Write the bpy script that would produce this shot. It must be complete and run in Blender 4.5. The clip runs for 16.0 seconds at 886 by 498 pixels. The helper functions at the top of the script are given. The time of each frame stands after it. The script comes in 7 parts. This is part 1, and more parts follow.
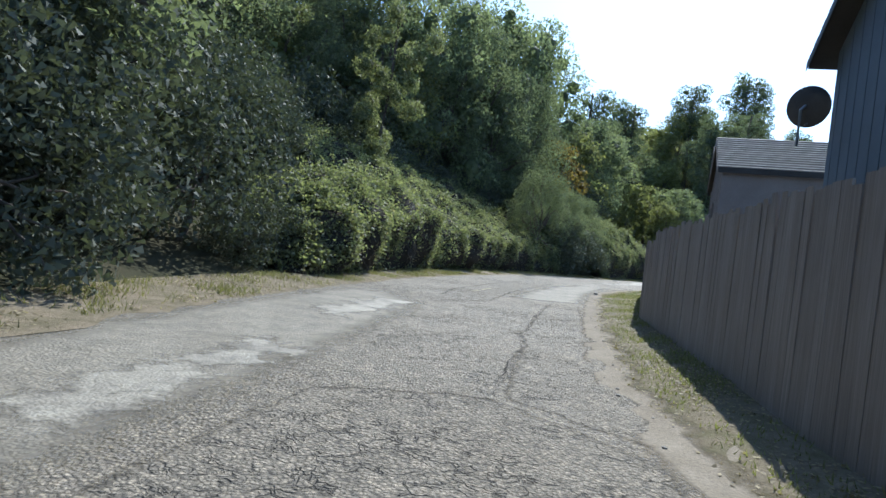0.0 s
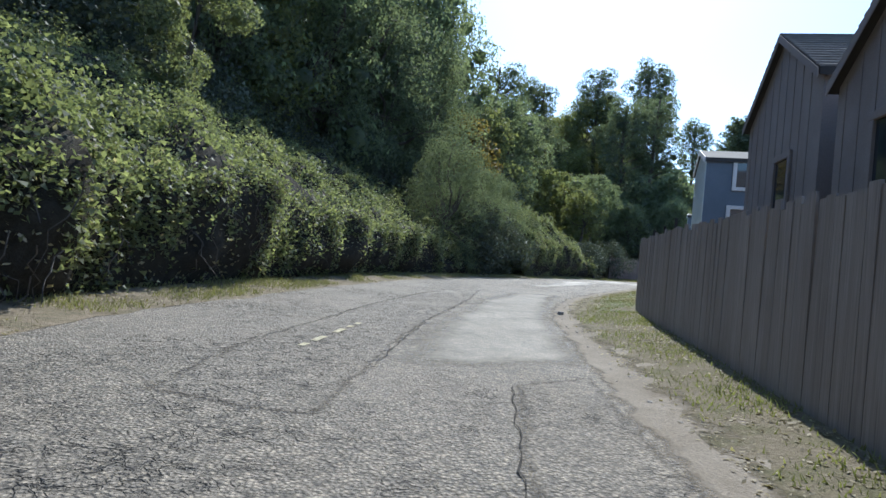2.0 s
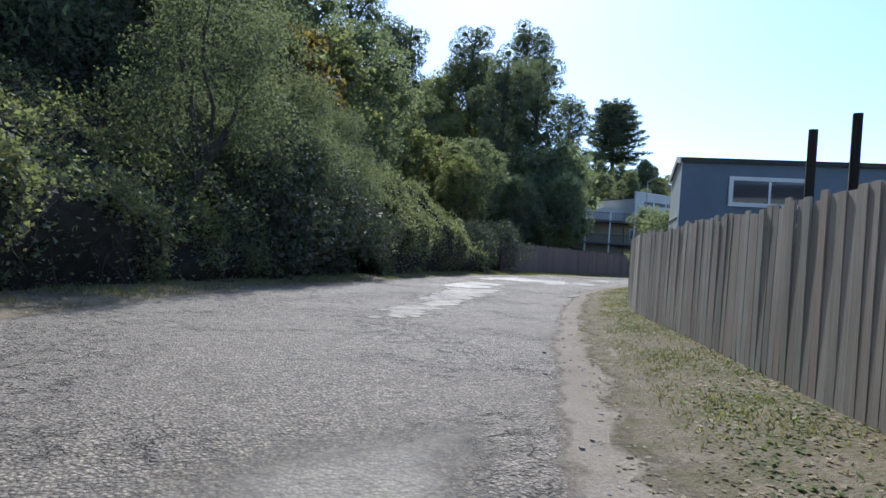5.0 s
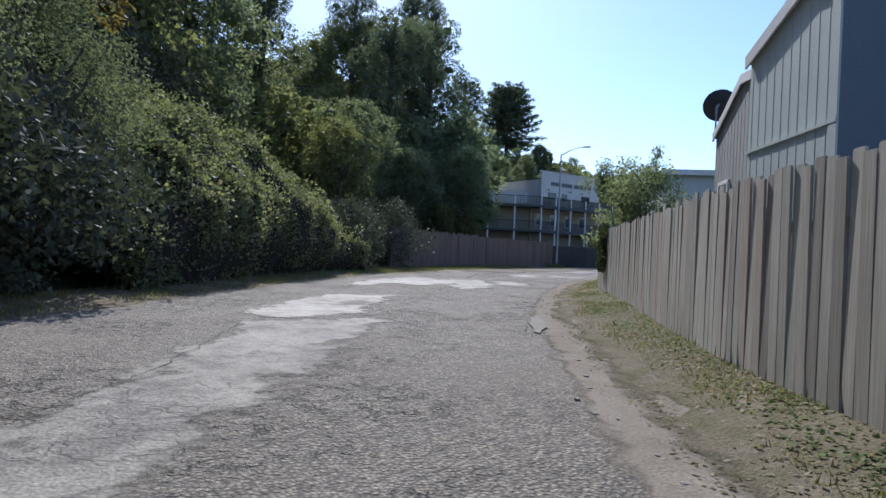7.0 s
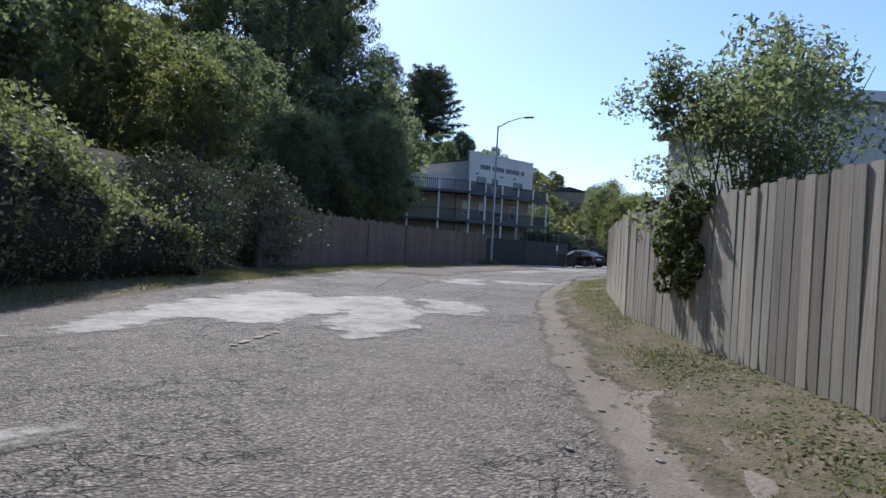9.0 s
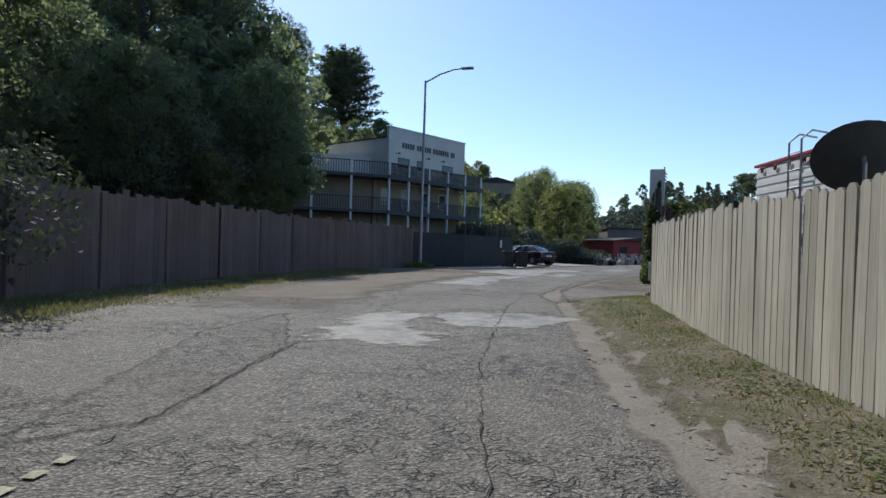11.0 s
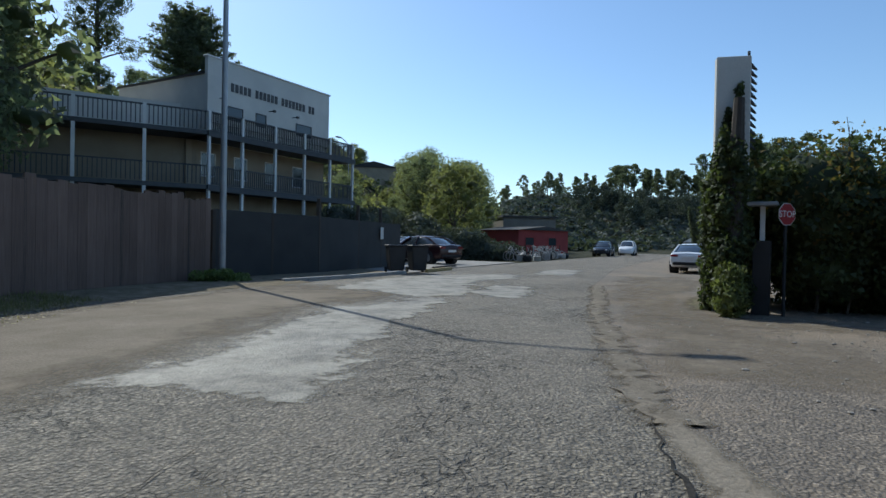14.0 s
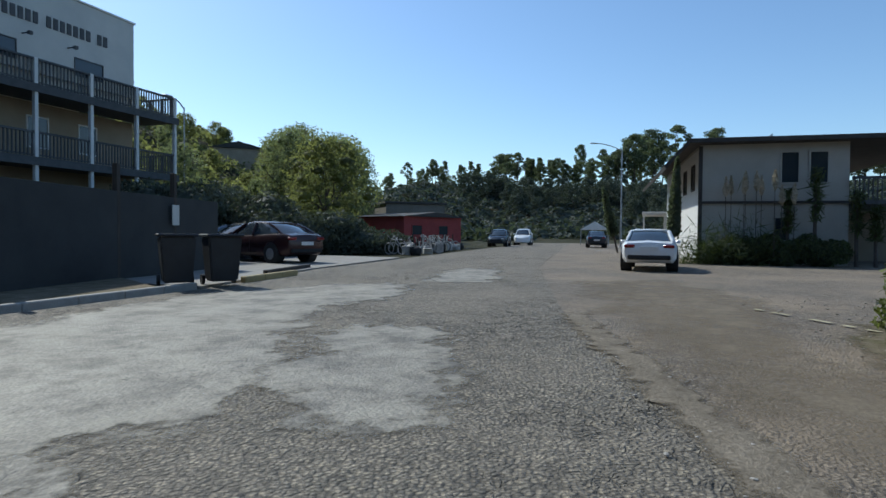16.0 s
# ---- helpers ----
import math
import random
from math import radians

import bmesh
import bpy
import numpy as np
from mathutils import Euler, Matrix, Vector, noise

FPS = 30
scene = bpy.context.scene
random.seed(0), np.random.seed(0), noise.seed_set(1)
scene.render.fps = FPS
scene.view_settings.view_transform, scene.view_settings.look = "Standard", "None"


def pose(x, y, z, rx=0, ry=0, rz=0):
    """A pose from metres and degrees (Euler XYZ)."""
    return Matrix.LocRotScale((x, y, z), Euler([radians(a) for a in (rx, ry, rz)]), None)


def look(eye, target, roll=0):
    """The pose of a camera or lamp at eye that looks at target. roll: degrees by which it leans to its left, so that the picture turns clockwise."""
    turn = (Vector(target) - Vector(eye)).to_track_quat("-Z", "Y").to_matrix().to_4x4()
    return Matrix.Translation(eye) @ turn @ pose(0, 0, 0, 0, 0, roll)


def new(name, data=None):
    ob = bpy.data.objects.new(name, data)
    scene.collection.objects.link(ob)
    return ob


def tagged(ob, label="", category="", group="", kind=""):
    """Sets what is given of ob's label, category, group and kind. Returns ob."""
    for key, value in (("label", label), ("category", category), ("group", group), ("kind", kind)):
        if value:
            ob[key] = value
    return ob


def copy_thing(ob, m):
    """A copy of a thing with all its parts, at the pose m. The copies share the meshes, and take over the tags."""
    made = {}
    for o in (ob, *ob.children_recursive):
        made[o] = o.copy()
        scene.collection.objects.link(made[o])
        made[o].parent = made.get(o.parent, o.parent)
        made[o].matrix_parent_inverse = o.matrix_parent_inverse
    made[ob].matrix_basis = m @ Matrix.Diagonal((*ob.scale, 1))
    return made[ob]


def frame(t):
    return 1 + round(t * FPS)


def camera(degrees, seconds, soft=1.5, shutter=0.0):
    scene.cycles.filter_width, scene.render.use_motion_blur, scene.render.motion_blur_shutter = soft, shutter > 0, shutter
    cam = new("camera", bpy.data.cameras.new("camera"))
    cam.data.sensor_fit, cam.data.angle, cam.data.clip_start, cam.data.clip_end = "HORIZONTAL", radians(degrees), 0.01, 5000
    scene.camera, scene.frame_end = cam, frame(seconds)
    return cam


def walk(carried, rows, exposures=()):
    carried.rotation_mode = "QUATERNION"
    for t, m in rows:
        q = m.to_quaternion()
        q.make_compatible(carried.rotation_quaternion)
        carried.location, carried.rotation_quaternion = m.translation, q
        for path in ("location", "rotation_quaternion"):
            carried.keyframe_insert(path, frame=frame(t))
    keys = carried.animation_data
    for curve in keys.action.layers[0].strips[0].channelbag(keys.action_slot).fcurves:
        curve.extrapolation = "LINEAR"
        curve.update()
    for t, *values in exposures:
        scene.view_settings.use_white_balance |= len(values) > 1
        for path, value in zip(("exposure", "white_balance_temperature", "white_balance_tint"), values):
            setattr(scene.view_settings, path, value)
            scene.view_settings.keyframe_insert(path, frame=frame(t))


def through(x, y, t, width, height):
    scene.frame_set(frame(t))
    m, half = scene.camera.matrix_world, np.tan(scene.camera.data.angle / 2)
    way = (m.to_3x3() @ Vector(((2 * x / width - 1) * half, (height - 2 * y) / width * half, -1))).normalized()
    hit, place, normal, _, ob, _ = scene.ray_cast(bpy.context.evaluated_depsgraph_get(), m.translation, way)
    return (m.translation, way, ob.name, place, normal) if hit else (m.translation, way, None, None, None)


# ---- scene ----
cam = camera(72.6, 16.0)
PATH = [
    (0, (0.047, 0.604, 1.229), (0.059, 2.604, 1.215), 6.8),
    (0.5, (0.428, 3.346, 1.135), (0.535, 5.343, 1.125), 5.5),
    (1, (0.671, 5.824, 1.133), (0.867, 7.814, 1.141), 5.3),
    (1.5, (1.019, 8.42, 1.168), (1.281, 10.403, 1.184), 4.6),
    (2, (1.467, 11.203, 1.113), (1.794, 13.176, 1.127), 5.1),
    (2.5, (1.956, 13.792, 1.08), (2.357, 15.751, 1.089), 5.4),
    (3, (2.624, 16.496, 1.075), (3.103, 18.438, 1.082), 5.2),
    (3.5, (3.347, 19.113, 1.129), (3.898, 21.035, 1.144), 5.0),
    (4, (4.268, 21.825, 1.183), (4.892, 23.725, 1.198), 4.7),
    (6.3, (10.627, 33.686, 1.104), (11.569, 35.45, 1.117), 3.3),
    (6.5, (11.068, 34.68, 1.101), (12.053, 36.421, 1.115), 3.0),
    (7, (12.294, 36.834, 1.093), (13.347, 38.534, 1.098), 2.6),
    (7.5, (13.612, 39.0, 1.114), (14.729, 40.659, 1.111), 3.1),
    (8, (14.891, 40.986, 1.104), (16.072, 42.6, 1.101), 3.7),
    (8.5, (16.439, 43.022, 1.117), (17.67, 44.598, 1.111), 3.4),
    (10.8, (24.858, 52.434, 1.249), (26.297, 53.823, 1.24), 2.1),
    (11, (25.563, 53.201, 1.26), (27.024, 54.566, 1.249), 1.8),
    (11.5, (27.449, 54.974, 1.219), (28.958, 56.286, 1.209), 1.7),
    (12, (29.425, 56.673, 1.256), (30.977, 57.934, 1.237), 1.9),
    (12.5, (31.241, 58.182, 1.261), (32.832, 59.394, 1.236), 2.0),
    (13, (33.148, 59.666, 1.261), (34.778, 60.824, 1.238), 1.7),
    (13.5, (35.207, 61.052, 1.218), (36.873, 62.158, 1.197), 1.3),
    (14, (37.198, 62.282, 1.164), (38.902, 63.329, 1.142), 1.1),
    (14.5, (39.354, 63.436, 1.211), (41.096, 64.419, 1.179), 0.8),
    (15, (41.746, 64.61, 1.143), (43.532, 65.51, 1.117), 0.7),
    (15.5, (43.78, 65.526, 1.085), (45.607, 66.339, 1.055), 0.6),
    (16, (45.803, 66.263, 1.076), (47.674, 66.968, 1.028), 0.5),
]
# stops, kelvin and tint of the picture on the way
EXPOSURES = [(0, 1.17, 5800, 5), (1.5, 1.06, 5800, 6), (4, 1.0, 5800, 10), (7, 0.58, 5850, 14), (8.5, 0.57, 5900, 16), (11, 0.25, 6050, 9), (16, 0.19, 6000, 3)]
walk(cam, [(t, look(eye, target, roll)) for t, eye, target, roll in PATH], EXPOSURES)

# ---- world, sun, exposure ----
SUN_AZ, SUN_EL = 23.0, 43.0
scene.view_settings.exposure = 0.0
world = bpy.data.worlds.new("sky")
scene.world = world
world.use_nodes = True
_n = world.node_tree.nodes
_sky = _n.new("ShaderNodeTexSky")
_sky.sky_type = "NISHITA"
_sky.sun_disc = False
_sky.sun_elevation, _sky.sun_rotation = radians(SUN_EL), radians(SUN_AZ)
_sky.air_density, _sky.dust_density, _sky.ozone_density = 1.0, 0.5, 4.0
_n["Background"].inputs["Strength"].default_value = 0.132
world.node_tree.links.new(_sky.outputs[0], _n["Background"].inputs["Color"])
sun = new("sun", bpy.data.lights.new("sun", "SUN"))
sun.data.energy, sun.data.angle, sun.data.color = 3.3, radians(0.55), (1.0, 0.95, 0.87)
_to = Vector((math.sin(radians(SUN_AZ)) * math.cos(radians(SUN_EL)), math.cos(radians(SUN_AZ)) * math.cos(radians(SUN_EL)), math.sin(radians(SUN_EL))))
sun.matrix_world = look(_to * 100, (0, 0, 0))


# ---- materials ----
def mat(name, build):
    m = bpy.data.materials.new(name)
    m.use_nodes = True
    t = m.node_tree
    b = t.nodes["Principled BSDF"]
    build(t, b)
    return m


def node(t, kind, **sets):
    n = t.nodes.new(kind)
    for k, v in sets.items():
        n.inputs[k.replace("_", " ")].default_value = v
    return n


def coords(t):
    g = t.nodes.new("ShaderNodeNewGeometry")
    return g.outputs["Position"]


def noise_tex(t, scale, detail=5.0, rough=0.6, vec=None):
    n = node(t, "ShaderNodeTexNoise", Scale=scale, Detail=detail, Roughness=rough)
    t.links.new(vec if vec is not None else coords(t), n.inputs["Vector"])
    return n.outputs["Fac"]


def ramp(t, fac, stops):
    r = t.nodes.new("ShaderNodeValToRGB")
    while len(r.color_ramp.elements) < len(stops):
        r.color_ramp.elements.new(0.5)
    for e, (p, c) in zip(r.color_ramp.elements, stops):
        e.position = p
        e.color = (*c, 1) if len(c) == 3 else c
    t.links.new(fac, r.inputs[0])
    return r.outputs[0]


def mix(t, fac, a, b, mode="MIX"):
    m = t.nodes.new("ShaderNodeMix")
    m.data_type, m.blend_type = "RGBA", mode
    for sock, v in ((m.inputs[0], fac), (m.inputs[6], a), (m.inputs[7], b)):
        if hasattr(v, "is_linked"):
            t.links.new(v, sock)
        elif isinstance(v, (int, float)):
            sock.default_value = v
        else:
            sock.default_value = (*v, 1)
    return m.outputs[2]


def bump(t, b, height, strength, dist=0.02):
    n = node(t, "ShaderNodeBump", Strength=strength, Distance=dist)
    t.links.new(height, n.inputs["Height"])
    t.links.new(n.outputs[0], b.inputs["Normal"])


def math_node(t, op, a, b=0.0):
    n = t.nodes.new("ShaderNodeMath")
    n.operation = op
    for sock, v in zip(n.inputs, (a, b)):
        if hasattr(v, "is_linked"):
            t.links.new(v, sock)
        else:
            sock.default_value = v
    return n.outputs[0]


def plain(name, c1, c2, scale=4.0, rough=0.7, metal=0.0, bumps=0.2, fine=60.0, rnd=0.0):
    """A two-scale painted, wooden or stony surface."""
    def build(t, b):
        big = ramp(t, noise_tex(t, scale, 6), [(0.3, c1), (0.7, c2)])
        small = noise_tex(t, fine, 3)
        c = mix(t, 0.25, big, ramp(t, small, [(0.3, tuple(x * 0.6 for x in c1)), (0.7, tuple(min(1, x * 1.25) for x in c2))]))
        if rnd:
            o = t.nodes.new("ShaderNodeObjectInfo")
            c = mix(t, 1.0, c, ramp(t, o.outputs["Random"], [(0.0, (1 - rnd,) * 3), (1.0, (1.0, 1.0, 1.0))]), "MULTIPLY")
        t.links.new(c, b.inputs["Base Color"])
        b.inputs["Roughness"].default_value, b.inputs["Metallic"].default_value = rough, metal
        if bumps:
            bump(t, b, small, bumps, 0.004)
    return mat(name, build)


def wood(name, c1, c2, rnd=0.35, tints=None):
    """Upright weathered boards: long grain, streaks and stains."""
    def build(t, b):
        g = coords(t)
        m = node(t, "ShaderNodeMapping")
        m.inputs["Scale"].default_value = (30, 30, 0.7)
        t.links.new(g, m.inputs[0])
        grain = noise_tex(t, 2.0, 6, 0.7, m.outputs[0])
        c = ramp(t, grain, [(0.25, tuple(x * 0.7 for x in c1)), (0.5, c1), (0.75, c2)])
        stain = noise_tex(t, 0.8, 4)
        c = mix(t, 0.55, c, ramp(t, stain, [(0.3, (0.62, 0.58, 0.54)), (0.7, (1.0, 1.0, 1.0))]), "MULTIPLY")
        o = t.nodes.new("ShaderNodeObjectInfo")
        c = mix(t, 1.0, c, ramp(t, o.outputs["Random"], tints or [(0.0, (1 - rnd, 1 - rnd * 1.05, 1 - rnd * 1.1)), (1.0, (1.0, 1.0, 1.0))]), "MULTIPLY")
        t.links.new(c, b.inputs["Base Color"])
        b.inputs["Roughness"].default_value = 0.85
        bump(t, b, grain, 0.35, 0.006)
    return mat(name, build)


def leafy(name, dark, light, sheen=0.35, through=0.5):
    """Leaves: colour that varies leaf by leaf and clump by clump, light passing through."""
    def build(t, b):
        g = t.nodes.new("ShaderNodeNewGeometry")
        c = ramp(t, g.outputs["Random Per Island"], [(0.0, dark), (0.55, tuple((x + y) / 2 for x, y in zip(dark, light))), (1.0, light)])
        clump = noise_tex(t, 0.7, 3)
        c = mix(t, 0.8, c, ramp(t, clump, [(0.35, (0.7, 0.72, 0.7)), (0.65, (1.0, 1.0, 1.0))]), "MULTIPLY")
        t.links.new(c, b.inputs["Base Color"])
        b.inputs["Roughness"].default_value = 0.6
        b.inputs["Specular IOR Level"].default_value = sheen * 0.6
        tr = t.nodes.new("ShaderNodeBsdfTranslucent")
        t.links.new(mix(t, 1.0, c, (1.95, 2.1, 1.15), "MULTIPLY"), tr.inputs[0])
        s = t.nodes.new("ShaderNodeMixShader")
        s.inputs[0].default_value = through
        t.links.new(b.outputs[0], s.inputs[1])
        t.links.new(tr.outputs[0], s.inputs[2])
        t.links.new(s.outputs[0], t.nodes["Material Output"].inputs[0])
    return mat(name, build)


def fade(t, b, width, rough_by, scale):
    """Lets a sheet wear away towards its edge: the mesh holds each corner's distance from the edge."""
    e = t.nodes.new("ShaderNodeAttribute")
    e.attribute_name = "edge"
    n = math_node(t, "MULTIPLY", math_node(t, "SUBTRACT", noise_tex(t, scale, 6, 0.7), 0.5), rough_by)
    k = math_node(t, "DIVIDE", math_node(t, "ADD", e.outputs["Fac"], n), width)
    k = math_node(t, "MINIMUM", math_node(t, "MAXIMUM", k, 0.0), 1.0)
    s = t.nodes.new("ShaderNodeMixShader")
    clear = t.nodes.new("ShaderNodeBsdfTransparent")
    t.links.new(k, s.inputs[0])
    t.links.new(clear.outputs[0], s.inputs[1])
    t.links.new(b.outputs[0], s.inputs[2])
    t.links.new(s.outputs[0], t.nodes["Material Output"].inputs[0])


def asphalt(name, c1, c2, crack=0.6, rough=(0.75, 0.9), cell=9.0, dust=(0.30, 0.26, 0.21), dusty=0.35, chips=1.0, worn=None, spread=(0.46, 0.58), streak=0.0):
    """Chip-sealed or worn asphalt: stones of two sizes with dark pits between them, dust, crazing and open cracks."""
    def build(t, b):
        p = coords(t)
        big = noise_tex(t, 0.35, 6, 0.65)
        med = noise_tex(t, 2.2, 6, 0.7)
        grit = noise_tex(t, 60.0, 4, 0.75)
        clot = noise_tex(t, 9.0, 5, 0.7)
        stone = t.nodes.new("ShaderNodeTexVoronoi")
        stone.inputs["Scale"].default_value = 38.0
        t.links.new(p, stone.inputs["Vector"])
        tone = t.nodes.new("ShaderNodeSeparateColor")
        t.links.new(stone.outputs["Color"], tone.inputs[0])
        c = ramp(t, med, [(0.3, c1), (0.7, c2)])
        c = mix(t, 0.75 * chips, c, ramp(t, tone.outputs[0], [(0.0, (0.5, 0.5, 0.5)), (0.6, (1.05, 1.03, 1.0)), (1.0, (1.75, 1.7, 1.6))]), "MULTIPLY")
        c = mix(t, 0.8 * chips, c, ramp(t, stone.outputs["Distance"], [(0.2, (1.15, 1.15, 1.15)), (0.7, (0.3, 0.29, 0.28))]), "MULTIPLY")
        c = mix(t, 0.6 * chips, c, ramp(t, clot, [(0.34, (0.42, 0.41, 0.4)), (0.5, (1.0, 1.0, 1.0)), (0.7, (1.3, 1.28, 1.24))]), "MULTIPLY")
        c = mix(t, 0.4, c, ramp(t, grit, [(0.3, (0.6, 0.6, 0.6)), (0.7, (1.35, 1.35, 1.35))]), "MULTIPLY")
        c = mix(t, math_node(t, "MULTIPLY", ramp(t, big, [(0.42, (0, 0, 0)), (0.68, (1, 1, 1))]), dusty), c, dust)
        if streak:
            # dark tracks and half-worn places in a pale skin
            c = mix(t, streak, c, ramp(t, noise_tex(t, 1.3, 8, 0.76), [(0.38, (0.42, 0.41, 0.4)), (0.47, (0.78, 0.77, 0.76)), (0.53, (1.05, 1.05, 1.04)), (0.68, (1.25, 1.24, 1.2))]), "MULTIPLY")
        warp = t.nodes.new("ShaderNodeVectorMath")
        warp.operation = "ADD"
        wn = node(t, "ShaderNodeTexNoise", Scale=3.0, Detail=5)
        t.links.new(p, wn.inputs["Vector"])
        sc = t.nodes.new("ShaderNodeVectorMath")
        sc.operation = "SCALE"
        sc.inputs["Scale"].default_value = 0.6
        t.links.new(wn.outputs["Color"], sc.inputs[0])
        t.links.new(p, warp.inputs[0])
        t.links.new(sc.outputs[0], warp.inputs[1])
        k = None
        for size, wide, amt in ((cell, 0.075, 1.0), (cell * 0.33, 0.026, 1.0)):
            v = t.nodes.new("ShaderNodeTexVoronoi")
            v.feature = "DISTANCE_TO_EDGE"
            v.inputs["Scale"].default_value = size
            t.links.new(warp.outputs[0], v.inputs["Vector"])
            line = ramp(t, v.outputs["Distance"], [(0.0, (amt,) * 3), (wide, (0, 0, 0))])
            k = line if k is None else math_node(t, "MAXIMUM", k, line)
        where = ramp(t, noise_tex(t, 0.45, 6, 0.65), [(spread[0], (0, 0, 0)), (spread[1], (1, 1, 1))])
        broken = ramp(t, noise_tex(t, 5.0, 3, 0.6), [(0.42, (0, 0, 0)), (0.55, (1, 1, 1))])
        k = math_node(t, "MULTIPLY", math_node(t, "MULTIPLY", math_node(t, "MULTIPLY", k, where), broken), crack)
        c = mix(t, k, c, tuple(x * 0.22 for x in c1))
        t.links.new(c, b.inputs["Base Color"])
        r = ramp(t, big, [(0.35, (rough[0],) * 3), (0.7, (rough[1],) * 3)])
        t.links.new(r, b.inputs["Roughness"])
        h = math_node(t, "ADD", math_node(t, "MULTIPLY", grit, 0.4), math_node(t, "MULTIPLY", clot, 0.9))
        h = math_node(t, "SUBTRACT", h, math_node(t, "MULTIPLY", stone.outputs["Distance"], 0.7))
        h = math_node(t, "SUBTRACT", h, math_node(t, "MULTIPLY", k, 1.6))
        bump(t, b, h, 0.2 + 0.75 * chips, 0.03)
        if worn:
            fade(t, b, *worn)
    return mat(name, build)


def soil(name, stops, scale=1.2, strength=0.8, worn=None):
    def build(t, b):
        big = noise_tex(t, scale, 8, 0.7)
        c = ramp(t, big, stops)
        fine = noise_tex(t, 40.0, 4)
        c = mix(t, 0.5, c, ramp(t, fine, [(0.3, (0.35, 0.35, 0.35)), (0.7, (1.2, 1.2, 1.2))]), "MULTIPLY")
        t.links.new(c, b.inputs["Base Color"])
        b.inputs["Roughness"].default_value = 0.95
        b.inputs["Specular IOR Level"].default_value = 0.1
        bump(t, b, fine, strength, 0.03)
        if worn:
            fade(t, b, *worn)
    return mat(name, build)


def glass_mat():
    def build(t, b):
        b.inputs["Base Color"].default_value = (0.03, 0.04, 0.05, 1)
        b.inputs["Roughness"].default_value = 0.05
        b.inputs["Specular IOR Level"].default_value = 0.8
    return mat("window_glass", build)


M_ROAD = asphalt("road_asphalt", (0.195, 0.17, 0.13), (0.285, 0.25, 0.194), 0.8, cell=7.0, spread=(0.47, 0.57), chips=1.0)
M_PATCH = asphalt("pale_patch", (0.225, 0.204, 0.167), (0.315, 0.289, 0.238), 0.6, (0.66, 0.8), 4.0, (0.33, 0.3, 0.245), 0.4, 0.25, (0.24, 1.9, 1.5), (0.5, 0.6), 0.9)
M_THIN = asphalt("thin_patch", (0.22, 0.199, 0.162), (0.305, 0.279, 0.23), 0.6, (0.7, 0.84), 4.0, (0.3, 0.272, 0.222), 0.4, 0.4, (0.3, 2.3, 1.2), (0.5, 0.6), 0.9)
M_SMOOTH = asphalt("smooth_patch", (0.2, 0.177, 0.138), (0.262, 0.234, 0.186), 0.3, (0.78, 0.9), 3.0, (0.27, 0.25, 0.205), 0.5, 0.45, (0.55, 0.8, 1.2), (0.52, 0.62), 0.35)
M_DARKPATCH = asphalt("rough_patch", (0.19, 0.166, 0.13), (0.28, 0.246, 0.193), 0.75, (0.8, 0.95), 6.0, (0.24, 0.21, 0.17), 0.2, 0.85, (0.1, 0.35, 2.5), (0.4, 0.5))
M_LOT = asphalt("lot_asphalt", (0.18, 0.15, 0.118), (0.27, 0.225, 0.172), 0.3, (0.8, 0.95), 5.0, (0.31, 0.245, 0.175), 0.75, 0.8)
M_CONC = plain("driveway_concrete", (0.2, 0.185, 0.16), (0.3, 0.275, 0.24), 1.5, 0.85, bumps=0.4)
M_SMOOTH_SLAB = asphalt("broken_asphalt", (0.2, 0.177, 0.138), (0.27, 0.242, 0.192), 0.2, (0.8, 0.92), 4.0, chips=0.5)
M_YELLOWKERB = plain("worn_yellow_kerb_paint", (0.3, 0.22, 0.09), (0.45, 0.33, 0.14), 6.0, 0.7)
M_KERB = plain("kerb_concrete", (0.28, 0.26, 0.23), (0.4, 0.37, 0.33), 3.0, 0.85, bumps=0.4)
M_PAINT = soil("worn_line_paint", [(0.36, (0.24, 0.2, 0.14)), (0.48, (0.46, 0.41, 0.27)), (0.7, (0.6, 0.55, 0.39))], 9.0, 0.3)
M_TAR = soil("crack_fill", [(0.3, (0.03, 0.028, 0.025)), (0.7, (0.07, 0.063, 0.055))], 6.0, 0.3)
M_EARTH = soil("hill_earth", [(0.25, (0.03, 0.032, 0.018)), (0.5, (0.05, 0.05, 0.028)), (0.75, (0.085, 0.072, 0.045))], 0.25)
M_VERGE = soil("verge", [(0.3, (0.13, 0.115, 0.07)), (0.44, (0.19, 0.16, 0.105)), (0.56, (0.24, 0.195, 0.135)), (0.75, (0.33, 0.275, 0.2))], 3.2)
M_DIRT = soil("dirt_edge", [(0.3, (0.22, 0.185, 0.14)), (0.6, (0.30, 0.26, 0.205)), (0.8, (0.38, 0.335, 0.27))], 1.5, 0.5, (0.12, 0.45, 2.2))
M_SEAM = soil("seam_crumbs", [(0.3, (0.18, 0.152, 0.116)), (0.6, (0.26, 0.222, 0.172)), (0.8, (0.34, 0.3, 0.24))], 2.5, 0.6, (0.14, 0.5, 2.6))
M_GREENPATCH = soil("green_verge", [(0.3, (0.105, 0.1, 0.055)), (0.42, (0.16, 0.145, 0.085)), (0.54, (0.2, 0.168, 0.115)), (0.8, (0.30, 0.255, 0.19))], 3.0, 0.8, (0.25, 1.3, 1.1))
# leaf colour lifted and greyed to stand in for a veil of haze
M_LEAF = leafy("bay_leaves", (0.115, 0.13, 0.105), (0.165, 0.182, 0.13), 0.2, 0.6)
# dark leaf copy: the bank's deep shade is put into the colour
M_SHRUB = leafy("shade_dark_shrub_leaves", (0.07, 0.08, 0.065), (0.12, 0.13, 0.095), 0.15, 0.15)
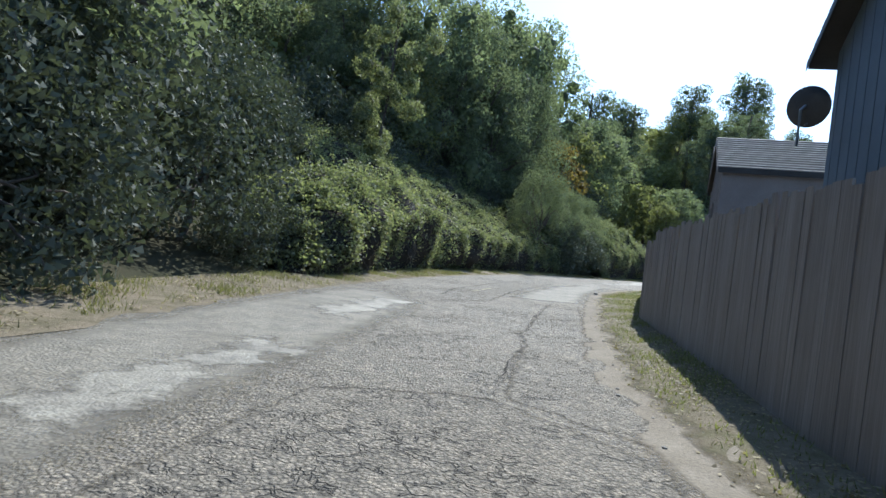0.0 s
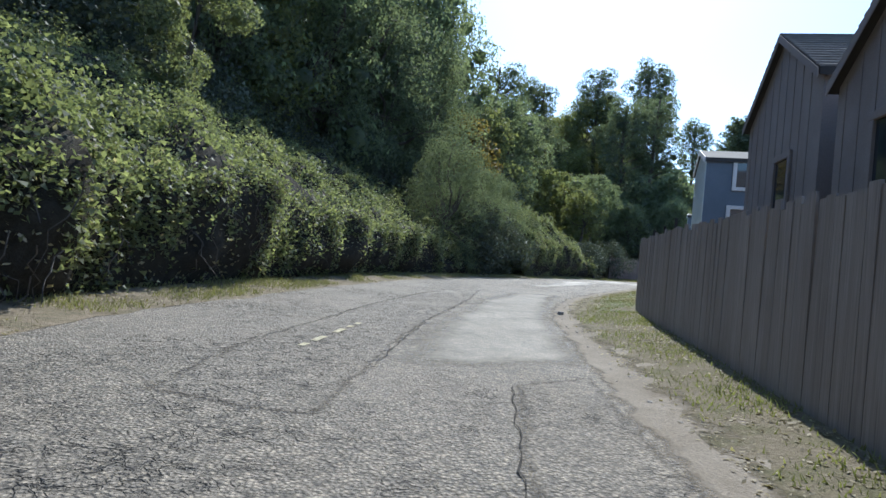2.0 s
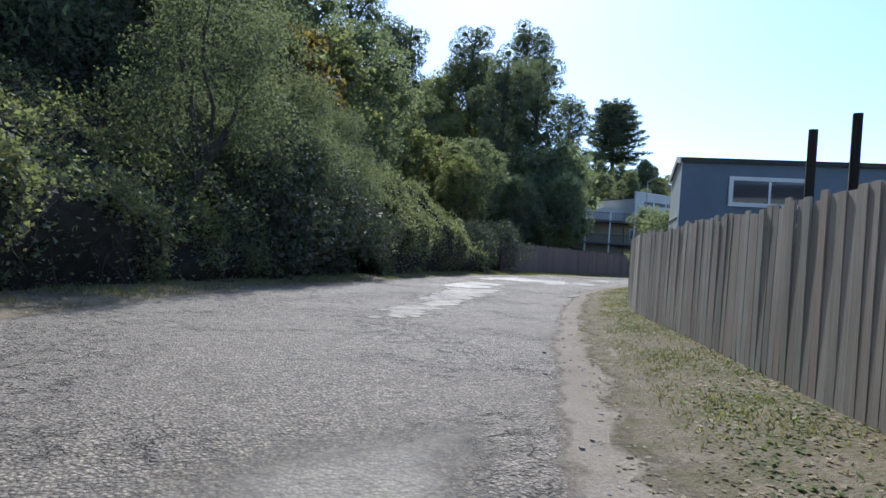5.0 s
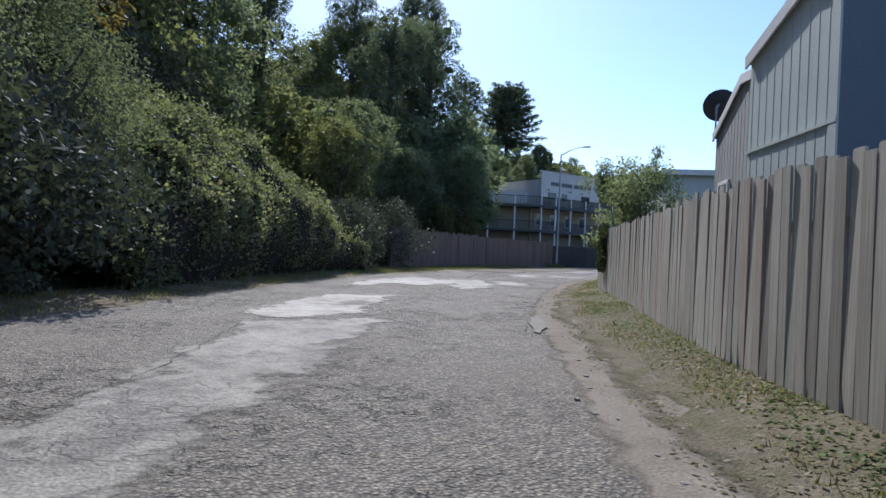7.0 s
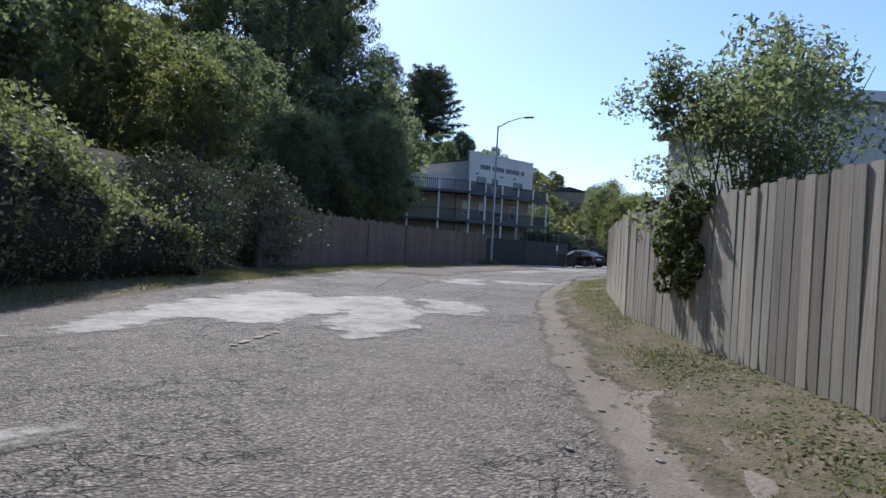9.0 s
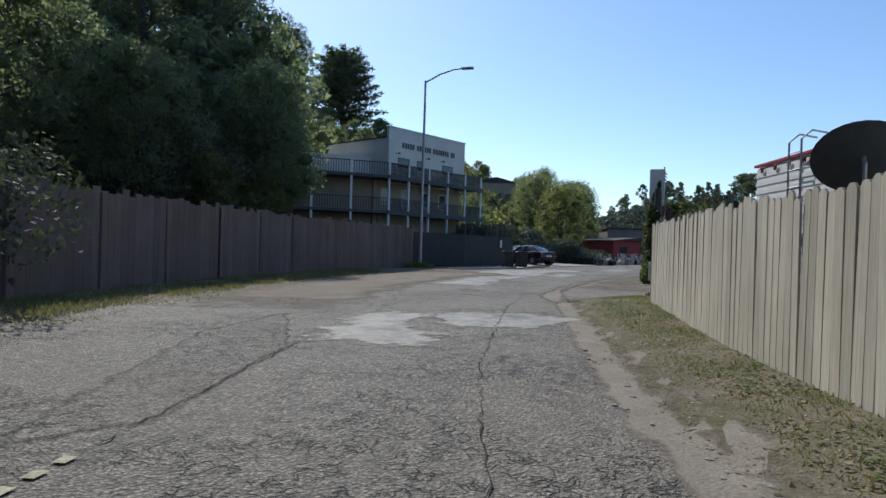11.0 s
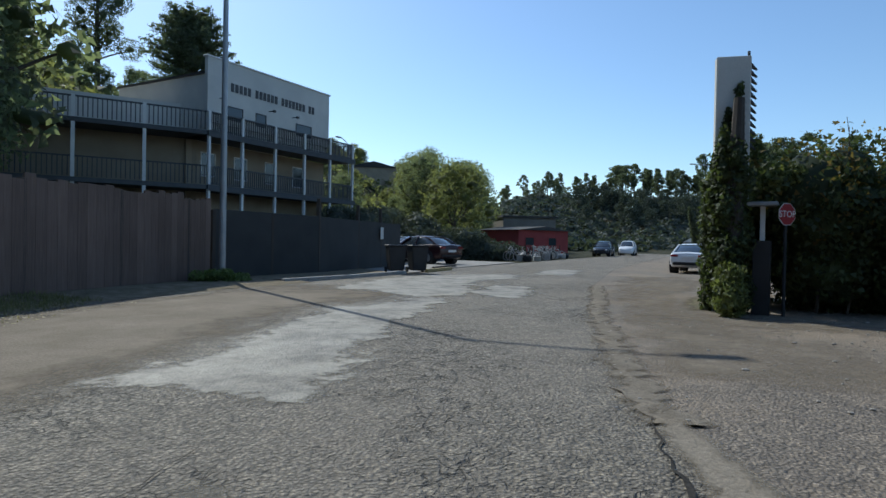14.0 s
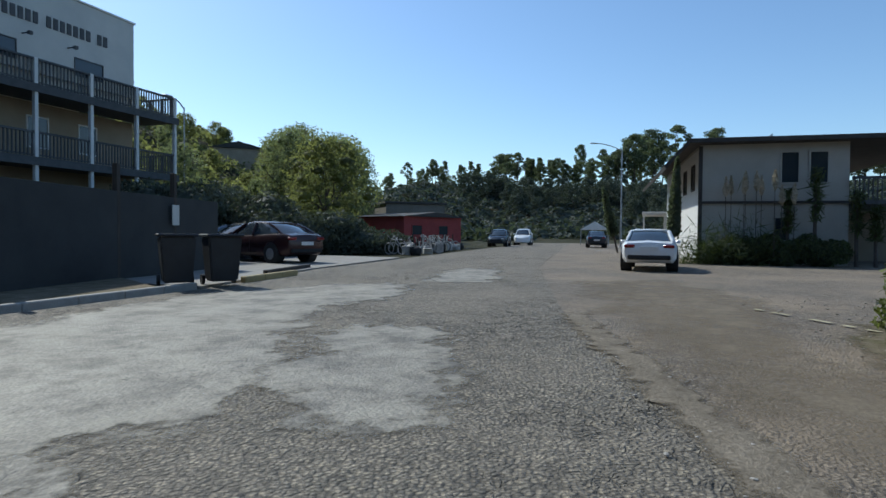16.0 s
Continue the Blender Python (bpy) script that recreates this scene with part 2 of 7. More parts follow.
M_LEAF2 = leafy("yellowing_leaves", (0.115, 0.118, 0.07), (0.2, 0.2, 0.1), 0.2, 0.55)
M_BRAMBLE = leafy("bramble_leaves", (0.10, 0.113, 0.068), (0.25, 0.252, 0.148), 0.4, 0.42)
# paler ivy copy with sunlight put into the leaf colour
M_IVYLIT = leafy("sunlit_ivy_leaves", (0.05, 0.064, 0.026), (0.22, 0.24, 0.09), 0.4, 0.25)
# near bay copy, coloured darker to carry the murk under the trees
M_NEARLEAF = leafy("shaded_near_bay_leaves", (0.095, 0.108, 0.085), (0.135, 0.15, 0.11), 0.1, 0.48)
# ivy colour lowered to carry the shade on hedge and pylon
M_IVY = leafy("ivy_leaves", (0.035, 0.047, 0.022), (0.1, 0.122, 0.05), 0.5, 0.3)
# needle colour lifted as well, so haze sits in the base colour
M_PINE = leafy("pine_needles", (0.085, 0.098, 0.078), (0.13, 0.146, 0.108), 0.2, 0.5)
# colour set dark for the backlit hill and bluish for its haze
M_FARWOOD = leafy("hazed_far_wood_leaves", (0.065, 0.078, 0.068), (0.095, 0.108, 0.092), 0.1, 0.2)
M_GRASS = leafy("grass_blades", (0.13, 0.127, 0.062), (0.25, 0.23, 0.125), 0.2, 0.3)
M_GREENGRASS = leafy("green_grass_blades", (0.125, 0.135, 0.058), (0.25, 0.25, 0.115), 0.2, 0.33)
M_WEED = leafy("weed_leaves", (0.075, 0.108, 0.038), (0.175, 0.225, 0.082), 0.3, 0.3)
M_DRYLEAF = leafy("dead_leaves", (0.19, 0.155, 0.105), (0.40, 0.34, 0.24), 0.2, 0.3)
M_RUST = leafy("rusty_leaves", (0.085, 0.062, 0.025), (0.2, 0.145, 0.06), 0.2)
M_PLUME = leafy("plume", (0.45, 0.38, 0.29), (0.68, 0.6, 0.48), 0.1, 0.06)
M_BARK = plain("bark", (0.05, 0.04, 0.032), (0.12, 0.10, 0.08), 3.0, 0.95, bumps=0.8, fine=25)
# weathered boards; colour darkened for shade, then lifted for glare
M_FENCE_A = wood("shade_dark_fence_boards", (0.31, 0.28, 0.26), (0.43, 0.395, 0.37), 0.16)
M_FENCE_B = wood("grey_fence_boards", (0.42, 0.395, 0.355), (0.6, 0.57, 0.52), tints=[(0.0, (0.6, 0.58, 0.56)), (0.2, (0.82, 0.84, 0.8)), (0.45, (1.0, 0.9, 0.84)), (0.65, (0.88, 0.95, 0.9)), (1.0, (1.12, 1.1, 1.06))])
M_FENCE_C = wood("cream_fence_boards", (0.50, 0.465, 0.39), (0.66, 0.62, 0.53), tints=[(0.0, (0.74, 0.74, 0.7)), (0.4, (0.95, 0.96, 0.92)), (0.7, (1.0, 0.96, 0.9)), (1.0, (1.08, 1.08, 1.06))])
M_BROWNWALL = wood("brown_wall_boards", (0.18, 0.125, 0.10), (0.26, 0.19, 0.155), 0.25)
M_BLACK = plain("black_screen", (0.028, 0.03, 0.03), (0.05, 0.05, 0.048), 1.2, 0.9)
M_POST = wood("old_post", (0.06, 0.05, 0.04), (0.13, 0.11, 0.09), 0.3)
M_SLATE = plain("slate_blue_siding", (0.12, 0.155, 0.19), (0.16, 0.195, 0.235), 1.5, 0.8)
# sage siding with sun and glare on the end walls raised into its colour
M_GREYBLUE = plain("glare_paled_sage_siding", (0.46, 0.52, 0.5), (0.56, 0.62, 0.59), 1.2, 0.75)
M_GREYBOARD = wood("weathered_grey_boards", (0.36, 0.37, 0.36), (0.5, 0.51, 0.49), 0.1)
M_BROWNH = plain("brown_siding", (0.22, 0.185, 0.17), (0.30, 0.26, 0.24), 1.4, 0.85)
M_SHINGLE = plain("roof_shingle", (0.17, 0.155, 0.14), (0.30, 0.275, 0.25), 5.0, 0.9, bumps=0.6, rnd=0.25)
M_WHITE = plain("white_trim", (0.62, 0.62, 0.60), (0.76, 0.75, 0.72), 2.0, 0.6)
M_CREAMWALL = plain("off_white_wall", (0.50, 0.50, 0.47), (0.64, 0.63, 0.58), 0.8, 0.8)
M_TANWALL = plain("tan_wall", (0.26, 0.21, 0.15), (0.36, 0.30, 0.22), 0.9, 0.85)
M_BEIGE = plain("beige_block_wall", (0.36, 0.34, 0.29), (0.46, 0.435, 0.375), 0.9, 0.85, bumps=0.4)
M_RED = plain("red_siding", (0.22, 0.035, 0.035), (0.32, 0.055, 0.05), 1.5, 0.8)
M_GREENWALL = plain("grey_brown_wall", (0.15, 0.135, 0.11), (0.21, 0.19, 0.16), 1.0, 0.85)
M_DARKROOF = plain("dark_roof", (0.035, 0.033, 0.032), (0.07, 0.065, 0.06), 2.0, 0.85)
M_DECK = plain("dark_deck_timber", (0.06, 0.065, 0.07), (0.11, 0.115, 0.12), 4.0, 0.8, rnd=0.2)
M_STEEL = plain("galvanised_steel", (0.28, 0.29, 0.30), (0.40, 0.41, 0.42), 3.0, 0.45, 0.6, 0.1)
M_DISH = plain("grey_dish", (0.05, 0.052, 0.055), (0.09, 0.092, 0.095), 3.0, 0.6)
M_ORANGE = plain("orange_panel", (0.27, 0.115, 0.045), (0.36, 0.16, 0.065), 3.0, 0.6)
M_SIGNRED = plain("sign_red", (0.3, 0.018, 0.022), (0.38, 0.03, 0.034), 3.0, 0.45)
M_DUSTY = soil("dusty_shoulder", [(0.3, (0.20, 0.165, 0.12)), (0.6, (0.28, 0.235, 0.18)), (0.8, (0.36, 0.31, 0.25))], 0.9, 0.6, (0.9, 2.2, 0.8))
M_GLASS = glass_mat()
M_RUBBER = plain("rubber", (0.012, 0.012, 0.012), (0.03, 0.03, 0.03), 8.0, 0.85)
M_BIN = plain("black_plastic", (0.012, 0.013, 0.015), (0.026, 0.028, 0.032), 3.0, 0.5)
M_CARW = plain("white_car_paint", (0.70, 0.71, 0.72), (0.76, 0.77, 0.78), 1.0, 0.2, 0.0, 0.0)
M_CARS = plain("silver_car_paint", (0.30, 0.31, 0.33), (0.36, 0.37, 0.39), 1.0, 0.22, 0.7, 0.0)
M_CARR = plain("maroon_car_paint", (0.03, 0.012, 0.014), (0.045, 0.016, 0.018), 1.0, 0.25, 0.2, 0.0)
M_CARD = plain("dark_car_paint", (0.02, 0.024, 0.03), (0.035, 0.04, 0.05), 1.0, 0.22, 0.2, 0.0)
M_LAMPRED = plain("red_lens", (0.16, 0.008, 0.01), (0.24, 0.015, 0.015), 3.0, 0.2, 0.0, 0.0)
M_JUNK = plain("pale_junk", (0.4, 0.38, 0.35), (0.7, 0.68, 0.64), 4.0, 0.7, rnd=0.5)
M_STONE = plain("field_stone", (0.22, 0.20, 0.17), (0.36, 0.33, 0.29), 6.0, 0.9, bumps=0.7)


# ---- mesh helpers ----
def link_mesh(name, bm, material, parent=None, label="", matrix=None):
    me = bpy.data.meshes.new(name)
    bm.to_mesh(me)
    bm.free()
    me.materials.append(material)
    ob = new(name, me)
    if parent is not None:
        ob.parent = parent
    if matrix is not None:
        ob.matrix_local = matrix
    if label:
        ob["label"] = label
    return ob


def part(name, bm, material, parent, label=""):
    """One mesh object under a thing or under a part."""
    return link_mesh(name, bm, material, parent, label)


def shared(name, me, parent, matrix):
    ob = new(name, me)
    ob.parent = parent
    ob.matrix_local = matrix
    return ob


def mesh_of(name, bm, material):
    me = bpy.data.meshes.new(name)
    bm.to_mesh(me)
    bm.free()
    me.materials.append(material)
    return me


def box(bm, x0, x1, y0, y1, z0, z1, bevel=0.0):
    r = bmesh.ops.create_cube(bm, size=1.0)
    vs = r["verts"]
    bmesh.ops.scale(bm, vec=(x1 - x0, y1 - y0, z1 - z0), verts=vs)
    bmesh.ops.translate(bm, vec=((x0 + x1) / 2, (y0 + y1) / 2, (z0 + z1) / 2), verts=vs)
    if bevel:
        es = list({e for v in vs for e in v.link_edges})
        bmesh.ops.bevel(bm, geom=es, offset=bevel, segments=1, affect="EDGES")
    return bm


def boxes(*rows, bevel=0.0):
    bm = bmesh.new()
    for r in rows:
        box(bm, *r, bevel=bevel)
    return bm


def tube(bm, pts, radii, seg=8, cap=True):
    """A round bar along points."""
    rings = []
    pts = [Vector(p) for p in pts]
    for i, p in enumerate(pts):
        d = (pts[min(i + 1, len(pts) - 1)] - pts[max(i - 1, 0)]).normalized()
        a = d.cross(Vector((0, 0, 1)))
        if a.length < 0.05:
            a = d.cross(Vector((1, 0, 0)))
        a.normalize()
        b = d.cross(a)
        r = radii[i] if hasattr(radii, "__len__") else radii
        rings.append([bm.verts.new(p + (a * math.cos(2 * math.pi * k / seg) + b * math.sin(2 * math.pi * k / seg)) * r) for k in range(seg)])
    for q, w in zip(rings, rings[1:]):
        for k in range(seg):
            bm.faces.new((q[k], q[(k + 1) % seg], w[(k + 1) % seg], w[k]))
    if cap:
        bm.faces.new(rings[0][::-1])
        bm.faces.new(rings[-1])
    return bm


def prism(bm, outline, y0, y1):
    """An outline in x and z, pushed along y."""
    a = [bm.verts.new((x, y0, z)) for x, z in outline]
    b = [bm.verts.new((x, y1, z)) for x, z in outline]
    n = len(a)
    bm.faces.new(a)
    bm.faces.new(b[::-1])
    for i in range(n):
        bm.faces.new((a[i], b[i], b[(i + 1) % n], a[(i + 1) % n]))
    bmesh.ops.recalc_face_normals(bm, faces=bm.faces)
    return bm


def slab(name, outline, z0, z1, material, cuts=0.0, label="", category="", kind="structure", parent=None):
    """A flat slab over an outline in the plan."""
    bm = bmesh.new()
    top = [bm.verts.new((x, y, z1)) for x, y in outline]
    bot = [bm.verts.new((x, y, z0)) for x, y in outline]
    n = len(top)
    bm.faces.new(top)
    for i in range(n):
        bm.faces.new((top[i], bot[i], bot[(i + 1) % n], top[(i + 1) % n]))
    bmesh.ops.recalc_face_normals(bm, faces=bm.faces)
    ob = link_mesh(name, bm, material, parent)
    if kind:
        tagged(ob, label, category, "", kind)
    return ob


def empty(name, matrix, label="", category="", group="", kind=""):
    e = new(name)
    e.empty_display_size = 0.3
    e.matrix_world = matrix
    return tagged(e, label, category, group, kind)


def pymesh(name, verts, faces, material):
    me = bpy.data.meshes.new(name)
    verts, faces = np.asarray(verts, float), np.asarray(faces, int)
    me.vertices.add(len(verts))
    me.vertices.foreach_set("co", verts.ravel())
    k = faces.shape[1]
    me.loops.add(faces.size)
    me.loops.foreach_set("vertex_index", faces.ravel())
    me.polygons.add(len(faces))
    me.polygons.foreach_set("loop_start", np.arange(len(faces)) * k)
    me.update(calc_edges=True)
    me.materials.append(material)
    return me


def leaf_quads(centres, size, rng, flat=0.0, aspect=0.55, droop=0.0):
    """One folded diamond leaf of four corners at each centre, turned at random."""
    n = len(centres)
    a = rng.normal(size=(n, 3))
    a[:, 2] = a[:, 2] * (1 - flat) - droop
    a /= np.linalg.norm(a, axis=1)[:, None] + 1e-9
    up = rng.normal(size=(n, 3)) * (1 - flat)
    up[:, 2] += flat * 2
    b = np.cross(a, up)
    b /= np.linalg.norm(b, axis=1)[:, None] + 1e-9
    s = (size * rng.uniform(0.6, 1.3, n))[:, None]
    v = np.stack([centres - a * s * 0.5, centres + b * s * aspect * 0.5, centres + a * s * 0.5, centres - b * s * aspect * 0.5], 1)
    return v.reshape(-1, 3), np.arange(4 * n).reshape(-1, 4)


def leaf_tris(centres, out, size, rng, width=0.75, loose=0.9):
    """One pointed leaf spray of three corners at each centre, facing loosely outwards."""
    n = len(centres)
    up = out + rng.normal(size=(n, 3)) * loose
    a = np.cross(up, rng.normal(size=(n, 3)))
    a /= np.linalg.norm(a, axis=1)[:, None] + 1e-9
    b = np.cross(a, up)
    b /= np.linalg.norm(b, axis=1)[:, None] + 1e-9
    s = (size * rng.uniform(0.55, 1.35, n))[:, None]
    v = np.stack([centres - a * s * 0.5 - b * s * width * 0.5, centres - a * s * 0.5 + b * s * width * 0.5, centres + a * s * 0.5], 1)
    return v.reshape(-1, 3), np.arange(3 * n).reshape(-1, 3)


def shell_points(blobs, n, rng, inner=0.65):
    """Points in the outer shell of a set of blobs (x, y, z, rx, ry, rz), and their ways outwards."""
    blobs = np.asarray(blobs, float)
    w = blobs[:, 3] * blobs[:, 4] + blobs[:, 4] * blobs[:, 5] + blobs[:, 3] * blobs[:, 5]
    pick = rng.choice(len(blobs), n, p=w / w.sum())
    d = rng.normal(size=(n, 3))
    d /= np.linalg.norm(d, axis=1)[:, None]
    # knobs on each clump, so that its outline is uneven
    ph = blobs[pick, :3]
    knob = 0.1 * np.sin(d[:, 0] * 6 + ph[:, 2] * 3) * np.sin(d[:, 1] * 6 + ph[:, 0] * 3) + 0.08 * np.sin(d[:, 2] * 9 + ph[:, 1] * 5)
    r = (inner + (1.0 - inner) * rng.uniform(0, 1, n) ** 0.6 + np.abs(rng.normal(size=n)) * 0.07 + knob)[:, None]
    return blobs[pick, :3] + d * r * blobs[pick, 3:6], d


def smooth(x, a, b):
    t = np.clip((np.asarray(x, float) - a) / (b - a), 0, 1)
    return t * t * (3 - 2 * t)


# ---- the plan ----
LEFT = [(-4.6, -60), (-4.0, -5), (-3.7, 5.5), (-3.2, 9.5), (-2.3, 14.5), (-0.9, 20.5), (1.4, 27.5), (4.0, 34), (7.6, 40.5), (11.8, 46), (16.8, 52.3), (23.0, 59.3),
        (29.6, 65), (36.0, 69.4), (43.0, 73), (49.5, 74), (54.5, 74.4), (61, 76.0), (75, 77.8), (100, 80.8), (130, 84.5), (200, 93), (420, 121)]
RIGHT = [(2.2, -60), (1.7, -5), (1.9, 4.5), (2.1, 7), (2.7, 9.8), (3.4, 13), (4.5, 17.3), (5.7, 21.8), (6.6, 24.4), (7.6, 26.7), (9.2, 29.9), (12.0, 34.4),
         (15.0, 38.8), (16.8, 41.2), (19.6, 45), (23.4, 49.1), (27.5, 52.9), (30.4, 55.4), (33.2, 57.4), (37.0, 60.1), (40.0, 62.0), (41.6, 63.3), (54, 67.6), (66, 70.4), (100, 75.2), (130, 79), (200, 87.5), (420, 115.5)]
FENCE = [(2.0, -6), (2.3, 0), (2.9, 5), (4.65, 14), (7.4, 22.1), (8.3, 24.3), (10.2, 28), (12.95, 32.8), (15.65, 37.5), (17.6, 40.2), (19.6, 42.6), (21.7, 44.9), (23.9, 47.5), (27.0, 50.9), (31.2, 54.2), (33.4, 55.8), (38.0, 58.7), (40.02, 59.62)]
VERGE = [p for p in RIGHT if -10 <= p[0] <= 37.5] + [(38.3, 60.85), (39.3, 61.1), (40.4, 60.9)]


def left_distance(x, y):
    """Metres to the left of the road's left edge, along which the hill stands."""
    x, y = np.asarray(x, float), np.asarray(y, float)
    best, sign = np.full(x.shape, 1e9), np.ones(x.shape)
    for (ax, ay), (bx, by) in zip(LEFT, LEFT[1:]):
        dx, dy = bx - ax, by - ay
        u = np.clip(((x - ax) * dx + (y - ay) * dy) / (dx * dx + dy * dy), 0, 1)
        d = np.hypot(x - ax - u * dx, y - ay - u * dy)
        s = np.where(dx * (y - ay) - dy * (x - ax) > 0, 1.0, -1.0)
        sign = np.where(d < best - 1e-9, s, sign)
        best = np.minimum(best, d)
    return best * sign


def height(x, y):
    x, y = np.asarray(x, float), np.asarray(y, float)
    d = left_distance(x, y)
    bank = smooth(x, 34, 24)
    walled = smooth(x, 24, 34) * smooth(x, 60, 50)
    h = bank * 4.2 * smooth(d, 0.8, 10) + walled * 2.2 * smooth(d, 4.0, 8)
    h = h + 26 * smooth(d, 10, 95) * (1 - 0.35 * smooth(x, 60, 140)) * (1 - smooth(x, 150, 300))
    h = h + 9 * smooth(d, 17, 46) * smooth(x, 22, 36) * (1 - smooth(x, 58, 78))
    h = h + 10 * np.exp(-((x - 129) ** 2 + (y - 168) ** 2) / 1000.0)
    r, az = np.hypot(x - 46, y - 66), np.degrees(np.arctan2(x - 46, y - 66))
    h = h + 17 * smooth(r, 120, 235) * smooth(az, 58, 68) * smooth(az, 165, 130) * (1 - 0.4 * smooth(r, 300, 900))
    return h - 0.03


def along(line, step, start=0.0, stop=1e9):
    """Places and headings every step metres along a line."""
    out, left, total = [], start, 0.0
    for (ax, ay), (bx, by) in zip(line, line[1:]):
        n = math.hypot(bx - ax, by - ay)
        while left < total + n and left < stop:
            u = (left - total) / n
            out.append((ax + (bx - ax) * u, ay + (by - ay) * u, math.atan2(by - ay, bx - ax)))
            left += step
        total += n
    return out


def clip(line, x0, x1):
    return [p for p in line if x0 <= p[0] <= x1]


# ---- ground ----
def ground():
    def axis(lo, hi, a, b, fine):
        far1 = list(a - np.geomspace(fine, a - lo, 26))[::-1]
        far2 = list(b + np.geomspace(fine, hi - b, 26))
        return np.array(far1 + list(np.arange(a, b + 1e-6, fine)) + far2)
    xs, ys = axis(-900, 2600, -30, 110, 1.6), axis(-900, 2600, -12, 130, 1.6)
    gx, gy = np.meshgrid(xs, ys)
    rng = np.random.default_rng(3)
    d = left_distance(gx, gy)
    gz = height(gx, gy) + rng.normal(size=gx.shape) * 0.10 * smooth(d, 3, 8)
    n, m = gx.shape
    i = np.arange(n * m).reshape(n, m)
    faces = np.stack([i[:-1, :-1], i[:-1, 1:], i[1:, 1:], i[1:, :-1]], -1).reshape(-1, 4)
    me = pymesh("ground", np.stack([gx, gy, gz], -1).reshape(-1, 3), faces, M_EARTH)
    me.polygons.foreach_set("use_smooth", np.ones(len(faces), bool))
    tagged(new("ground", me), "brown earth and leaf litter rising to a wooded hill", "ground", "", "structure")


ground()
slab("road", [p for p in LEFT if p[0] < 180] + [p for p in RIGHT if p[0] < 180][::-1], -0.2, 0.02, M_ROAD, label="cracked and patched grey asphalt road", category="road")
slab("side_lot", [(37.6, 60.35), (40.0, 62.03), (41.6, 63.32), (54, 67.6), (66, 70.4), (100, 75.2), (130, 79), (140, 60), (95, 40), (60, 40), (47, 44), (43.2, 58.6)], -0.2, 0.012, M_LOT,
     label="dusty worn asphalt parking lot", category="pavement")
slab("driveway", [(54.9, 74.62), (61.0, 76.1), (66, 76.8), (70, 77.4), (71, 86), (60, 84), (55, 79)], -0.2, 0.05, M_CONC, label="pale concrete driveway apron", category="pavement")


def ribbon(name, line, offsets, zs, material, label, category, wob=0.0, step=0.5, seed=1, taper=False):
    """A strip that follows a line; offsets to its right."""
    rng = np.random.default_rng(seed)
    rows = along(line, step)
    if taper:
        # ease the headings round the bends, so that the strip does not fold
        ca, sa = np.cos([r[2] for r in rows]), np.sin([r[2] for r in rows])
        k = np.ones(17) / 17
        ca, sa = np.convolve(np.pad(ca, 8, "edge"), k, "valid"), np.convolve(np.pad(sa, 8, "edge"), k, "valid")
        rows = [(x, y, math.atan2(b, a)) for (x, y, _), a, b in zip(rows, ca, sa)]
    v, f = [], []
    k = len(offsets)
    for x, y, a in rows:
        w = rng.normal(size=k) * wob
        for o, z, q in zip(offsets, zs, w):
            v.append((x + math.sin(a) * (o + q), y - math.cos(a) * (o + q), z + (rng.normal() * 0.004 if wob else 0)))
    for i in range(len(rows) - 1):
        for j in range(k - 1):
            f.append((i * k + j, i * k + j + 1, (i + 1) * k + j + 1, (i + 1) * k + j))
    me = pymesh(name, v, f, material)
    lo, hi = min(offsets), max(offsets)
    me.attributes.new("edge", "FLOAT", "POINT").data.foreach_set("value", [min(o - lo, hi - o, *((i * step * 0.3, (len(rows) - 1 - i) * step * 0.3) if taper else ())) - 0.02 for i in range(len(rows)) for o in offsets])
    return tagged(new(name, me), label, category, "", "structure")


ribbon("verge_right", VERGE, [0.2, 0.45, 0.7, 1.0, 1.35, 1.8, 2.3], [0.0, 0.04, 0.07, 0.11, 0.155, 0.19, 0.19], M_VERGE,
       "dry grassy verge with bare earth and leaf litter", "verge", 0.06, 0.5, 1, True)
ribbon("dirt_edge", clip(RIGHT, -10, 37.5) + [(38.1, 60.8)], [-0.35, -0.17, 0.0, 0.2, 0.34, 0.48, 0.6], [0.024, 0.026, 0.03, 0.036, 0.045, 0.058, 0.072], M_DIRT, "crumbling sandy dirt along the asphalt edge", "dirt", 0.03, 0.3, 5, True)
ribbon("green_verge", VERGE, [0.05, 0.25, 0.45, 0.7, 1.0, 1.35, 1.8, 2.3], [0.036, 0.046, 0.06, 0.088, 0.126, 0.17, 0.204, 0.204], M_GREENPATCH, "low green grass growing along the fence", "verge", 0.02, 0.5, 6, True)
ribbon("verge_left", clip(LEFT, -10, 49.6), [0.15, -0.2, -0.6, -1.1, -1.8], [0.022, 0.05, 0.08, 0.12, 0.1], M_VERGE, "narrow weedy verge with dead leaves", "verge", 0.07, 0.5, 7)


ribbon("dusty_shoulder", [p for p in LEFT if 24 < p[0] < 50], [0.0, 0.5, 1.0, 1.6, 2.4, 3.2, 4.0], [0.0255] * 7, M_DUSTY, "brown dust spread over the worn asphalt shoulder", "dirt", 0.0, 0.5, 8, True)


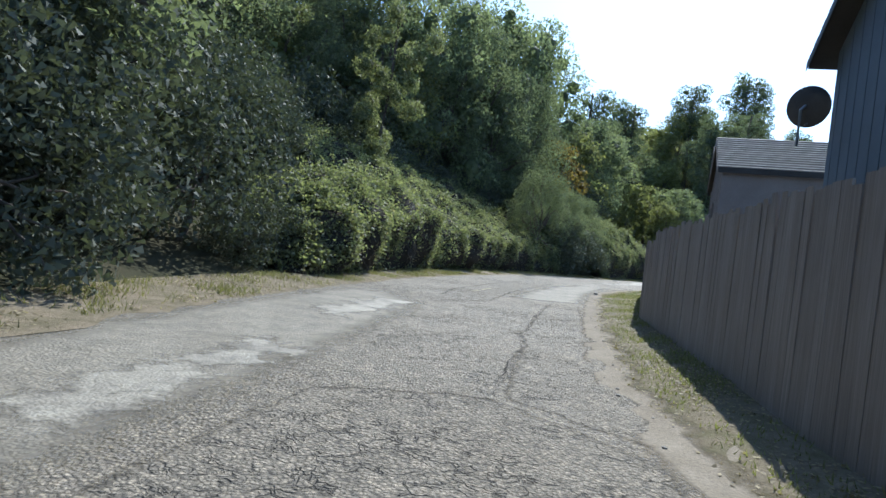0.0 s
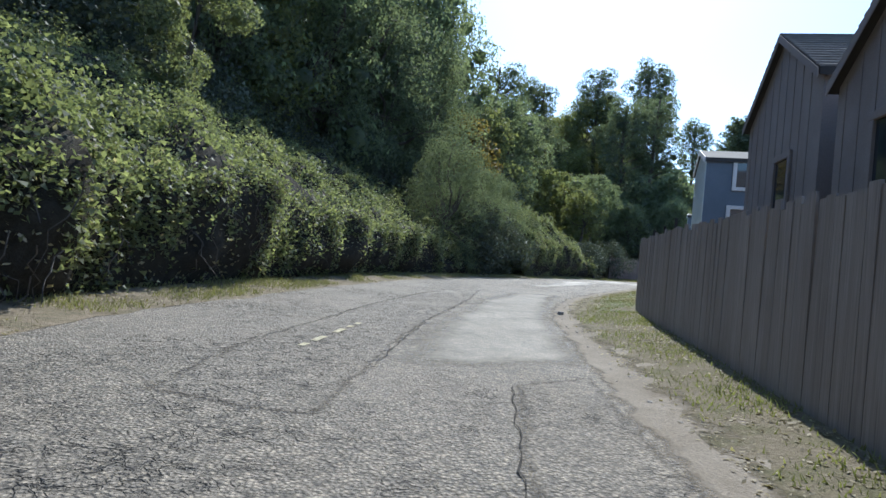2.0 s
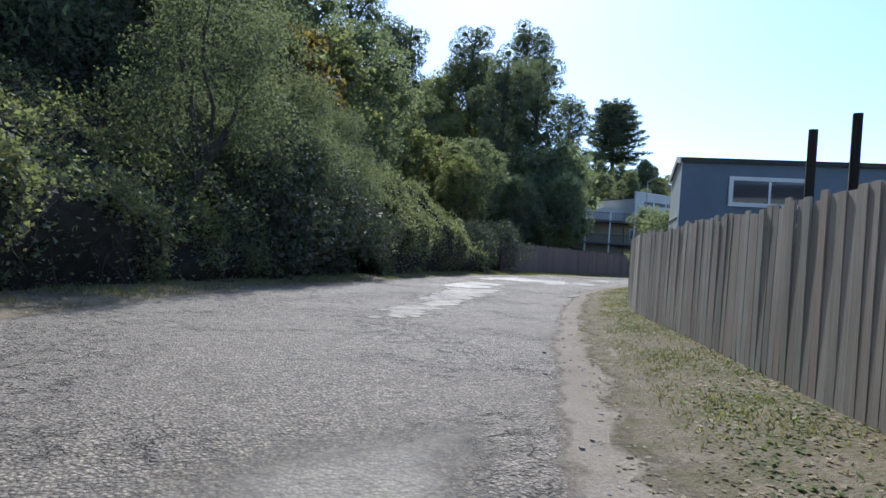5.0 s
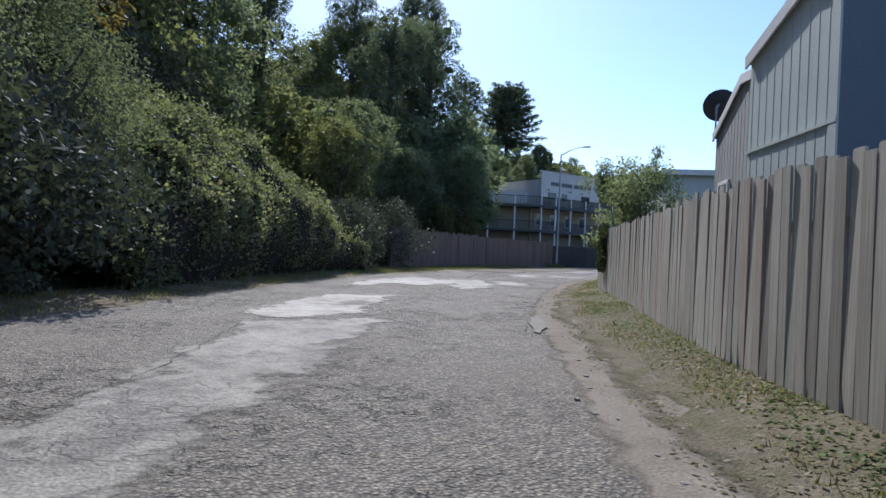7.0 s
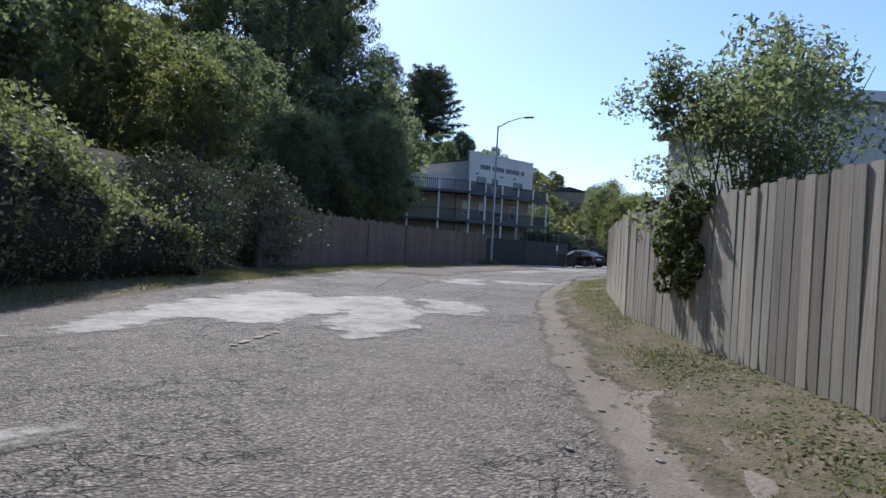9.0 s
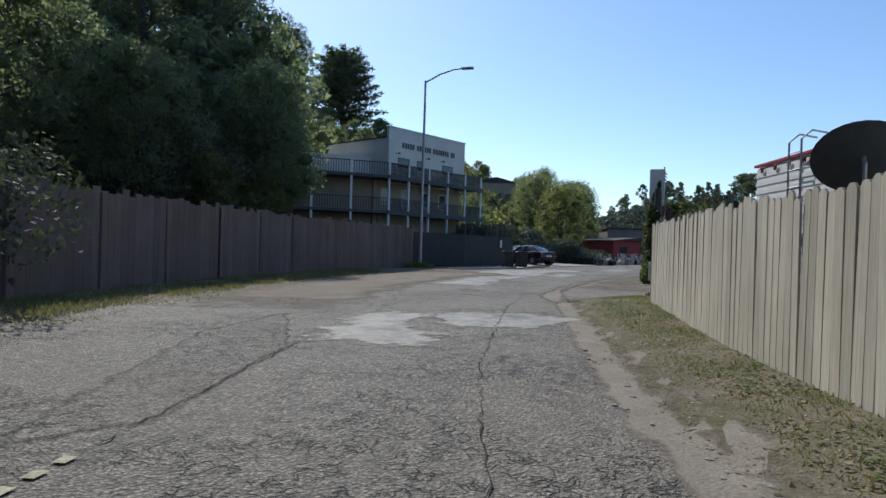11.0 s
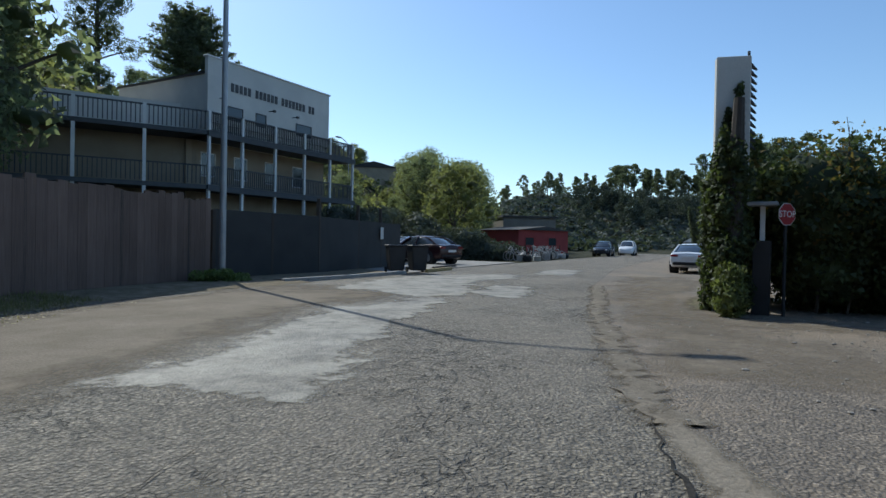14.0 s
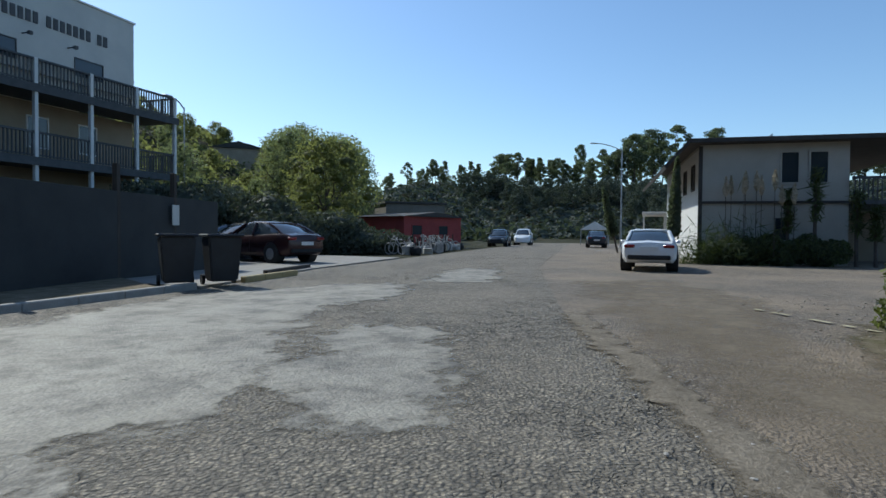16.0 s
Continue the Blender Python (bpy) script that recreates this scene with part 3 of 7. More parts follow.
# ---- pickets ----
def picket_mesh(name, w, h, material, lean=0.0, ear=0.035, rot=0.0):
    """A board with dog-eared top corners; rot eats one lower corner away."""
    bm = bmesh.new()
    foot = [(-w / 2, 0), (w / 2, 0)]
    if rot > 0:
        foot = [(-w / 2, 0), (w * 0.05, 0.01), (w * 0.2, rot * 0.45), (w * 0.38, rot * 0.7), (w / 2, rot)]
    elif rot < 0:
        foot = [(-w / 2, -rot), (-w * 0.3, -rot * 0.6), (-w * 0.12, -rot * 0.3), (0, 0.0), (w / 2, 0)]
    prism(bm, foot + [(w / 2 + lean, h - ear), (w / 2 - ear + lean, h), (-w / 2 + ear + lean, h), (-w / 2 + lean, h - ear)], -0.011, 0.011)
    return mesh_of(name, bm, material)


def fence_run(start, stop, material, h, label, pitch, gap, post=2.4, seed=0, ear=0.035, rots=(0,)):
    rng = random.Random(seed)
    rows = along(FENCE, pitch, start, stop)
    x0, y0, a0 = rows[0]
    root = empty("wooden_fence", pose(x0, y0, 0.05), label, "fence")
    inv = root.matrix_world.inverted()
    kinds = [picket_mesh("picket", pitch - gap * rng.uniform(0.45, 1.7), h + 0.09 + rng.uniform(-0.05, 0.04), material, rng.uniform(-0.003, 0.003), ear, rots[i % len(rots)]) for i in range(18)]
    for x, y, a in rows:
        m = pose(x, y, rng.uniform(0.03, 0.08), rng.uniform(-0.5, 0.5), rng.gauss(0, 0.18), math.degrees(a) + rng.uniform(-0.6, 0.6))
        shared("picket", rng.choice(kinds), root, inv @ m)
    pb = bmesh.new()
    box(pb, -0.045, 0.045, 0, 0.09, 0, h - 0.1, 0.006)
    post_me = mesh_of("post", pb, material)
    posts = along(FENCE, post, start + 0.3, stop)
    for x, y, a in posts:
        shared("post", post_me, root, inv @ (pose(x, y, 0.0, 0, 0, math.degrees(a)) @ pose(0, -0.11, 0)))
    for (ax, ay, aa), (bx, by, ba) in zip(posts, posts[1:]):
        for z in (0.35, h - 0.35):
            n = math.hypot(bx - ax, by - ay)
            rb = boxes((0, n, -0.052, -0.016, z, z + 0.085))
            link_mesh("rail", rb, material, root, "", inv @ pose(ax, ay, 0, 0, 0, math.degrees(math.atan2(by - ay, bx - ax))))
    return root


# ---- houses ----
def facing(far, near):
    """A frame at the far corner of a street-side wall: x towards the near corner, y away from the street."""
    return pose(far[0], far[1], 0, 0, 0, math.degrees(math.atan2(near[1] - far[1], near[0] - far[0]))), math.hypot(near[0] - far[0], near[1] - far[1])


def window(name, parent, x0, x1, z0, z1, y, depth=0.05, split=True, out=-1, axis="x", trim=0.11, material=None):
    """A window on a wall: trim, sash bar and panes. axis x: on a wall along x; axis y: on a wall along y at x = y."""
    w = new(name)
    w.parent = parent
    material = material or M_WHITE

    def b(u0, u1, v0, v1, d0, d1):
        d0, d1 = sorted((y + out * d0, y + out * d1))
        return (u0, u1, d0, d1, v0, v1) if axis == "x" else (d0, d1, u0, u1, v0, v1)
    part("window_frame", boxes(b(x0, x1, z1 - trim, z1, 0, depth), b(x0, x1, z0, z0 + trim, 0, depth), b(x0, x0 + trim, z0 + trim, z1 - trim, 0, depth), b(x1 - trim, x1, z0 + trim, z1 - trim, 0, depth), bevel=0.006), material, w)
    mid = (x0 + x1) / 2
    if split:
        part("sash_bar", boxes(b(mid - 0.03, mid + 0.03, z0 + trim, z1 - trim, 0, depth * 0.8)), material, w)
    part("pane", boxes(b(x0 + trim, x1 - trim, z0 + trim, z1 - trim, 0, 0.012)), M_GLASS, w)
    return w


def gable_house(far, near, depth, eave, ridge, wall_m, label, over=0.35, windows=()):
    m, w = facing(far, near)
    root = empty("house", m, label, "house")
    bm = bmesh.new()
    prism(bm, [(0, 0), (w, 0), (w, eave), (w / 2, ridge), (0, eave)], 0, depth)
    part("wall", bm, wall_m, root)
    slope = (ridge - eave) / (w / 2)
    for side, name in ((-1, "roof"), (1, "roof")):
        r = new(name)
        r.parent = root
        x_e = w / 2 + side * (w / 2 + over)
        z_e = eave - over * slope
        bm = bmesh.new()
        prism(bm, [(w / 2, ridge + 0.10), (x_e, z_e + 0.10), (x_e, z_e - 0.02), (w / 2, ridge - 0.02)], -over, depth + over)
        part("roof_deck", bm, M_DARKROOF, r)
        courses = 14
        ln = math.hypot(x_e - w / 2, ridge - z_e)
        for i in range(courses):
            u0, u1 = i / courses, (i + 1) / courses
            xa, xb = w / 2 + (x_e - w / 2) * u0, w / 2 + (x_e - w / 2) * u1
            za, zb = ridge + (z_e - ridge) * u0 + 0.105, ridge + (z_e - ridge) * u1 + 0.105
            bm = bmesh.new()
            prism(bm, [(xa, za), (xb, zb + 0.035), (xb, zb + 0.004), (xa, za - 0.004)], -over - 0.02, depth + over + 0.02)
            part("shingle_course", bm, M_SHINGLE, r)
        bm = bmesh.new()
        prism(bm, [(w / 2, ridge + 0.08), (x_e, z_e + 0.08), (x_e, z_e - 0.06), (w / 2, ridge - 0.06)], -over - 0.03, -over - 0.022)
        part("barge_board", bm, wall_m, r)
    for i in range(int(w / 0.4)):
        x = 0.2 + i * 0.4
        top = eave + (1 - abs(x - w / 2) / (w / 2)) * (ridge - eave) - 0.1
        part("batten", boxes((x, x + 0.03, -0.008, 0.002, 0.1, top)), wall_m, root)
    for kw in windows:
        window("window", root, **kw)
    return root


def shed_house(far, near, depth, low, high, end_m, front_m, label, windows=(), over=0.04, ledge=None, apex=0.66, drop=0.12):
    """A narrow house with an uneven gable to the street: long slope to the far side, short slope to the near side."""
    m, w = facing(far, near)
    root = empty("house", m, label, "house")
    ax, side = apex * w, high - drop
    bm = bmesh.new()
    prism(bm, [(0, 0), (w, 0), (w, side), (ax, high), (0, low)], 0, depth)
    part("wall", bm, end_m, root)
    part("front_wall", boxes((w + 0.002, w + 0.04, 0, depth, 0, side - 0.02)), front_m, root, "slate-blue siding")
    s, q = (high - low) / ax, drop / (w - ax)
    r = new("roof")
    r.parent = root
    z0, z1 = low - over * s, side - 0.1 * q
    bm = bmesh.new()
    prism(bm, [(-over, z0 + 0.1), (ax, high + 0.1), (w + 0.1, z1 + 0.1), (w + 0.1, z1 + 0.004), (ax, high + 0.004), (-over, z0 + 0.004)], -over, depth + over)
    part("roof_deck", bm, M_DARKROOF, r)
    for pts in ([(-over, z0), (ax, high)], [(ax, high), (w + 0.1, z1)]):
        (xa, za), (xb, zb) = pts
        bm = bmesh.new()
        prism(bm, [(xa, za + 0.11), (xb, zb + 0.11), (xb, zb - 0.06), (xa, za - 0.06)], -over - 0.03, -over - 0.002)
        part("barge_board", bm, M_WHITE, r, "pale barge board")
    part("fascia", boxes((w + 0.102, w + 0.125, -over, depth + over, z1 - 0.02, z1 + 0.1)), M_DARKROOF, r)
    for i in range(int(w / 0.2)):
        x = 0.08 + i * 0.2
        top = low + s * x if x < ax else high - q * (x - ax)
        part("batten", boxes((x, x + 0.014, -0.004, 0.002, 0.1, top - 0.08)), end_m, root)
    if ledge:
        part("ledge", boxes((-0.02, w + 0.045, -0.025, -0.002, ledge, ledge + 0.04)), M_GREYBLUE, root)
    part("corner_board", boxes((w - 0.1, w + 0.05, -0.02, 0.003, 0.1, side - 0.06)), end_m, root)
    for kw in windows:
        window("window", root, **kw)
    return root


def dish(x, y, z, r, az, el, label, stand=None):
    """A satellite dish: bowl, back arm, feed arm and mast."""
    root = empty("satellite_dish", pose(x, y, z, 0, 0, -az), label, "satellite dish")
    bm = bmesh.new()
    rings = []
    for k in range(7):
        q = k / 6
        rings.append([bm.verts.new((q * r * math.cos(a), -0.24 * r * (1 - q * q), q * r * 0.92 * math.sin(a))) for a in np.linspace(0, 2 * math.pi, 28, False)] if k else [bm.verts.new((0, -0.24 * r, 0))])
    for k in range(6):
        for i in range(28):
            j = (i + 1) % 28
            bm.faces.new((rings[0][0], rings[1][i], rings[1][j])) if k == 0 else bm.faces.new((rings[k][i], rings[k + 1][i], rings[k + 1][j], rings[k][j]))
    bmesh.ops.solidify(bm, geom=bm.faces[:], thickness=0.02)
    b = part("bowl", bm, M_DISH, root)
    b.matrix_local = pose(0, 0, 0, el)
    bm = bmesh.new()
    tube(bm, [(0, -0.05, -r * 0.85), (0, r * 0.6, -r * 0.45), (0, r * 0.9, 0.0)], 0.014, 6)
    part("feed_arm", bm, M_STEEL, root)
    part("feed_horn", boxes((-0.05, 0.05, r * 0.86, r * 1.02, -0.05, 0.06), bevel=0.012), M_WHITE, root)
    bm = bmesh.new()
    tube(bm, [(0, -0.24 * r, 0), (0, -0.3 * r - 0.1, -0.1), (0, -0.3 * r - 0.1, -(stand or 0.7))], 0.025, 8)
    part("mast", bm, M_STEEL, root)
    return root


# ---- trees ----
_ICO = bmesh.new()
bmesh.ops.create_icosphere(_ICO, subdivisions=1, radius=1.0)
_ICO.verts.ensure_lookup_table()
ICO_V = np.array([v.co[:] for v in _ICO.verts])
ICO_F = np.array([[v.index for v in f.verts] for f in _ICO.faces])
_ICO.free()


def crown_mesh(name, blobs, leaves, size, material, seed, core=0.6, width=0.75, inner=0.65, loose=0.9):
    """Clumps of leaves round small dense cores, all triangles."""
    rng = np.random.default_rng(seed)
    v, f = leaf_tris(*shell_points(blobs, leaves, rng, inner), size, rng, width, loose)
    vs, fs, n = [v], [f], len(v)
    if core:
        for b in blobs:
            w = ICO_V * (core * (1 + 0.12 * rng.normal(size=(len(ICO_V), 1)))) * b[3:6] + b[:3]
            vs.append(w)
            fs.append(ICO_F + n)
            n += len(w)
    return pymesh(name, np.concatenate(vs), np.concatenate(fs), material)


def branch_mesh(bm, base, tip, r0, r1, rng, wig=0.12, seg=7):
    base, tip = Vector(base), Vector(tip)
    n = 5
    ln = (tip - base).length
    pts = [base.lerp(tip, i / n) + Vector((rng.uniform(-1, 1), rng.uniform(-1, 1), rng.uniform(-0.4, 0.6))) * wig * ln * (0.5 if 0 < i < n else 0) for i in range(n + 1)]
    tube(bm, pts, [r0 + (r1 - r0) * i / n for i in range(n + 1)], seg)


def broadleaf(name, h, spread, leaves, size, material, seed, low=0.22, label="", blobs_n=26, limbs=3, core=0.4, bulk=(0.22, 0.4)):
    """A leafy tree of unit pose: trunk with limbs, crown of billowing leaf clumps with an uneven outline."""
    rng = random.Random(seed)
    root = empty(name, pose(0, 0, 0), label, "tree")
    bm = bmesh.new()
    fork = Vector((rng.uniform(-0.3, 0.3), rng.uniform(-0.3, 0.3), h * 0.35))
    branch_mesh(bm, (0, 0, -0.4), fork, h * 0.028, h * 0.02, rng, 0.05, 9 if limbs < 6 else 5)
    blobs = []
    for i in range(blobs_n):
        u = (i + 0.5) / blobs_n
        z = h * (low + (0.92 - low) * u ** 0.9)
        env = spread * math.sin(math.pi * min(0.97, 0.22 + 0.72 * u)) ** 0.7
        a = i * 2.4 + rng.uniform(-0.5, 0.5)
        q = env * rng.uniform(0.4, 0.85)
        r = spread * rng.uniform(*bulk)
        c = Vector((q * math.cos(a), q * math.sin(a), z))
        blobs.append((*c, r, r, r * rng.uniform(0.65, 0.95)))
        if i % limbs == 0:
            branch_mesh(bm, fork * rng.uniform(0.7, 1.0), c, h * 0.011, h * 0.003, rng, 0.12, 6 if limbs < 6 else 4)
    part("trunk", bm, M_BARK, root)
    c = new("crown", crown_mesh("crown", blobs, leaves, size, material, seed, core, 0.75, 0.5 if core else 0.3, 1.2))
    c.parent = root
    return root


def pine(name, h, spread, leaves, size, seed, label="", bare=0.4, n=24, seg=5, core=0.55, squash=0.55, dome=0.55):
    """A tall pine: long bare trunk, layered clumps of needles with sky between them."""
    rng = random.Random(seed)
    root = empty(name, pose(0, 0, 0), label, "tree")
    bm = bmesh.new()
    top = Vector((rng.uniform(-0.06, 0.06) * h, rng.uniform(-0.06, 0.06) * h, h * 0.95))
    branch_mesh(bm, (0, 0, -0.5), top, h * 0.02, h * 0.005, rng, 0.03, seg + 2)
    blobs = []
    for i in range(n):
        u = (i + rng.uniform(0, 1)) / n
        z = h * (bare + (0.95 - bare) * u)
        a = i * 2.4 + rng.uniform(-0.6, 0.6)
        env = spread * (1.0 - dome * u ** 2) * rng.uniform(0.25, 0.95)
        c = Vector((env * math.cos(a), env * math.sin(a), z))
        r = spread * rng.uniform(0.24, 0.42)
        blobs.append((*c, r, r, r * squash * rng.uniform(0.8, 1.25)))
        branch_mesh(bm, (0, 0, z - 0.08 * h), c, h * 0.006, h * 0.002, rng, 0.1, max(3, seg - 1))
    part("trunk", bm, M_BARK, root)
    c = new("crown", crown_mesh("crown", blobs, leaves, size, M_PINE, seed, core, 0.4, 0.6, 1.1))
    c.parent = root
    return root


def umbrella_pine(name, h, spread, leaves, size, seed, label, bare):
    """A far pine with a rounded head of dense clumps on a bare trunk."""
    rng = random.Random(seed)
    root = empty(name, pose(0, 0, 0), label, "tree")
    bm = bmesh.new()
    tip = Vector((rng.uniform(-0.05, 0.05) * h, rng.uniform(-0.05, 0.05) * h, h * 0.85))
    branch_mesh(bm, (0, 0, -0.5), tip, h * 0.017, h * 0.006, rng, 0.04, 5)
    blobs = []
    for i in range(24):
        u = (i + 0.5) / 24
        env = spread * math.sqrt(max(0.05, 1 - (2 * u - 0.85) ** 2)) * rng.uniform(0.2, 1.0)
        a = i * 2.4 + rng.uniform(-0.7, 0.7)
        r = spread * rng.uniform(0.2, 0.36)
        c = Vector((env * math.cos(a), env * math.sin(a), h * (bare + (0.95 - bare) * u)))
        blobs.append((*c, r, r, r * rng.uniform(0.4, 0.65)))
        if i % 3 == 0:
            branch_mesh(bm, (0, 0, c.z - 0.12 * h), c, h * 0.006, h * 0.003, rng, 0.1, 3)
    part("trunk", bm, M_BARK, root)
    c = new("crown", crown_mesh("crown", blobs, leaves, size, M_PINE, seed, 0.4, 0.6, 0.55, 1.1))
    c.parent = root
    return root


def hide_prototypes(protos):
    for p in protos:
        for o in (p, *p.children_recursive):
            bpy.data.objects.remove(o)


def plant(proto, x, y, scale, turn, lean=0.0, z=None, stretch=1.0):
    z = float(height(x, y)) if z is None else z
    m = pose(x, y, z - 0.1, lean, 0, turn) @ Matrix.Diagonal((scale, scale, scale * stretch, 1))
    return copy_thing(proto, m)


LAB_BAY = "dense dark green bay tree on the wooded bank"
LAB_OAK = "yellowing green oak tree on the slope"
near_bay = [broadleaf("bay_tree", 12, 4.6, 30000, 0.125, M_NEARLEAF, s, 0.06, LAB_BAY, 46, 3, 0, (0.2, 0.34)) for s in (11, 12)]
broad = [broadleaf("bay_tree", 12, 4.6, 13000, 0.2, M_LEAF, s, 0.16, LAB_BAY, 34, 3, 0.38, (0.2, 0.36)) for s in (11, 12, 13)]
broad2 = [broadleaf("oak_tree", 9, 4.0, 9000, 0.19, M_LEAF2, s, 0.12, LAB_OAK, 28) for s in (21, 22)]
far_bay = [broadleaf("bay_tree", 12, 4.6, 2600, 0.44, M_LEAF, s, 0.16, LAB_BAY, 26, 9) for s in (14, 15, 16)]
far_oak = [broadleaf("oak_tree", 9, 4.0, 2600, 0.36, M_LEAF2, s, 0.12, LAB_OAK, 24, 9) for s in (23, 24)]
far_dark = [broadleaf("bay_tree", 12, 4.6, 2200, 0.5, M_FARWOOD, s, 0.12, "tree on the far wooded hillside, backlight and haze put into its colour", 24, 9) for s in (17, 18)]
LAB_PINE = "tall dark pine with an open layered crown"
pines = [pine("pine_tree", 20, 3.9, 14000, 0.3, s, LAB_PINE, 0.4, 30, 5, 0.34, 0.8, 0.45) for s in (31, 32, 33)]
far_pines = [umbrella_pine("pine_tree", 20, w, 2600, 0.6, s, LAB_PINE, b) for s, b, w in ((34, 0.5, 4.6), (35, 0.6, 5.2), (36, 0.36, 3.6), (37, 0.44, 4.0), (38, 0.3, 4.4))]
shrub = [broadleaf("shrub", 3.4, 2.3, 7000, 0.12, M_SHRUB, s, 0.02, "leafy shrub at the foot of the bank, coloured dark for its shade", 22, 3, 0, (0.22, 0.4)) for s in (41, 42)]

rng = random.Random(5)
# first row over the road edge, south of the brambles, and then up the slope
for i, (x, y, a) in enumerate(along(LEFT, 4.3, 40, 190)):
    nx, ny = -math.sin(a), math.cos(a)
    bram = 14 < y < 41 or 51.0 < y < 64.5
    wall = 27 < x < 52
    if x > 53:
        break
    rows = [(3.9, 1), (9.5, 0), (15, 0), (23, 0), (33, 0)]
    for k, (d, first) in enumerate(rows):
        if bram and d < 9:
            continue
        if wall and d < 9:
            continue
        if k > 2 and i % 2:
            continue
        if x > 40 and d > 30 or y < 30 and d > 20:
            continue
        dd = d + rng.uniform(-1.4, 1.4) + (3.4 if d < 5 and y < 6.5 else 0.6 if d < 5 and y < 15 else 0) + (4.5 if bram and d < 12 else 1.5 if bram and d < 20 else 0)
        px, py = x + nx * dd, y + ny * dd
        if x > 26 and math.degrees(math.atan2(px - 25.5, py - 53.2)) > 31:
            continue
        oak = rng.random() > 0.72
        proto = rng.choice(near_bay if d < 5 or d < 12 and x < 24 and not oak else (broad2 if oak else broad) if d < 12 else (far_oak if oak else far_bay))
        s = rng.uniform(0.75, 1.05) if d < 5 else rng.uniform(1.0, 1.35)
        if d < 5 and 40 < y < 52:
            s = rng.uniform(0.5, 0.62)
        if wall:
            s = rng.uniform(0.6, 0.85) if d < 12 else rng.uniform(0.8, 1.1)
        plant(proto, px, py, s, rng.uniform(0, 360), rng.uniform(-4, 4))
for i, (x, y, a) in enumerate(along(LEFT, 2.6, 42, 74.5)):
    d = 2.6 + rng.uniform(-0.3, 0.8)
    plant(rng.choice(shrub), x - math.sin(a) * d, y + math.cos(a) * d, rng.uniform(0.7, 1.1), rng.uniform(0, 360))
for i, (x, y, a) in enumerate(along(LEFT, 2.4, 128.5, 150)):
    d = 2.4 + rng.uniform(-0.2, 0.8)
    if x < 30:
        plant(rng.choice(shrub), x - math.sin(a) * d, y + math.cos(a) * d, rng.uniform(0.7, 1.1), rng.uniform(0, 360))
for i, (x, y, a) in enumerate(along(LEFT, 2.7, 73, 128)):
    d = 10.2 + rng.uniform(-0.6, 1.0)
    plant(rng.choice(shrub), x - math.sin(a) * d, y + math.cos(a) * d, rng.uniform(1.1, 1.6), rng.uniform(0, 360))
for x, y, k in ((43.3, 84.5, 0.78), (45.5, 89.5, 0.92), (41.5, 80.5, 0.7)):
    plant(broad[int(y) % 3], x, y, k, 30 * x)
for i, (x, y, a) in enumerate(along(LEFT, 1.9, 58, 82)):
    for d in (5.6, 8.2):
        d += rng.uniform(-0.8, 0.8)
        plant(rng.choice(shrub), x - math.sin(a) * d, y + math.cos(a) * d, rng.uniform(0.9, 1.4), rng.uniform(0, 360))
for i, (x, y, a) in enumerate(along(LEFT, 1.7, 107.0, 113.5)):
    for d in (2.2, 4.6):
        d += rng.uniform(-0.3, 0.5)
        plant(rng.choice(shrub), x - math.sin(a) * d, y + math.cos(a) * d, rng.uniform(0.9, 1.25), rng.uniform(0, 360))
for s in (74.4, 76.0, 77.6):
    x, y, a = along(LEFT, 1, s, s + 0.5)[0]
    plant(shrub[0], x - math.sin(a) * 2.2, y + math.cos(a) * 2.2, 0.5, 60 * s)
# named trees against the sky
for x, y, top, k in ((43.4, 112, 36, 0), (47, 115, 33, 1), (56, 118, 41, 2), (60, 121, 37, 0), (41, 95, 26, 2), (47, 98, 28, 0), (77, 136, 36, 2), (18, 79, 23.3, 0), (24.8, 88, 25, 1)):
    z = float(height(x, y))
    plant(pines[k], x, y, (top - z) / 19.5, 70 * k + x, z=z, stretch=1.0)
for x, y, top in ((6.6, 62, 25), (3, 57, 24), (9.8, 70, 25), (-1, 46, 20.5), (-5, 40, 19)):
    z = float(height(x, y))
    plant(broad[int(x) % 3], x, y, 0.78 * (top - z) / 11.6, x * 40, z=z, stretch=1.28)

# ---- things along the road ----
fence_run(0, 19.0, M_FENCE_A, 1.88, "weathered board fence beside the verge, shade put into its dark colour", 0.152, 0.006, seed=1, ear=0.006)
fence_run(19.05, 34.5, M_FENCE_A, 1.7, "lower weathered board fence beside the verge, shade put into its dark colour", 0.152, 0.006, seed=4, ear=0.006)
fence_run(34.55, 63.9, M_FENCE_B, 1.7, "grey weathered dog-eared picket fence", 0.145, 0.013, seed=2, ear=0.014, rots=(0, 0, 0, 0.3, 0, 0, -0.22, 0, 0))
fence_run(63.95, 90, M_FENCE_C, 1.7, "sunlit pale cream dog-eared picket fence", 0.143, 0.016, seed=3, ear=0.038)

gable_house((6.25, 10.6), (4.0, 3.0), 9, 5.2, 7.3, M_SLATE, "slate-blue gabled house behind the dark fence")
gable_house((7.8, 18.3), (6.55, 15.0), 9, 3.8, 4.84, M_BROWNH, "brown gabled house with pale shingle roof behind the fence", 0.1,
            windows=(dict(x0=1.0, x1=1.7, z0=1.9, z1=3.2, y=0.0, material=M_BROWNH, split=False),))
gable_house((9.72, 22.75), (8.25, 19.1), 8, 4.3, 5.5, M_BROWNH, "second brown gabled house with a dark doorway behind the fence", 0.1,
            windows=(dict(x0=1.9, x1=2.8, z0=1.9, z1=3.35, y=0.0, material=M_BROWNH, split=False),))
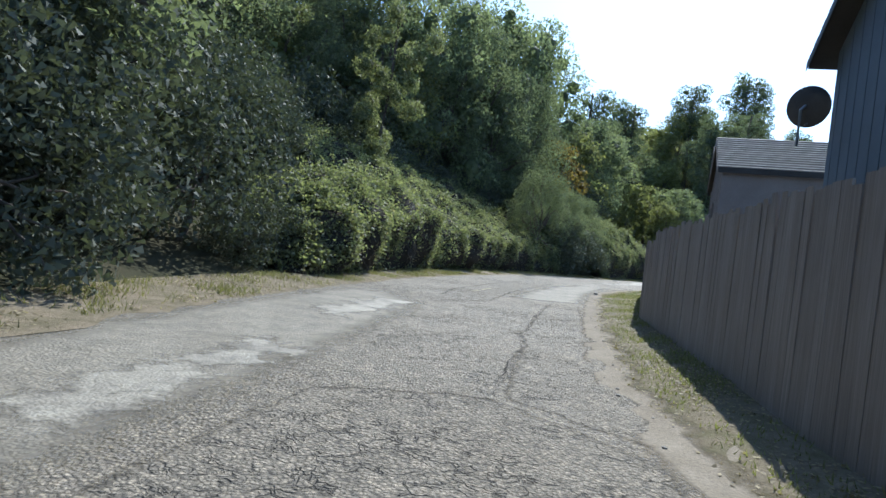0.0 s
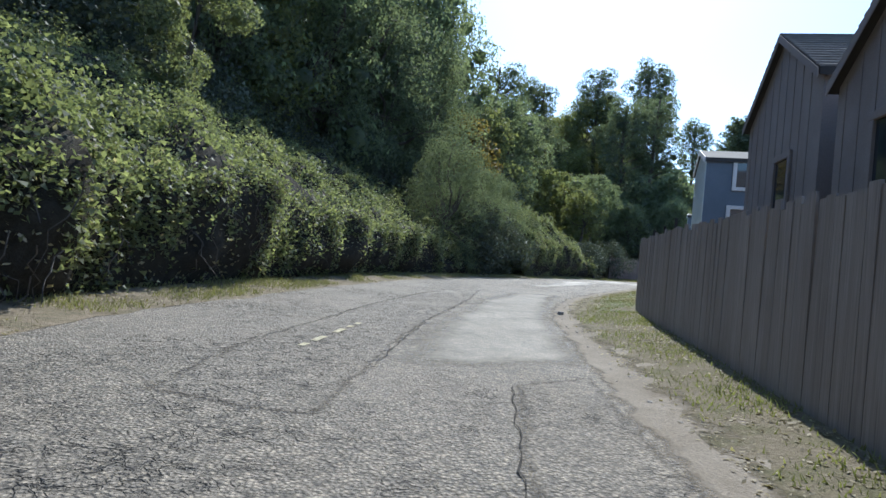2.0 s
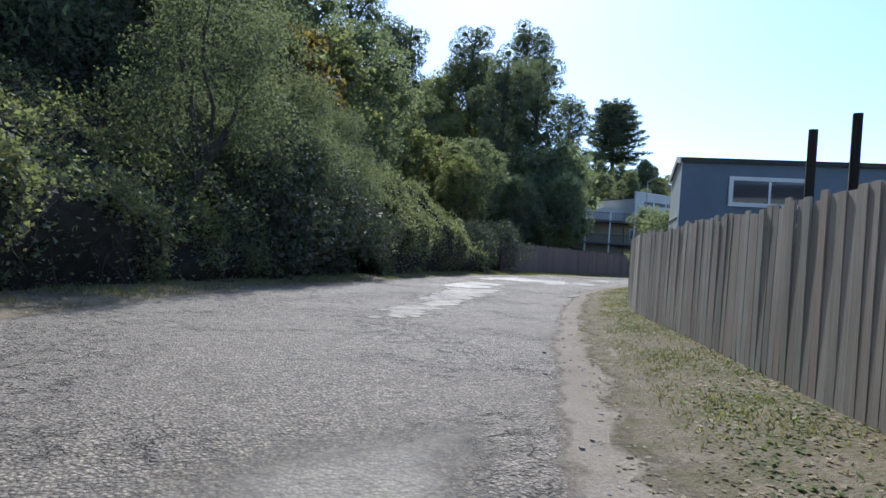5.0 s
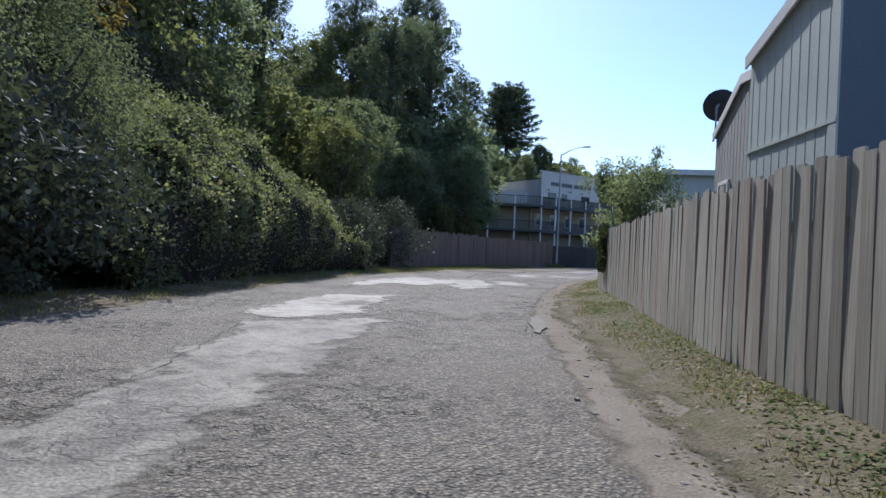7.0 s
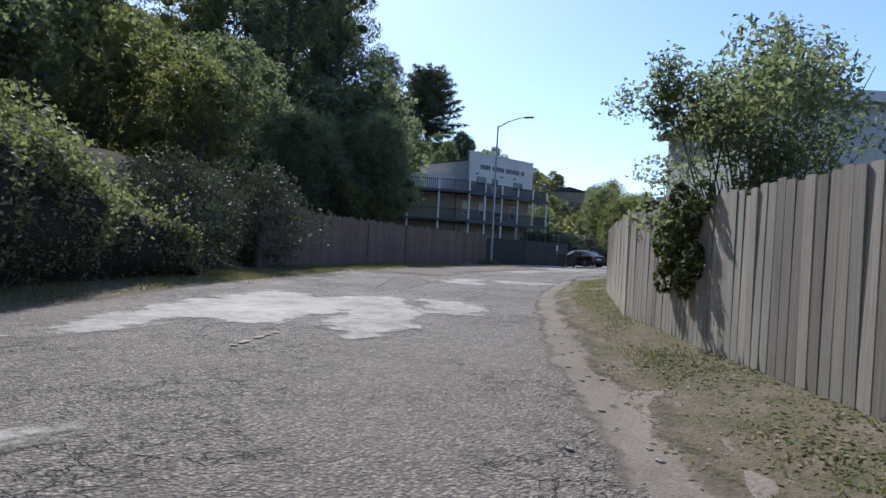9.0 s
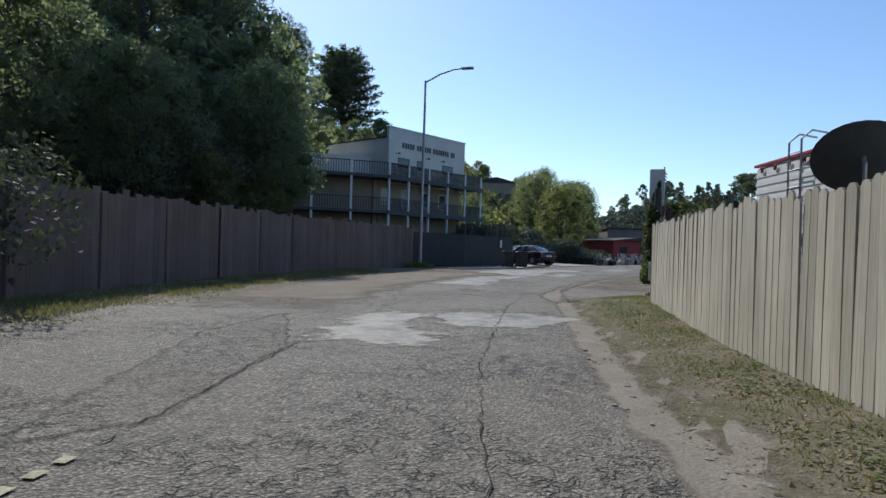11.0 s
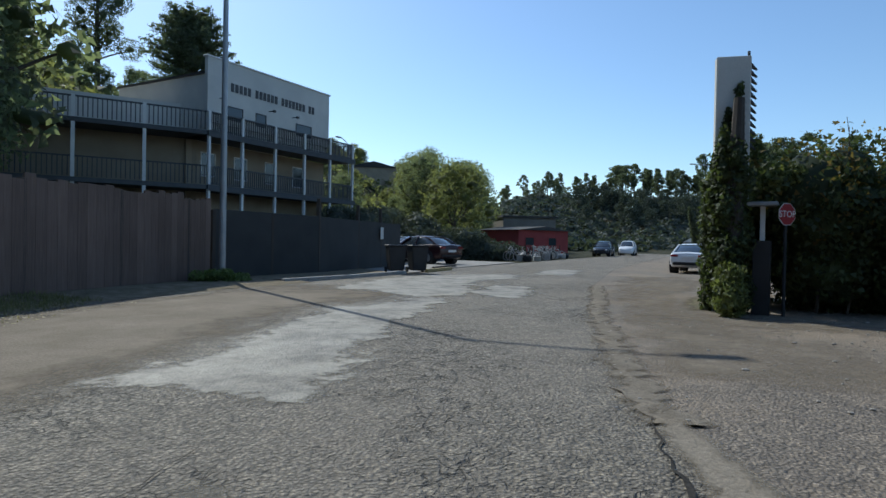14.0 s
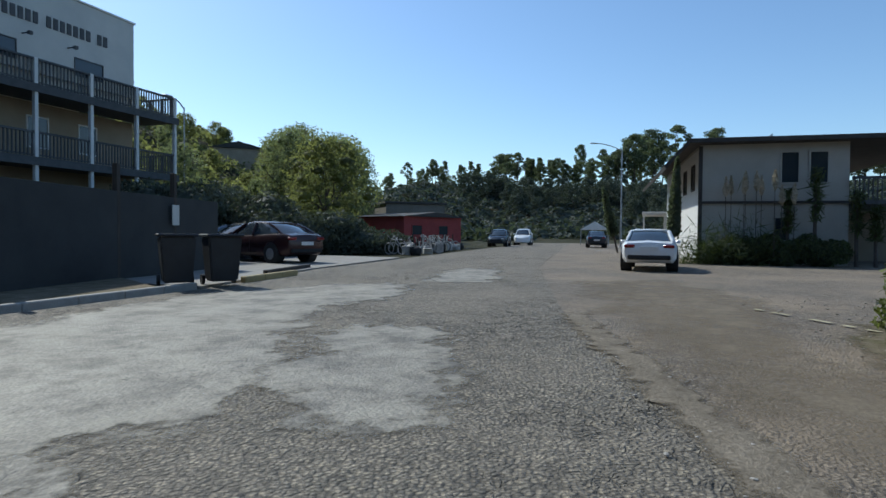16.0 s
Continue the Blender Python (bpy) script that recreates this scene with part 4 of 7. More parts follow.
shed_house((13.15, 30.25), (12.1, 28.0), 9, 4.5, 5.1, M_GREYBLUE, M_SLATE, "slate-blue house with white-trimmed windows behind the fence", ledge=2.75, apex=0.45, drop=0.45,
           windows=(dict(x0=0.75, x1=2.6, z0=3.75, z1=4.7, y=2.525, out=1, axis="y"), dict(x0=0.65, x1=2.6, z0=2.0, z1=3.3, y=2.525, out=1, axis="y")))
shed_house((20.15, 41.7), (18.95, 40.02), 9, 3.85, 4.25, M_GREYBLUE, M_SLATE, "blue house with white windows, sun put into its pale end-wall colour", ledge=2.6,
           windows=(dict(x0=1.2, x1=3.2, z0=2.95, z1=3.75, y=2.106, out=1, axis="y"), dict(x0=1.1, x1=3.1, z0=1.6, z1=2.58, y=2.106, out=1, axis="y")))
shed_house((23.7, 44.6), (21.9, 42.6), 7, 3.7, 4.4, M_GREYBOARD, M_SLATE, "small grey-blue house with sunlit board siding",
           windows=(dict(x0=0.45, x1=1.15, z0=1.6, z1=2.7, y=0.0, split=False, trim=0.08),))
shed_house((28.3, 49.4), (36.0, 43.2), 4, 3.85, 3.9, M_GREYBLUE, M_SLATE, "low flat-roofed building with white fascia behind the fence", over=0.2, apex=0.5)
dish(5.85, 10.6, 4.22, 0.37, 60, 10, "grey satellite dish on the house corner")
dish(23.85, 44.65, 4.42, 0.36, 75, 10, "dark grey satellite dish on the house corner")
dish(33.6, 54.4, 2.38, 0.5, 75, 38, "dark satellite dish standing behind the cream fence", 2.5)
dish(13.4, 26.3, 5.62, 0.5, 60, 25, "grey satellite dish on a tripod on the flat roof", 0.75)


def street_lamp(x, y, h, arm, az, label, r=0.09):
    root = empty("street_lamp", pose(x, y, 0, 0, 0, -az), label, "street lamp")
    bm = bmesh.new()
    tube(bm, [(0, 0, 0), (0, 0, h * 0.5), (0, 0, h)], [r, r * 0.8, r * 0.6], 12)
    part("pole", bm, M_STEEL, root)
    part("base_plate", boxes((-0.2, 0.2, -0.2, 0.2, 0, 0.05), bevel=0.01), M_STEEL, root)
    bm = bmesh.new()
    tube(bm, [(0, 0, h - 0.1), (0, arm * 0.4, h + 0.28), (0, arm * 0.75, h + 0.46), (0, arm, h + 0.5)], [0.045, 0.04, 0.035, 0.03], 8)
    part("arm", bm, M_STEEL, root)
    bm = bmesh.new()
    box(bm, -0.13, 0.13, arm - 0.1, arm + 0.55, h + 0.44, h + 0.54, 0.03)
    part("lamp_head", bm, M_STEEL, root)
    return root


street_lamp(47.43, 75.22, 9.7, 2.0, 156, "tall galvanised street lamp with a curved arm")
street_lamp(78.3, 97.5, 9.6, 1.2, 270, "slim street lamp behind the shop building", 0.07)
street_lamp(105.6, 70.7, 9.3, 2.6, 330, "distant street lamp on a tall pole")


# brown board wall and black screen at the foot of the hill
def board_wall(name, line, h, pitch, material, label, z=0.0):
    rng = random.Random(8)
    rows = along(line, pitch)
    root = empty(name, pose(rows[0][0], rows[0][1], z), label, "fence")
    inv = root.matrix_world.inverted()
    bm = bmesh.new()
    prism(bm, [(0, 0), (pitch - 0.006, 0), (pitch - 0.006, h), (0, h)], -0.02, 0.02)
    me = mesh_of("board", bm, material)
    for x, y, a in rows:
        shared("board", me, root, inv @ pose(x, y, z + rng.uniform(-0.08, 0.08), 0, 0, math.degrees(a)))
    bm = boxes((-0.06, 0.06, -0.02, 0.1, 0, h - 0.05), bevel=0.008)
    pm = mesh_of("post", bm, M_POST)
    for x, y, a in along(line, 2.4):
        shared("post", pm, root, inv @ pose(x, y, z, 0, 0, math.degrees(a)))
    return root


board_wall("board_fence", [(26.0, 64.0), (31.5, 68.2), (38.0, 72.3), (47.6, 76.0)], 2.2, 0.24, M_BROWNWALL, "dark brown board fence holding the foot of the hill")
SCREEN = [(47.8, 76.05), (52.2, 76.35), (55.5, 77.4), (59.8, 78.5)]
root = empty("screen_fence", pose(47.8, 76.05, 0), "black fabric-covered fence with timber posts", "fence")
inv = root.matrix_world.inverted()
for (ax, ay), (bx, by) in zip(SCREEN, SCREEN[1:]):
    n = math.hypot(bx - ax, by - ay)
    k = max(1, round(n / 2.4))
    for i in range(k):
        m = inv @ pose(ax + (bx - ax) * i / k, ay + (by - ay) * i / k, 0, 0, 0, math.degrees(math.atan2(by - ay, bx - ax)))
        link_mesh("screen_panel", boxes((0, n / k - 0.01, -0.015, 0.015, 0.05, 1.95)), M_BLACK, root, "", m)
        link_mesh("post", boxes((-0.06, 0.06, -0.02, 0.1, 0, 2.55 if ax > 52 else 1.93), bevel=0.01), M_POST, root, "", m)


# trading building with two decks
def trading():
    a0 = (57.4, 89.0)
    root = empty("trading_building", pose(a0[0], a0[1], 0, 0, 0, 2), "off-white two-storey shop building with long wooden decks", "building")
    W, B = 11.85, 9.45
    # false front flush with the deck posts, the lower block behind it
    part("false_front", boxes((-0.05, B, 0.1, 0.32, 7.2, 10.55)), M_CREAMWALL, root)
    part("parapet_cap", boxes((-0.12, B + 0.08, 0.04, 0.38, 10.552, 10.64), bevel=0.015), M_WHITE, root)
    part("wall", boxes((0.15, B - 0.1, 0.325, 8.0, 6.75, 9.75)), M_CREAMWALL, root)
    part("flat_roof", boxes((0.05, B, 0.33, 8.1, 9.752, 9.86)), M_DARKROOF, root)
    part("lower_wall", boxes((0.2, W - 0.6, 2.05, 2.19, 0.0, 6.45)), M_TANWALL, root, "tan lower wall in the deck's shade")
    for z in (3.9, 6.7):
        part("deck_floor", boxes((-0.1, W + 0.15, -0.1, 2.04, z - 0.22, z), bevel=0.01), M_DECK, root)
        part("fascia_board", boxes((-0.12, W + 0.17, -0.14, -0.102, z - 0.3, z + 0.02)), M_DECK, root)
    xs = [0, 2.2, 4.65, 7.1, 9.5, W]
    for x in xs:
        part("deck_post", boxes((x - 0.075, x + 0.075, -0.08, 0.08, 0, 7.72), bevel=0.01), M_WHITE, root, "white post")
    rail_me = mesh_of("baluster", boxes((-0.025, 0.025, -0.02, 0.02, 0, 0.95)), M_DECK)
    for z in (3.9, 6.7):
        for q in range(5):
            r = new("railing")
            r.parent = root
            part("top_rail", boxes((xs[q] + 0.08, xs[q + 1] - 0.08, -0.05, 0.05, z + 0.94, z + 1.02)), M_DECK, r)
            part("bottom_rail", boxes((xs[q] + 0.08, xs[q + 1] - 0.08, -0.03, 0.03, z + 0.08, z + 0.13)), M_DECK, r)
            n = 15
            for i in range(n):
                shared("baluster", rail_me, r, pose(xs[q] + 0.14 + (xs[q + 1] - xs[q] - 0.28) * i / (n - 1), 0, z + 0.05))
        r = new("railing")
        r.parent = root
        part("top_rail", boxes((W - 0.05, W + 0.05, 0.1, 2.0, z + 0.94, z + 1.02)), M_DECK, r)
        for i in range(10):
            shared("baluster", rail_me, r, pose(W, 0.2 + 0.19 * i, z + 0.05))
    # the sign's letters, as plain bars
    sg = new("sign_lettering")
    sg.parent = root
    sg["label"] = "row of dark letters, not legible"
    x = 1.45
    for word in (5, 6, 7, 2):
        for i in range(word):
            part("letter_bar", boxes((x, x + 0.19, 0.06, 0.098, 9.06, 9.5)), M_DISH, sg)
            x += 0.295
        x += 0.25
    for x in (1.1, 3.4, 5.8, 8.2):
        window("window", root, x, x + 1.0, 4.55, 5.9, 2.05, 0.04, False, trim=0.07)
    for x, w in ((1.0, 1.3), (3.2, 0.8), (6.4, 1.4)):
        window("window", root, x, x + w, 7.5, 8.25, 0.1, 0.04, False, trim=0.05, material=M_DECK)
    for x in (0.7, 4.2, 6.1):
        part("lamp_arm", boxes((x, x + 0.04, -0.25, 0.098, 8.5, 8.54), (x - 0.05, x + 0.09, -0.4, -0.252, 8.44, 8.56)), M_DISH, root)
    bm = bmesh.new()
    tube(bm, [(B + 0.1, 0.5, 7.0), (B + 0.1, 0.5, 7.95), (B + 0.1, 0.5, 8.0), (B + 0.1, 0.5, 8.12)], [0.12, 0.12, 0.24, 0.2], 10)
    part("vent_pot", bm, M_DISH, root)
    bm = bmesh.new()
    tube(bm, [(B + 1.2, 1.4, 6.7), (B + 1.2, 1.4, 8.3), (B + 0.9, 1.4, 8.45)], 0.025, 6)
    part("roof_pipe", bm, M_STEEL, root)
    # west wing
    w = new("west_wing")
    w.parent = root
    w.matrix_local = pose(0, 0, 0, 0, 0, 150)
    part("wall", boxes((0.3, 12, -9, -2.2, 0, 8.35)), M_CREAMWALL, w)
    part("lower_wall", boxes((0.3, 12, -2.19, -2.05, 0, 7)), M_TANWALL, w)
    for z in (3.9, 6.7):
        part("deck_floor", boxes((0.12, 12, -2.0, 0.1, z - 0.22, z)), M_DECK, w)
        part("top_rail", boxes((0.1, 12, -0.04, 0.04, z + 0.95, z + 1.02)), M_DECK, w)
        for i in range(60):
            shared("baluster", rail_me, w, pose(0.2 + 0.2 * i, 0, z + 0.05))
    for x in (3.0, 6.0, 9.0, 11.9):
        part("deck_post", boxes((x - 0.08, x + 0.08, -0.08, 0.08, 0, 7.75)), M_WHITE, w)


trading()


# beige house on the lot
def beige_house():
    root = empty("beige_house", pose(72.2, 65.2, 0, 0, 0, -84), "two-storey beige house with dark overhanging roof", "house")
    W = 5.3
    part("wall", boxes((0, W, 0, 12, 0, 4.75)), M_BEIGE, root)
    # thin white sheet: sun on the beige side wall put in as colour
    part("side_wall", boxes((-0.03, -0.002, 0.05, 12, 0.1, 4.6)), M_WHITE, root, "white sheet with the side wall's sunlight put into its colour")
    part("ledge", boxes((-0.05, W, -0.08, -0.002, 2.4, 2.5)), M_DARKROOF, root)
    part("corner_trim", boxes((-0.05, 0.1, -0.05, -0.002, 0, 2.39), (-0.05, 0.1, -0.05, -0.002, 2.51, 4.7)), M_DARKROOF, root)
    r = new("roof")
    r.parent = root
    part("roof_deck", boxes((-0.45, W + 4.4, -0.6, 12.4, 4.76, 4.95), bevel=0.02), M_DARKROOF, r)
    bm = bmesh.new()
    prism(bm, [(-0.45, 4.95), (-0.45, 4.8), (-1.35, 3.75), (-1.42, 3.88)], -0.7, 12.4)
    part("eave_slope", bm, M_DARKROOF, r)
    bm = bmesh.new()
    prism(bm, [(2.55, 4.955), (3.25, 4.955), (3.1, 5.45)], 2.0, 2.06)
    part("roof_panel", bm, M_WHITE, root, "small white tilted panel")
    for x in (2.9, 3.9):
        window("window", root, x, x + 0.72, 3.15, 4.45, 0, 0.04, False, trim=0.07, material=M_BEIGE)
    window("window", root, 2.7, 3.3, 0.9, 1.9, 0, 0.04, False, trim=0.07, material=M_BEIGE)
    for y in (1.0, 3.5, 6.0):
        window("window", root, y, y + 1.0, 3.0, 4.1, -0.03, 0.04, False, -1, "y", 0.08, M_DARKROOF)
    part("balcony_floor", boxes((W + 0.01, W + 4.2, -0.3, 6, 2.35, 2.5)), M_DECK, root)
    part("balcony_rail", boxes((W + 0.01, W + 4.2, -0.3, -0.22, 3.3, 3.4)), M_DECK, root)
    bal = mesh_of("baluster", boxes((-0.02, 0.02, -0.28, -0.24, 2.5, 3.32)), M_DECK)
    for i in range(28):
        shared("baluster", bal, root, pose(W + 0.1 + i * 0.148, 0, 0))
    for x in (W + 2.0, W + 4.1):
        part("balcony_post", boxes((x, x + 0.14, -0.3, -0.16, 0, 4.75)), M_DECK, root)
    part("back_wall", boxes((W + 0.01, W + 4.2, 6.0, 6.2, 0, 2.3)), M_TANWALL, root)


beige_house()


# far buildings on the left of the road
def block(name, x0, y0, w, d, h, az, wall_m, label, roof_h=0.25, gable=0.0):
    root = empty(name, pose(x0, y0, 0, 0, 0, 90 - az), label, "building")
    part("wall", boxes((0, w, 0, d, 0, h)), wall_m, root)
    bm = bmesh.new()
    if gable:
        prism(bm, [(-0.3, h), (w + 0.3, h), (w / 2, h + gable)], -0.3, d + 0.3)
    else:
        box(bm, -0.2, w + 0.2, -0.2, d + 0.2, h, h + roof_h, 0.02)
    part("roof", bm, M_DARKROOF, root)
    for i in range(max(1, int(w / 3))):
        window("window", root, 0.8 + i * 3, 2.0 + i * 3, h * 0.4, h * 0.75, 0, 0.04, False, trim=0.08, material=wall_m)
    return root


block("red_shed", 87.6, 85.2, 6.6, 6, 2.45, 112, M_RED, "low red wooden shed beside the road", gable=0.4)
block("green_building", 106.6, 96.0, 7.0, 9, 4.5, 139, M_GREENWALL, "grey-green flat-roofed building beyond the red shed")
block("hill_house", 127.9, 139.5, 9, 9, 15.6, 140, M_TANWALL, "brown house up on the wooded hill", gable=1.2)


# ---- cars ----
def loft(bm, rings):
    """Skins rings of corners, each mirrored about the long axis, and closes both ends."""
    made = [[bm.verts.new(p) for p in r] + [bm.verts.new((-x, y, z)) for x, y, z in r[::-1] if x > 1e-6] for r in rings]
    for q, w in zip(made, made[1:]):
        for i in range(len(q)):
            j = (i + 1) % len(q)
            bm.faces.new((q[i], q[j], w[j], w[i]))
    bm.faces.new(made[0][::-1])
    bm.faces.new(made[-1])
    bmesh.ops.recalc_face_normals(bm, faces=bm.faces)
    for f in bm.faces:
        f.smooth = True
    for e in bm.edges:
        if len(e.link_faces) == 2 and e.calc_face_angle() > 0.75:
            e.smooth = False
    return bm


def car(m, paint, label, L=4.6, W=1.8, H=1.42):
    """A saloon, its tail at the origin: lower body, glass house, roof skin, lamps, wheels in dark arches."""
    root = empty("car", m, label, "car")
    s, w = L / 4.6, W / 1.8
    # along the car: place, half width, sill, belt line
    body = [(0.0, 0.6, 0.42, 0.78), (0.06, 0.76, 0.33, 0.94), (0.3, 0.84, 0.26, 1.0), (0.8, 0.89, 0.24, 1.0), (1.5, 0.9, 0.22, 0.96), (2.6, 0.9, 0.22, 0.93), (3.3, 0.9, 0.24, 0.9), (3.9, 0.87, 0.25, 0.82), (4.35, 0.78, 0.27, 0.72), (4.6, 0.55, 0.32, 0.58)]
    k = H / 1.42
    bm = bmesh.new()
    loft(bm, [[(0.0, y * s, lo), (h * w * 0.86, y * s, lo), (h * w * 0.98, y * s, lo + 0.14), (h * w, y * s, lo + 0.5 * (hi - lo)), (h * w * 0.97, y * s, hi * k - 0.1), (h * w * 0.88, y * s, hi * k - 0.015), (0.0, y * s, hi * k + 0.02)] for y, h, lo, hi in body])
    part("body", bm, paint, root)
    house = [(0.42, 0.7, 0.66, 1.0), (0.85, 0.76, 0.6, 1.2), (1.25, 0.79, 0.58, 1.345), (1.7, 0.8, 0.58, 1.395), (2.2, 0.8, 0.58, 1.4), (2.6, 0.8, 0.57, 1.34), (3.0, 0.79, 0.6, 1.15), (3.4, 0.76, 0.66, 0.92)]
    bm = bmesh.new()
    loft(bm, [[(0.0, y * s, 0.88 * k), (b * w, y * s, 0.88 * k), (t * w + 0.05, y * s, hi * k - 0.07), (t * w - 0.06, y * s, hi * k - 0.01), (0.0, y * s, hi * k)] for y, b, t, hi in house])
    part("glass_house", bm, M_GLASS, root, "dark tinted windows")
    bm = bmesh.new()
    loft(bm, [[(0.0, y * s, hi * k - 0.03), (t * w + 0.02, y * s, hi * k - 0.06), (t * w + 0.012, y * s, hi * k - 0.028), (t * w - 0.06, y * s, hi * k + 0.012), (0.0, y * s, hi * k + 0.022)] for y, b, t, hi in house[2:6]])
    part("roof", bm, paint, root)
    for sx in (-1, 1):
        for pts in ([(0.72, 0.45, 0.98), (0.64, 0.85, 1.18), (0.6, 1.28, 1.33)], [(0.8, 1.95, 0.95), (0.64, 1.9, 1.34)], [(0.77, 3.3, 0.92), (0.66, 2.95, 1.14), (0.6, 2.58, 1.32)]):
            bm = bmesh.new()
            tube(bm, [(sx * x * w, y * s, z * k) for x, y, z in pts], 0.045, 6)
            part("pillar", bm, paint, root)
        part("tail_light", boxes((sx * 0.6 * w - 0.15, sx * 0.6 * w + 0.15, -0.015, 0.12, 0.78 * k, 0.88 * k), bevel=0.02), M_LAMPRED, root)
        part("headlight", boxes((sx * 0.56 * w - 0.13, sx * 0.56 * w + 0.13, 4.42 * s, 4.56 * s, 0.56 * k, 0.66 * k), bevel=0.02), M_WHITE, root)
        part("door_mirror", boxes((sx * 0.96 * w - 0.08, sx * 0.96 * w + 0.08, 2.95 * s, 3.07 * s, 0.9 * k, 1.02 * k), bevel=0.03), paint, root)
        part("door_seam", boxes((sx * 0.896 * w - 0.012, sx * 0.896 * w + 0.012, 1.98 * s, 1.995 * s, 0.35, 0.8)), M_RUBBER, root)
        for y in (0.85, 3.65):
            # solid black disc in place of the arch's shaded hollow
            bm = bmesh.new()
            tube(bm, [(sx * 0.55 * w, y * s, 0.34), (sx * 0.893 * w, y * s, 0.34)], 0.37, 22)
            part("wheel_arch", bm, M_RUBBER, root, "black disc standing in for the shaded wheel arch")
            wh = new("wheel")
            wh.parent = root
            bm = bmesh.new()
            tube(bm, [(sx * 0.7 * w, y * s, 0.32), (sx * 0.72 * w, y * s, 0.32), (sx * 0.88 * w, y * s, 0.32), (sx * 0.905 * w, y * s, 0.32)], [0.28, 0.32, 0.32, 0.29], 22)
            part("tyre", bm, M_RUBBER, wh)
            bm = bmesh.new()
            tube(bm, [(sx * 0.86 * w, y * s, 0.32), (sx * 0.912 * w, y * s, 0.32)], 0.2, 14)
            part("rim", bm, M_STEEL, wh)
    part("bumper", boxes((-0.66 * w, 0.66 * w, -0.025, 0.1, 0.36, 0.5), bevel=0.03), M_RUBBER, root)
    part("plate", boxes((-0.26, 0.26, -0.03, 0.0, 0.62, 0.74)), M_WHITE, root)
    return root


car(pose(64.6, 66.85, 0.02, 0, 0, -89), M_CARW, "white sedan parked on the lot with its tail to the road", L=4.3, W=1.66, H=1.3)
car(pose(63.5, 77.9, 0.05, 0, 0, -16), M_CARR, "dark maroon sedan parked tail out on the driveway", H=1.45)
car(pose(64.6, 83.0, 0.05, 0, 0, -98), M_CARS, "silver sedan parked across behind the dark one")
car(pose(60.6, 80.6, 0.05, 0, 0, -16), M_CARD, "dark hatchback parked against the screen fence", L=4.2, H=1.68)
car(pose(103, 81.6, 0.02, 0, 0, 98), M_CARD, "dark parked car beside the road", H=1.6)
car(pose(112, 81.4, 0.02, 0, 0, 98), M_CARW, "white pickup parked beside the road", H=1.75)
car(pose(100, 72.3, 0.02, 0, 0, -82), M_CARD, "dark car parked beyond the white sedan", H=1.5)


# ---- road surface: patches, cracks, paint ----
def patch(pts, z, material, label, step=0.14, pad=0.45):
    """A thin skin of asphalt whose rim wears away unevenly."""
    p = np.array(pts, float)
    xs = np.arange(p[:, 0].min() - pad, p[:, 0].max() + pad + step, step)
    ys = np.arange(p[:, 1].min() - pad, p[:, 1].max() + pad + step, step)
    gx, gy = np.meshgrid(xs, ys)
    dist, odd = np.full(gx.shape, 1e9), np.zeros(gx.shape, bool)
    for (ax, ay), (bx, by) in zip(p, np.roll(p, -1, 0)):
        dx, dy = bx - ax, by - ay
        u = np.clip(((gx - ax) * dx + (gy - ay) * dy) / (dx * dx + dy * dy), 0, 1)
        dist = np.minimum(dist, np.hypot(gx - ax - u * dx, gy - ay - u * dy))
        odd ^= ((ay > gy) != (by > gy)) & (gx < dx * (gy - ay) / (dy if abs(dy) > 1e-9 else 1e-9) + ax)
    edge = np.where(odd, dist, -dist) + (0.22 if material in (M_PATCH, M_THIN) else 0.0)
    n, m = gx.shape
    i = np.arange(n * m).reshape(n, m)
    f = np.stack([i[:-1, :-1], i[:-1, 1:], i[1:, 1:], i[1:, :-1]], -1).reshape(-1, 4)
    f = f[(edge.ravel()[f] > -0.3).any(1)]
    me = pymesh("asphalt_patch", np.stack([gx, gy, np.full(gx.shape, z)], -1).reshape(-1, 3), f, material)
    me.attributes.new("edge", "FLOAT", "POINT").data.foreach_set("value", np.minimum(edge, 0.55).ravel())
    tagged(new("asphalt_patch", me), label, "patch", "", "structure")


patch([(42.5, 63.4), (47, 65.0), (54, 67.2), (60, 68.4), (62, 66.4), (57, 64.6), (52, 65.0), (48, 63.6), (45, 61.6), (43.5, 61.0)], 0.0165, M_DUSTY, "brown dirt washed over the lot's edge", 0.3)
ROUGH = "rough darker asphalt patch with fine cracks"
GREY = "smooth grey asphalt patch"
THIN = "thin pale asphalt skin worn through in streaks"
PALE = "smooth pale asphalt patch worn shiny"
# southern stretch: smooth left lane, chip-sealed right lane, crazed middle
patch([(-4.1, -4), (-3.7, 5), (-3.4, 8), (-2.7, 11.8), (-2.1, 14.4), (-0.8, 14.4), (0.0, 12.7), (-0.25, 10.2), (-0.55, 8.6), (-0.8, 7), (-1.05, 5.2), (-1.5, 3), (-1.9, -4)], 0.0232, M_SMOOTH, GREY)
patch([(1.3, 8.6), (1.4, 9.9), (1.7, 10.8), (2.05, 12.5), (2.55, 14.5), (3.02, 16.3), (4.0, 16.85), (3.3, 13.6), (2.65, 10.2), (2.05, 6.4), (1.85, 4.4), (0.7, 5.6), (1.0, 7.4)], 0.0236, M_DARKPATCH, ROUGH)
patch([(-1.4, 3.0), (-0.86, 5.28), (-0.17, 5.47), (0.61, 5.6), (1.6, 4.4), (1.5, 0), (-1.6, 0)], 0.0240, M_DARKPATCH, ROUGH)
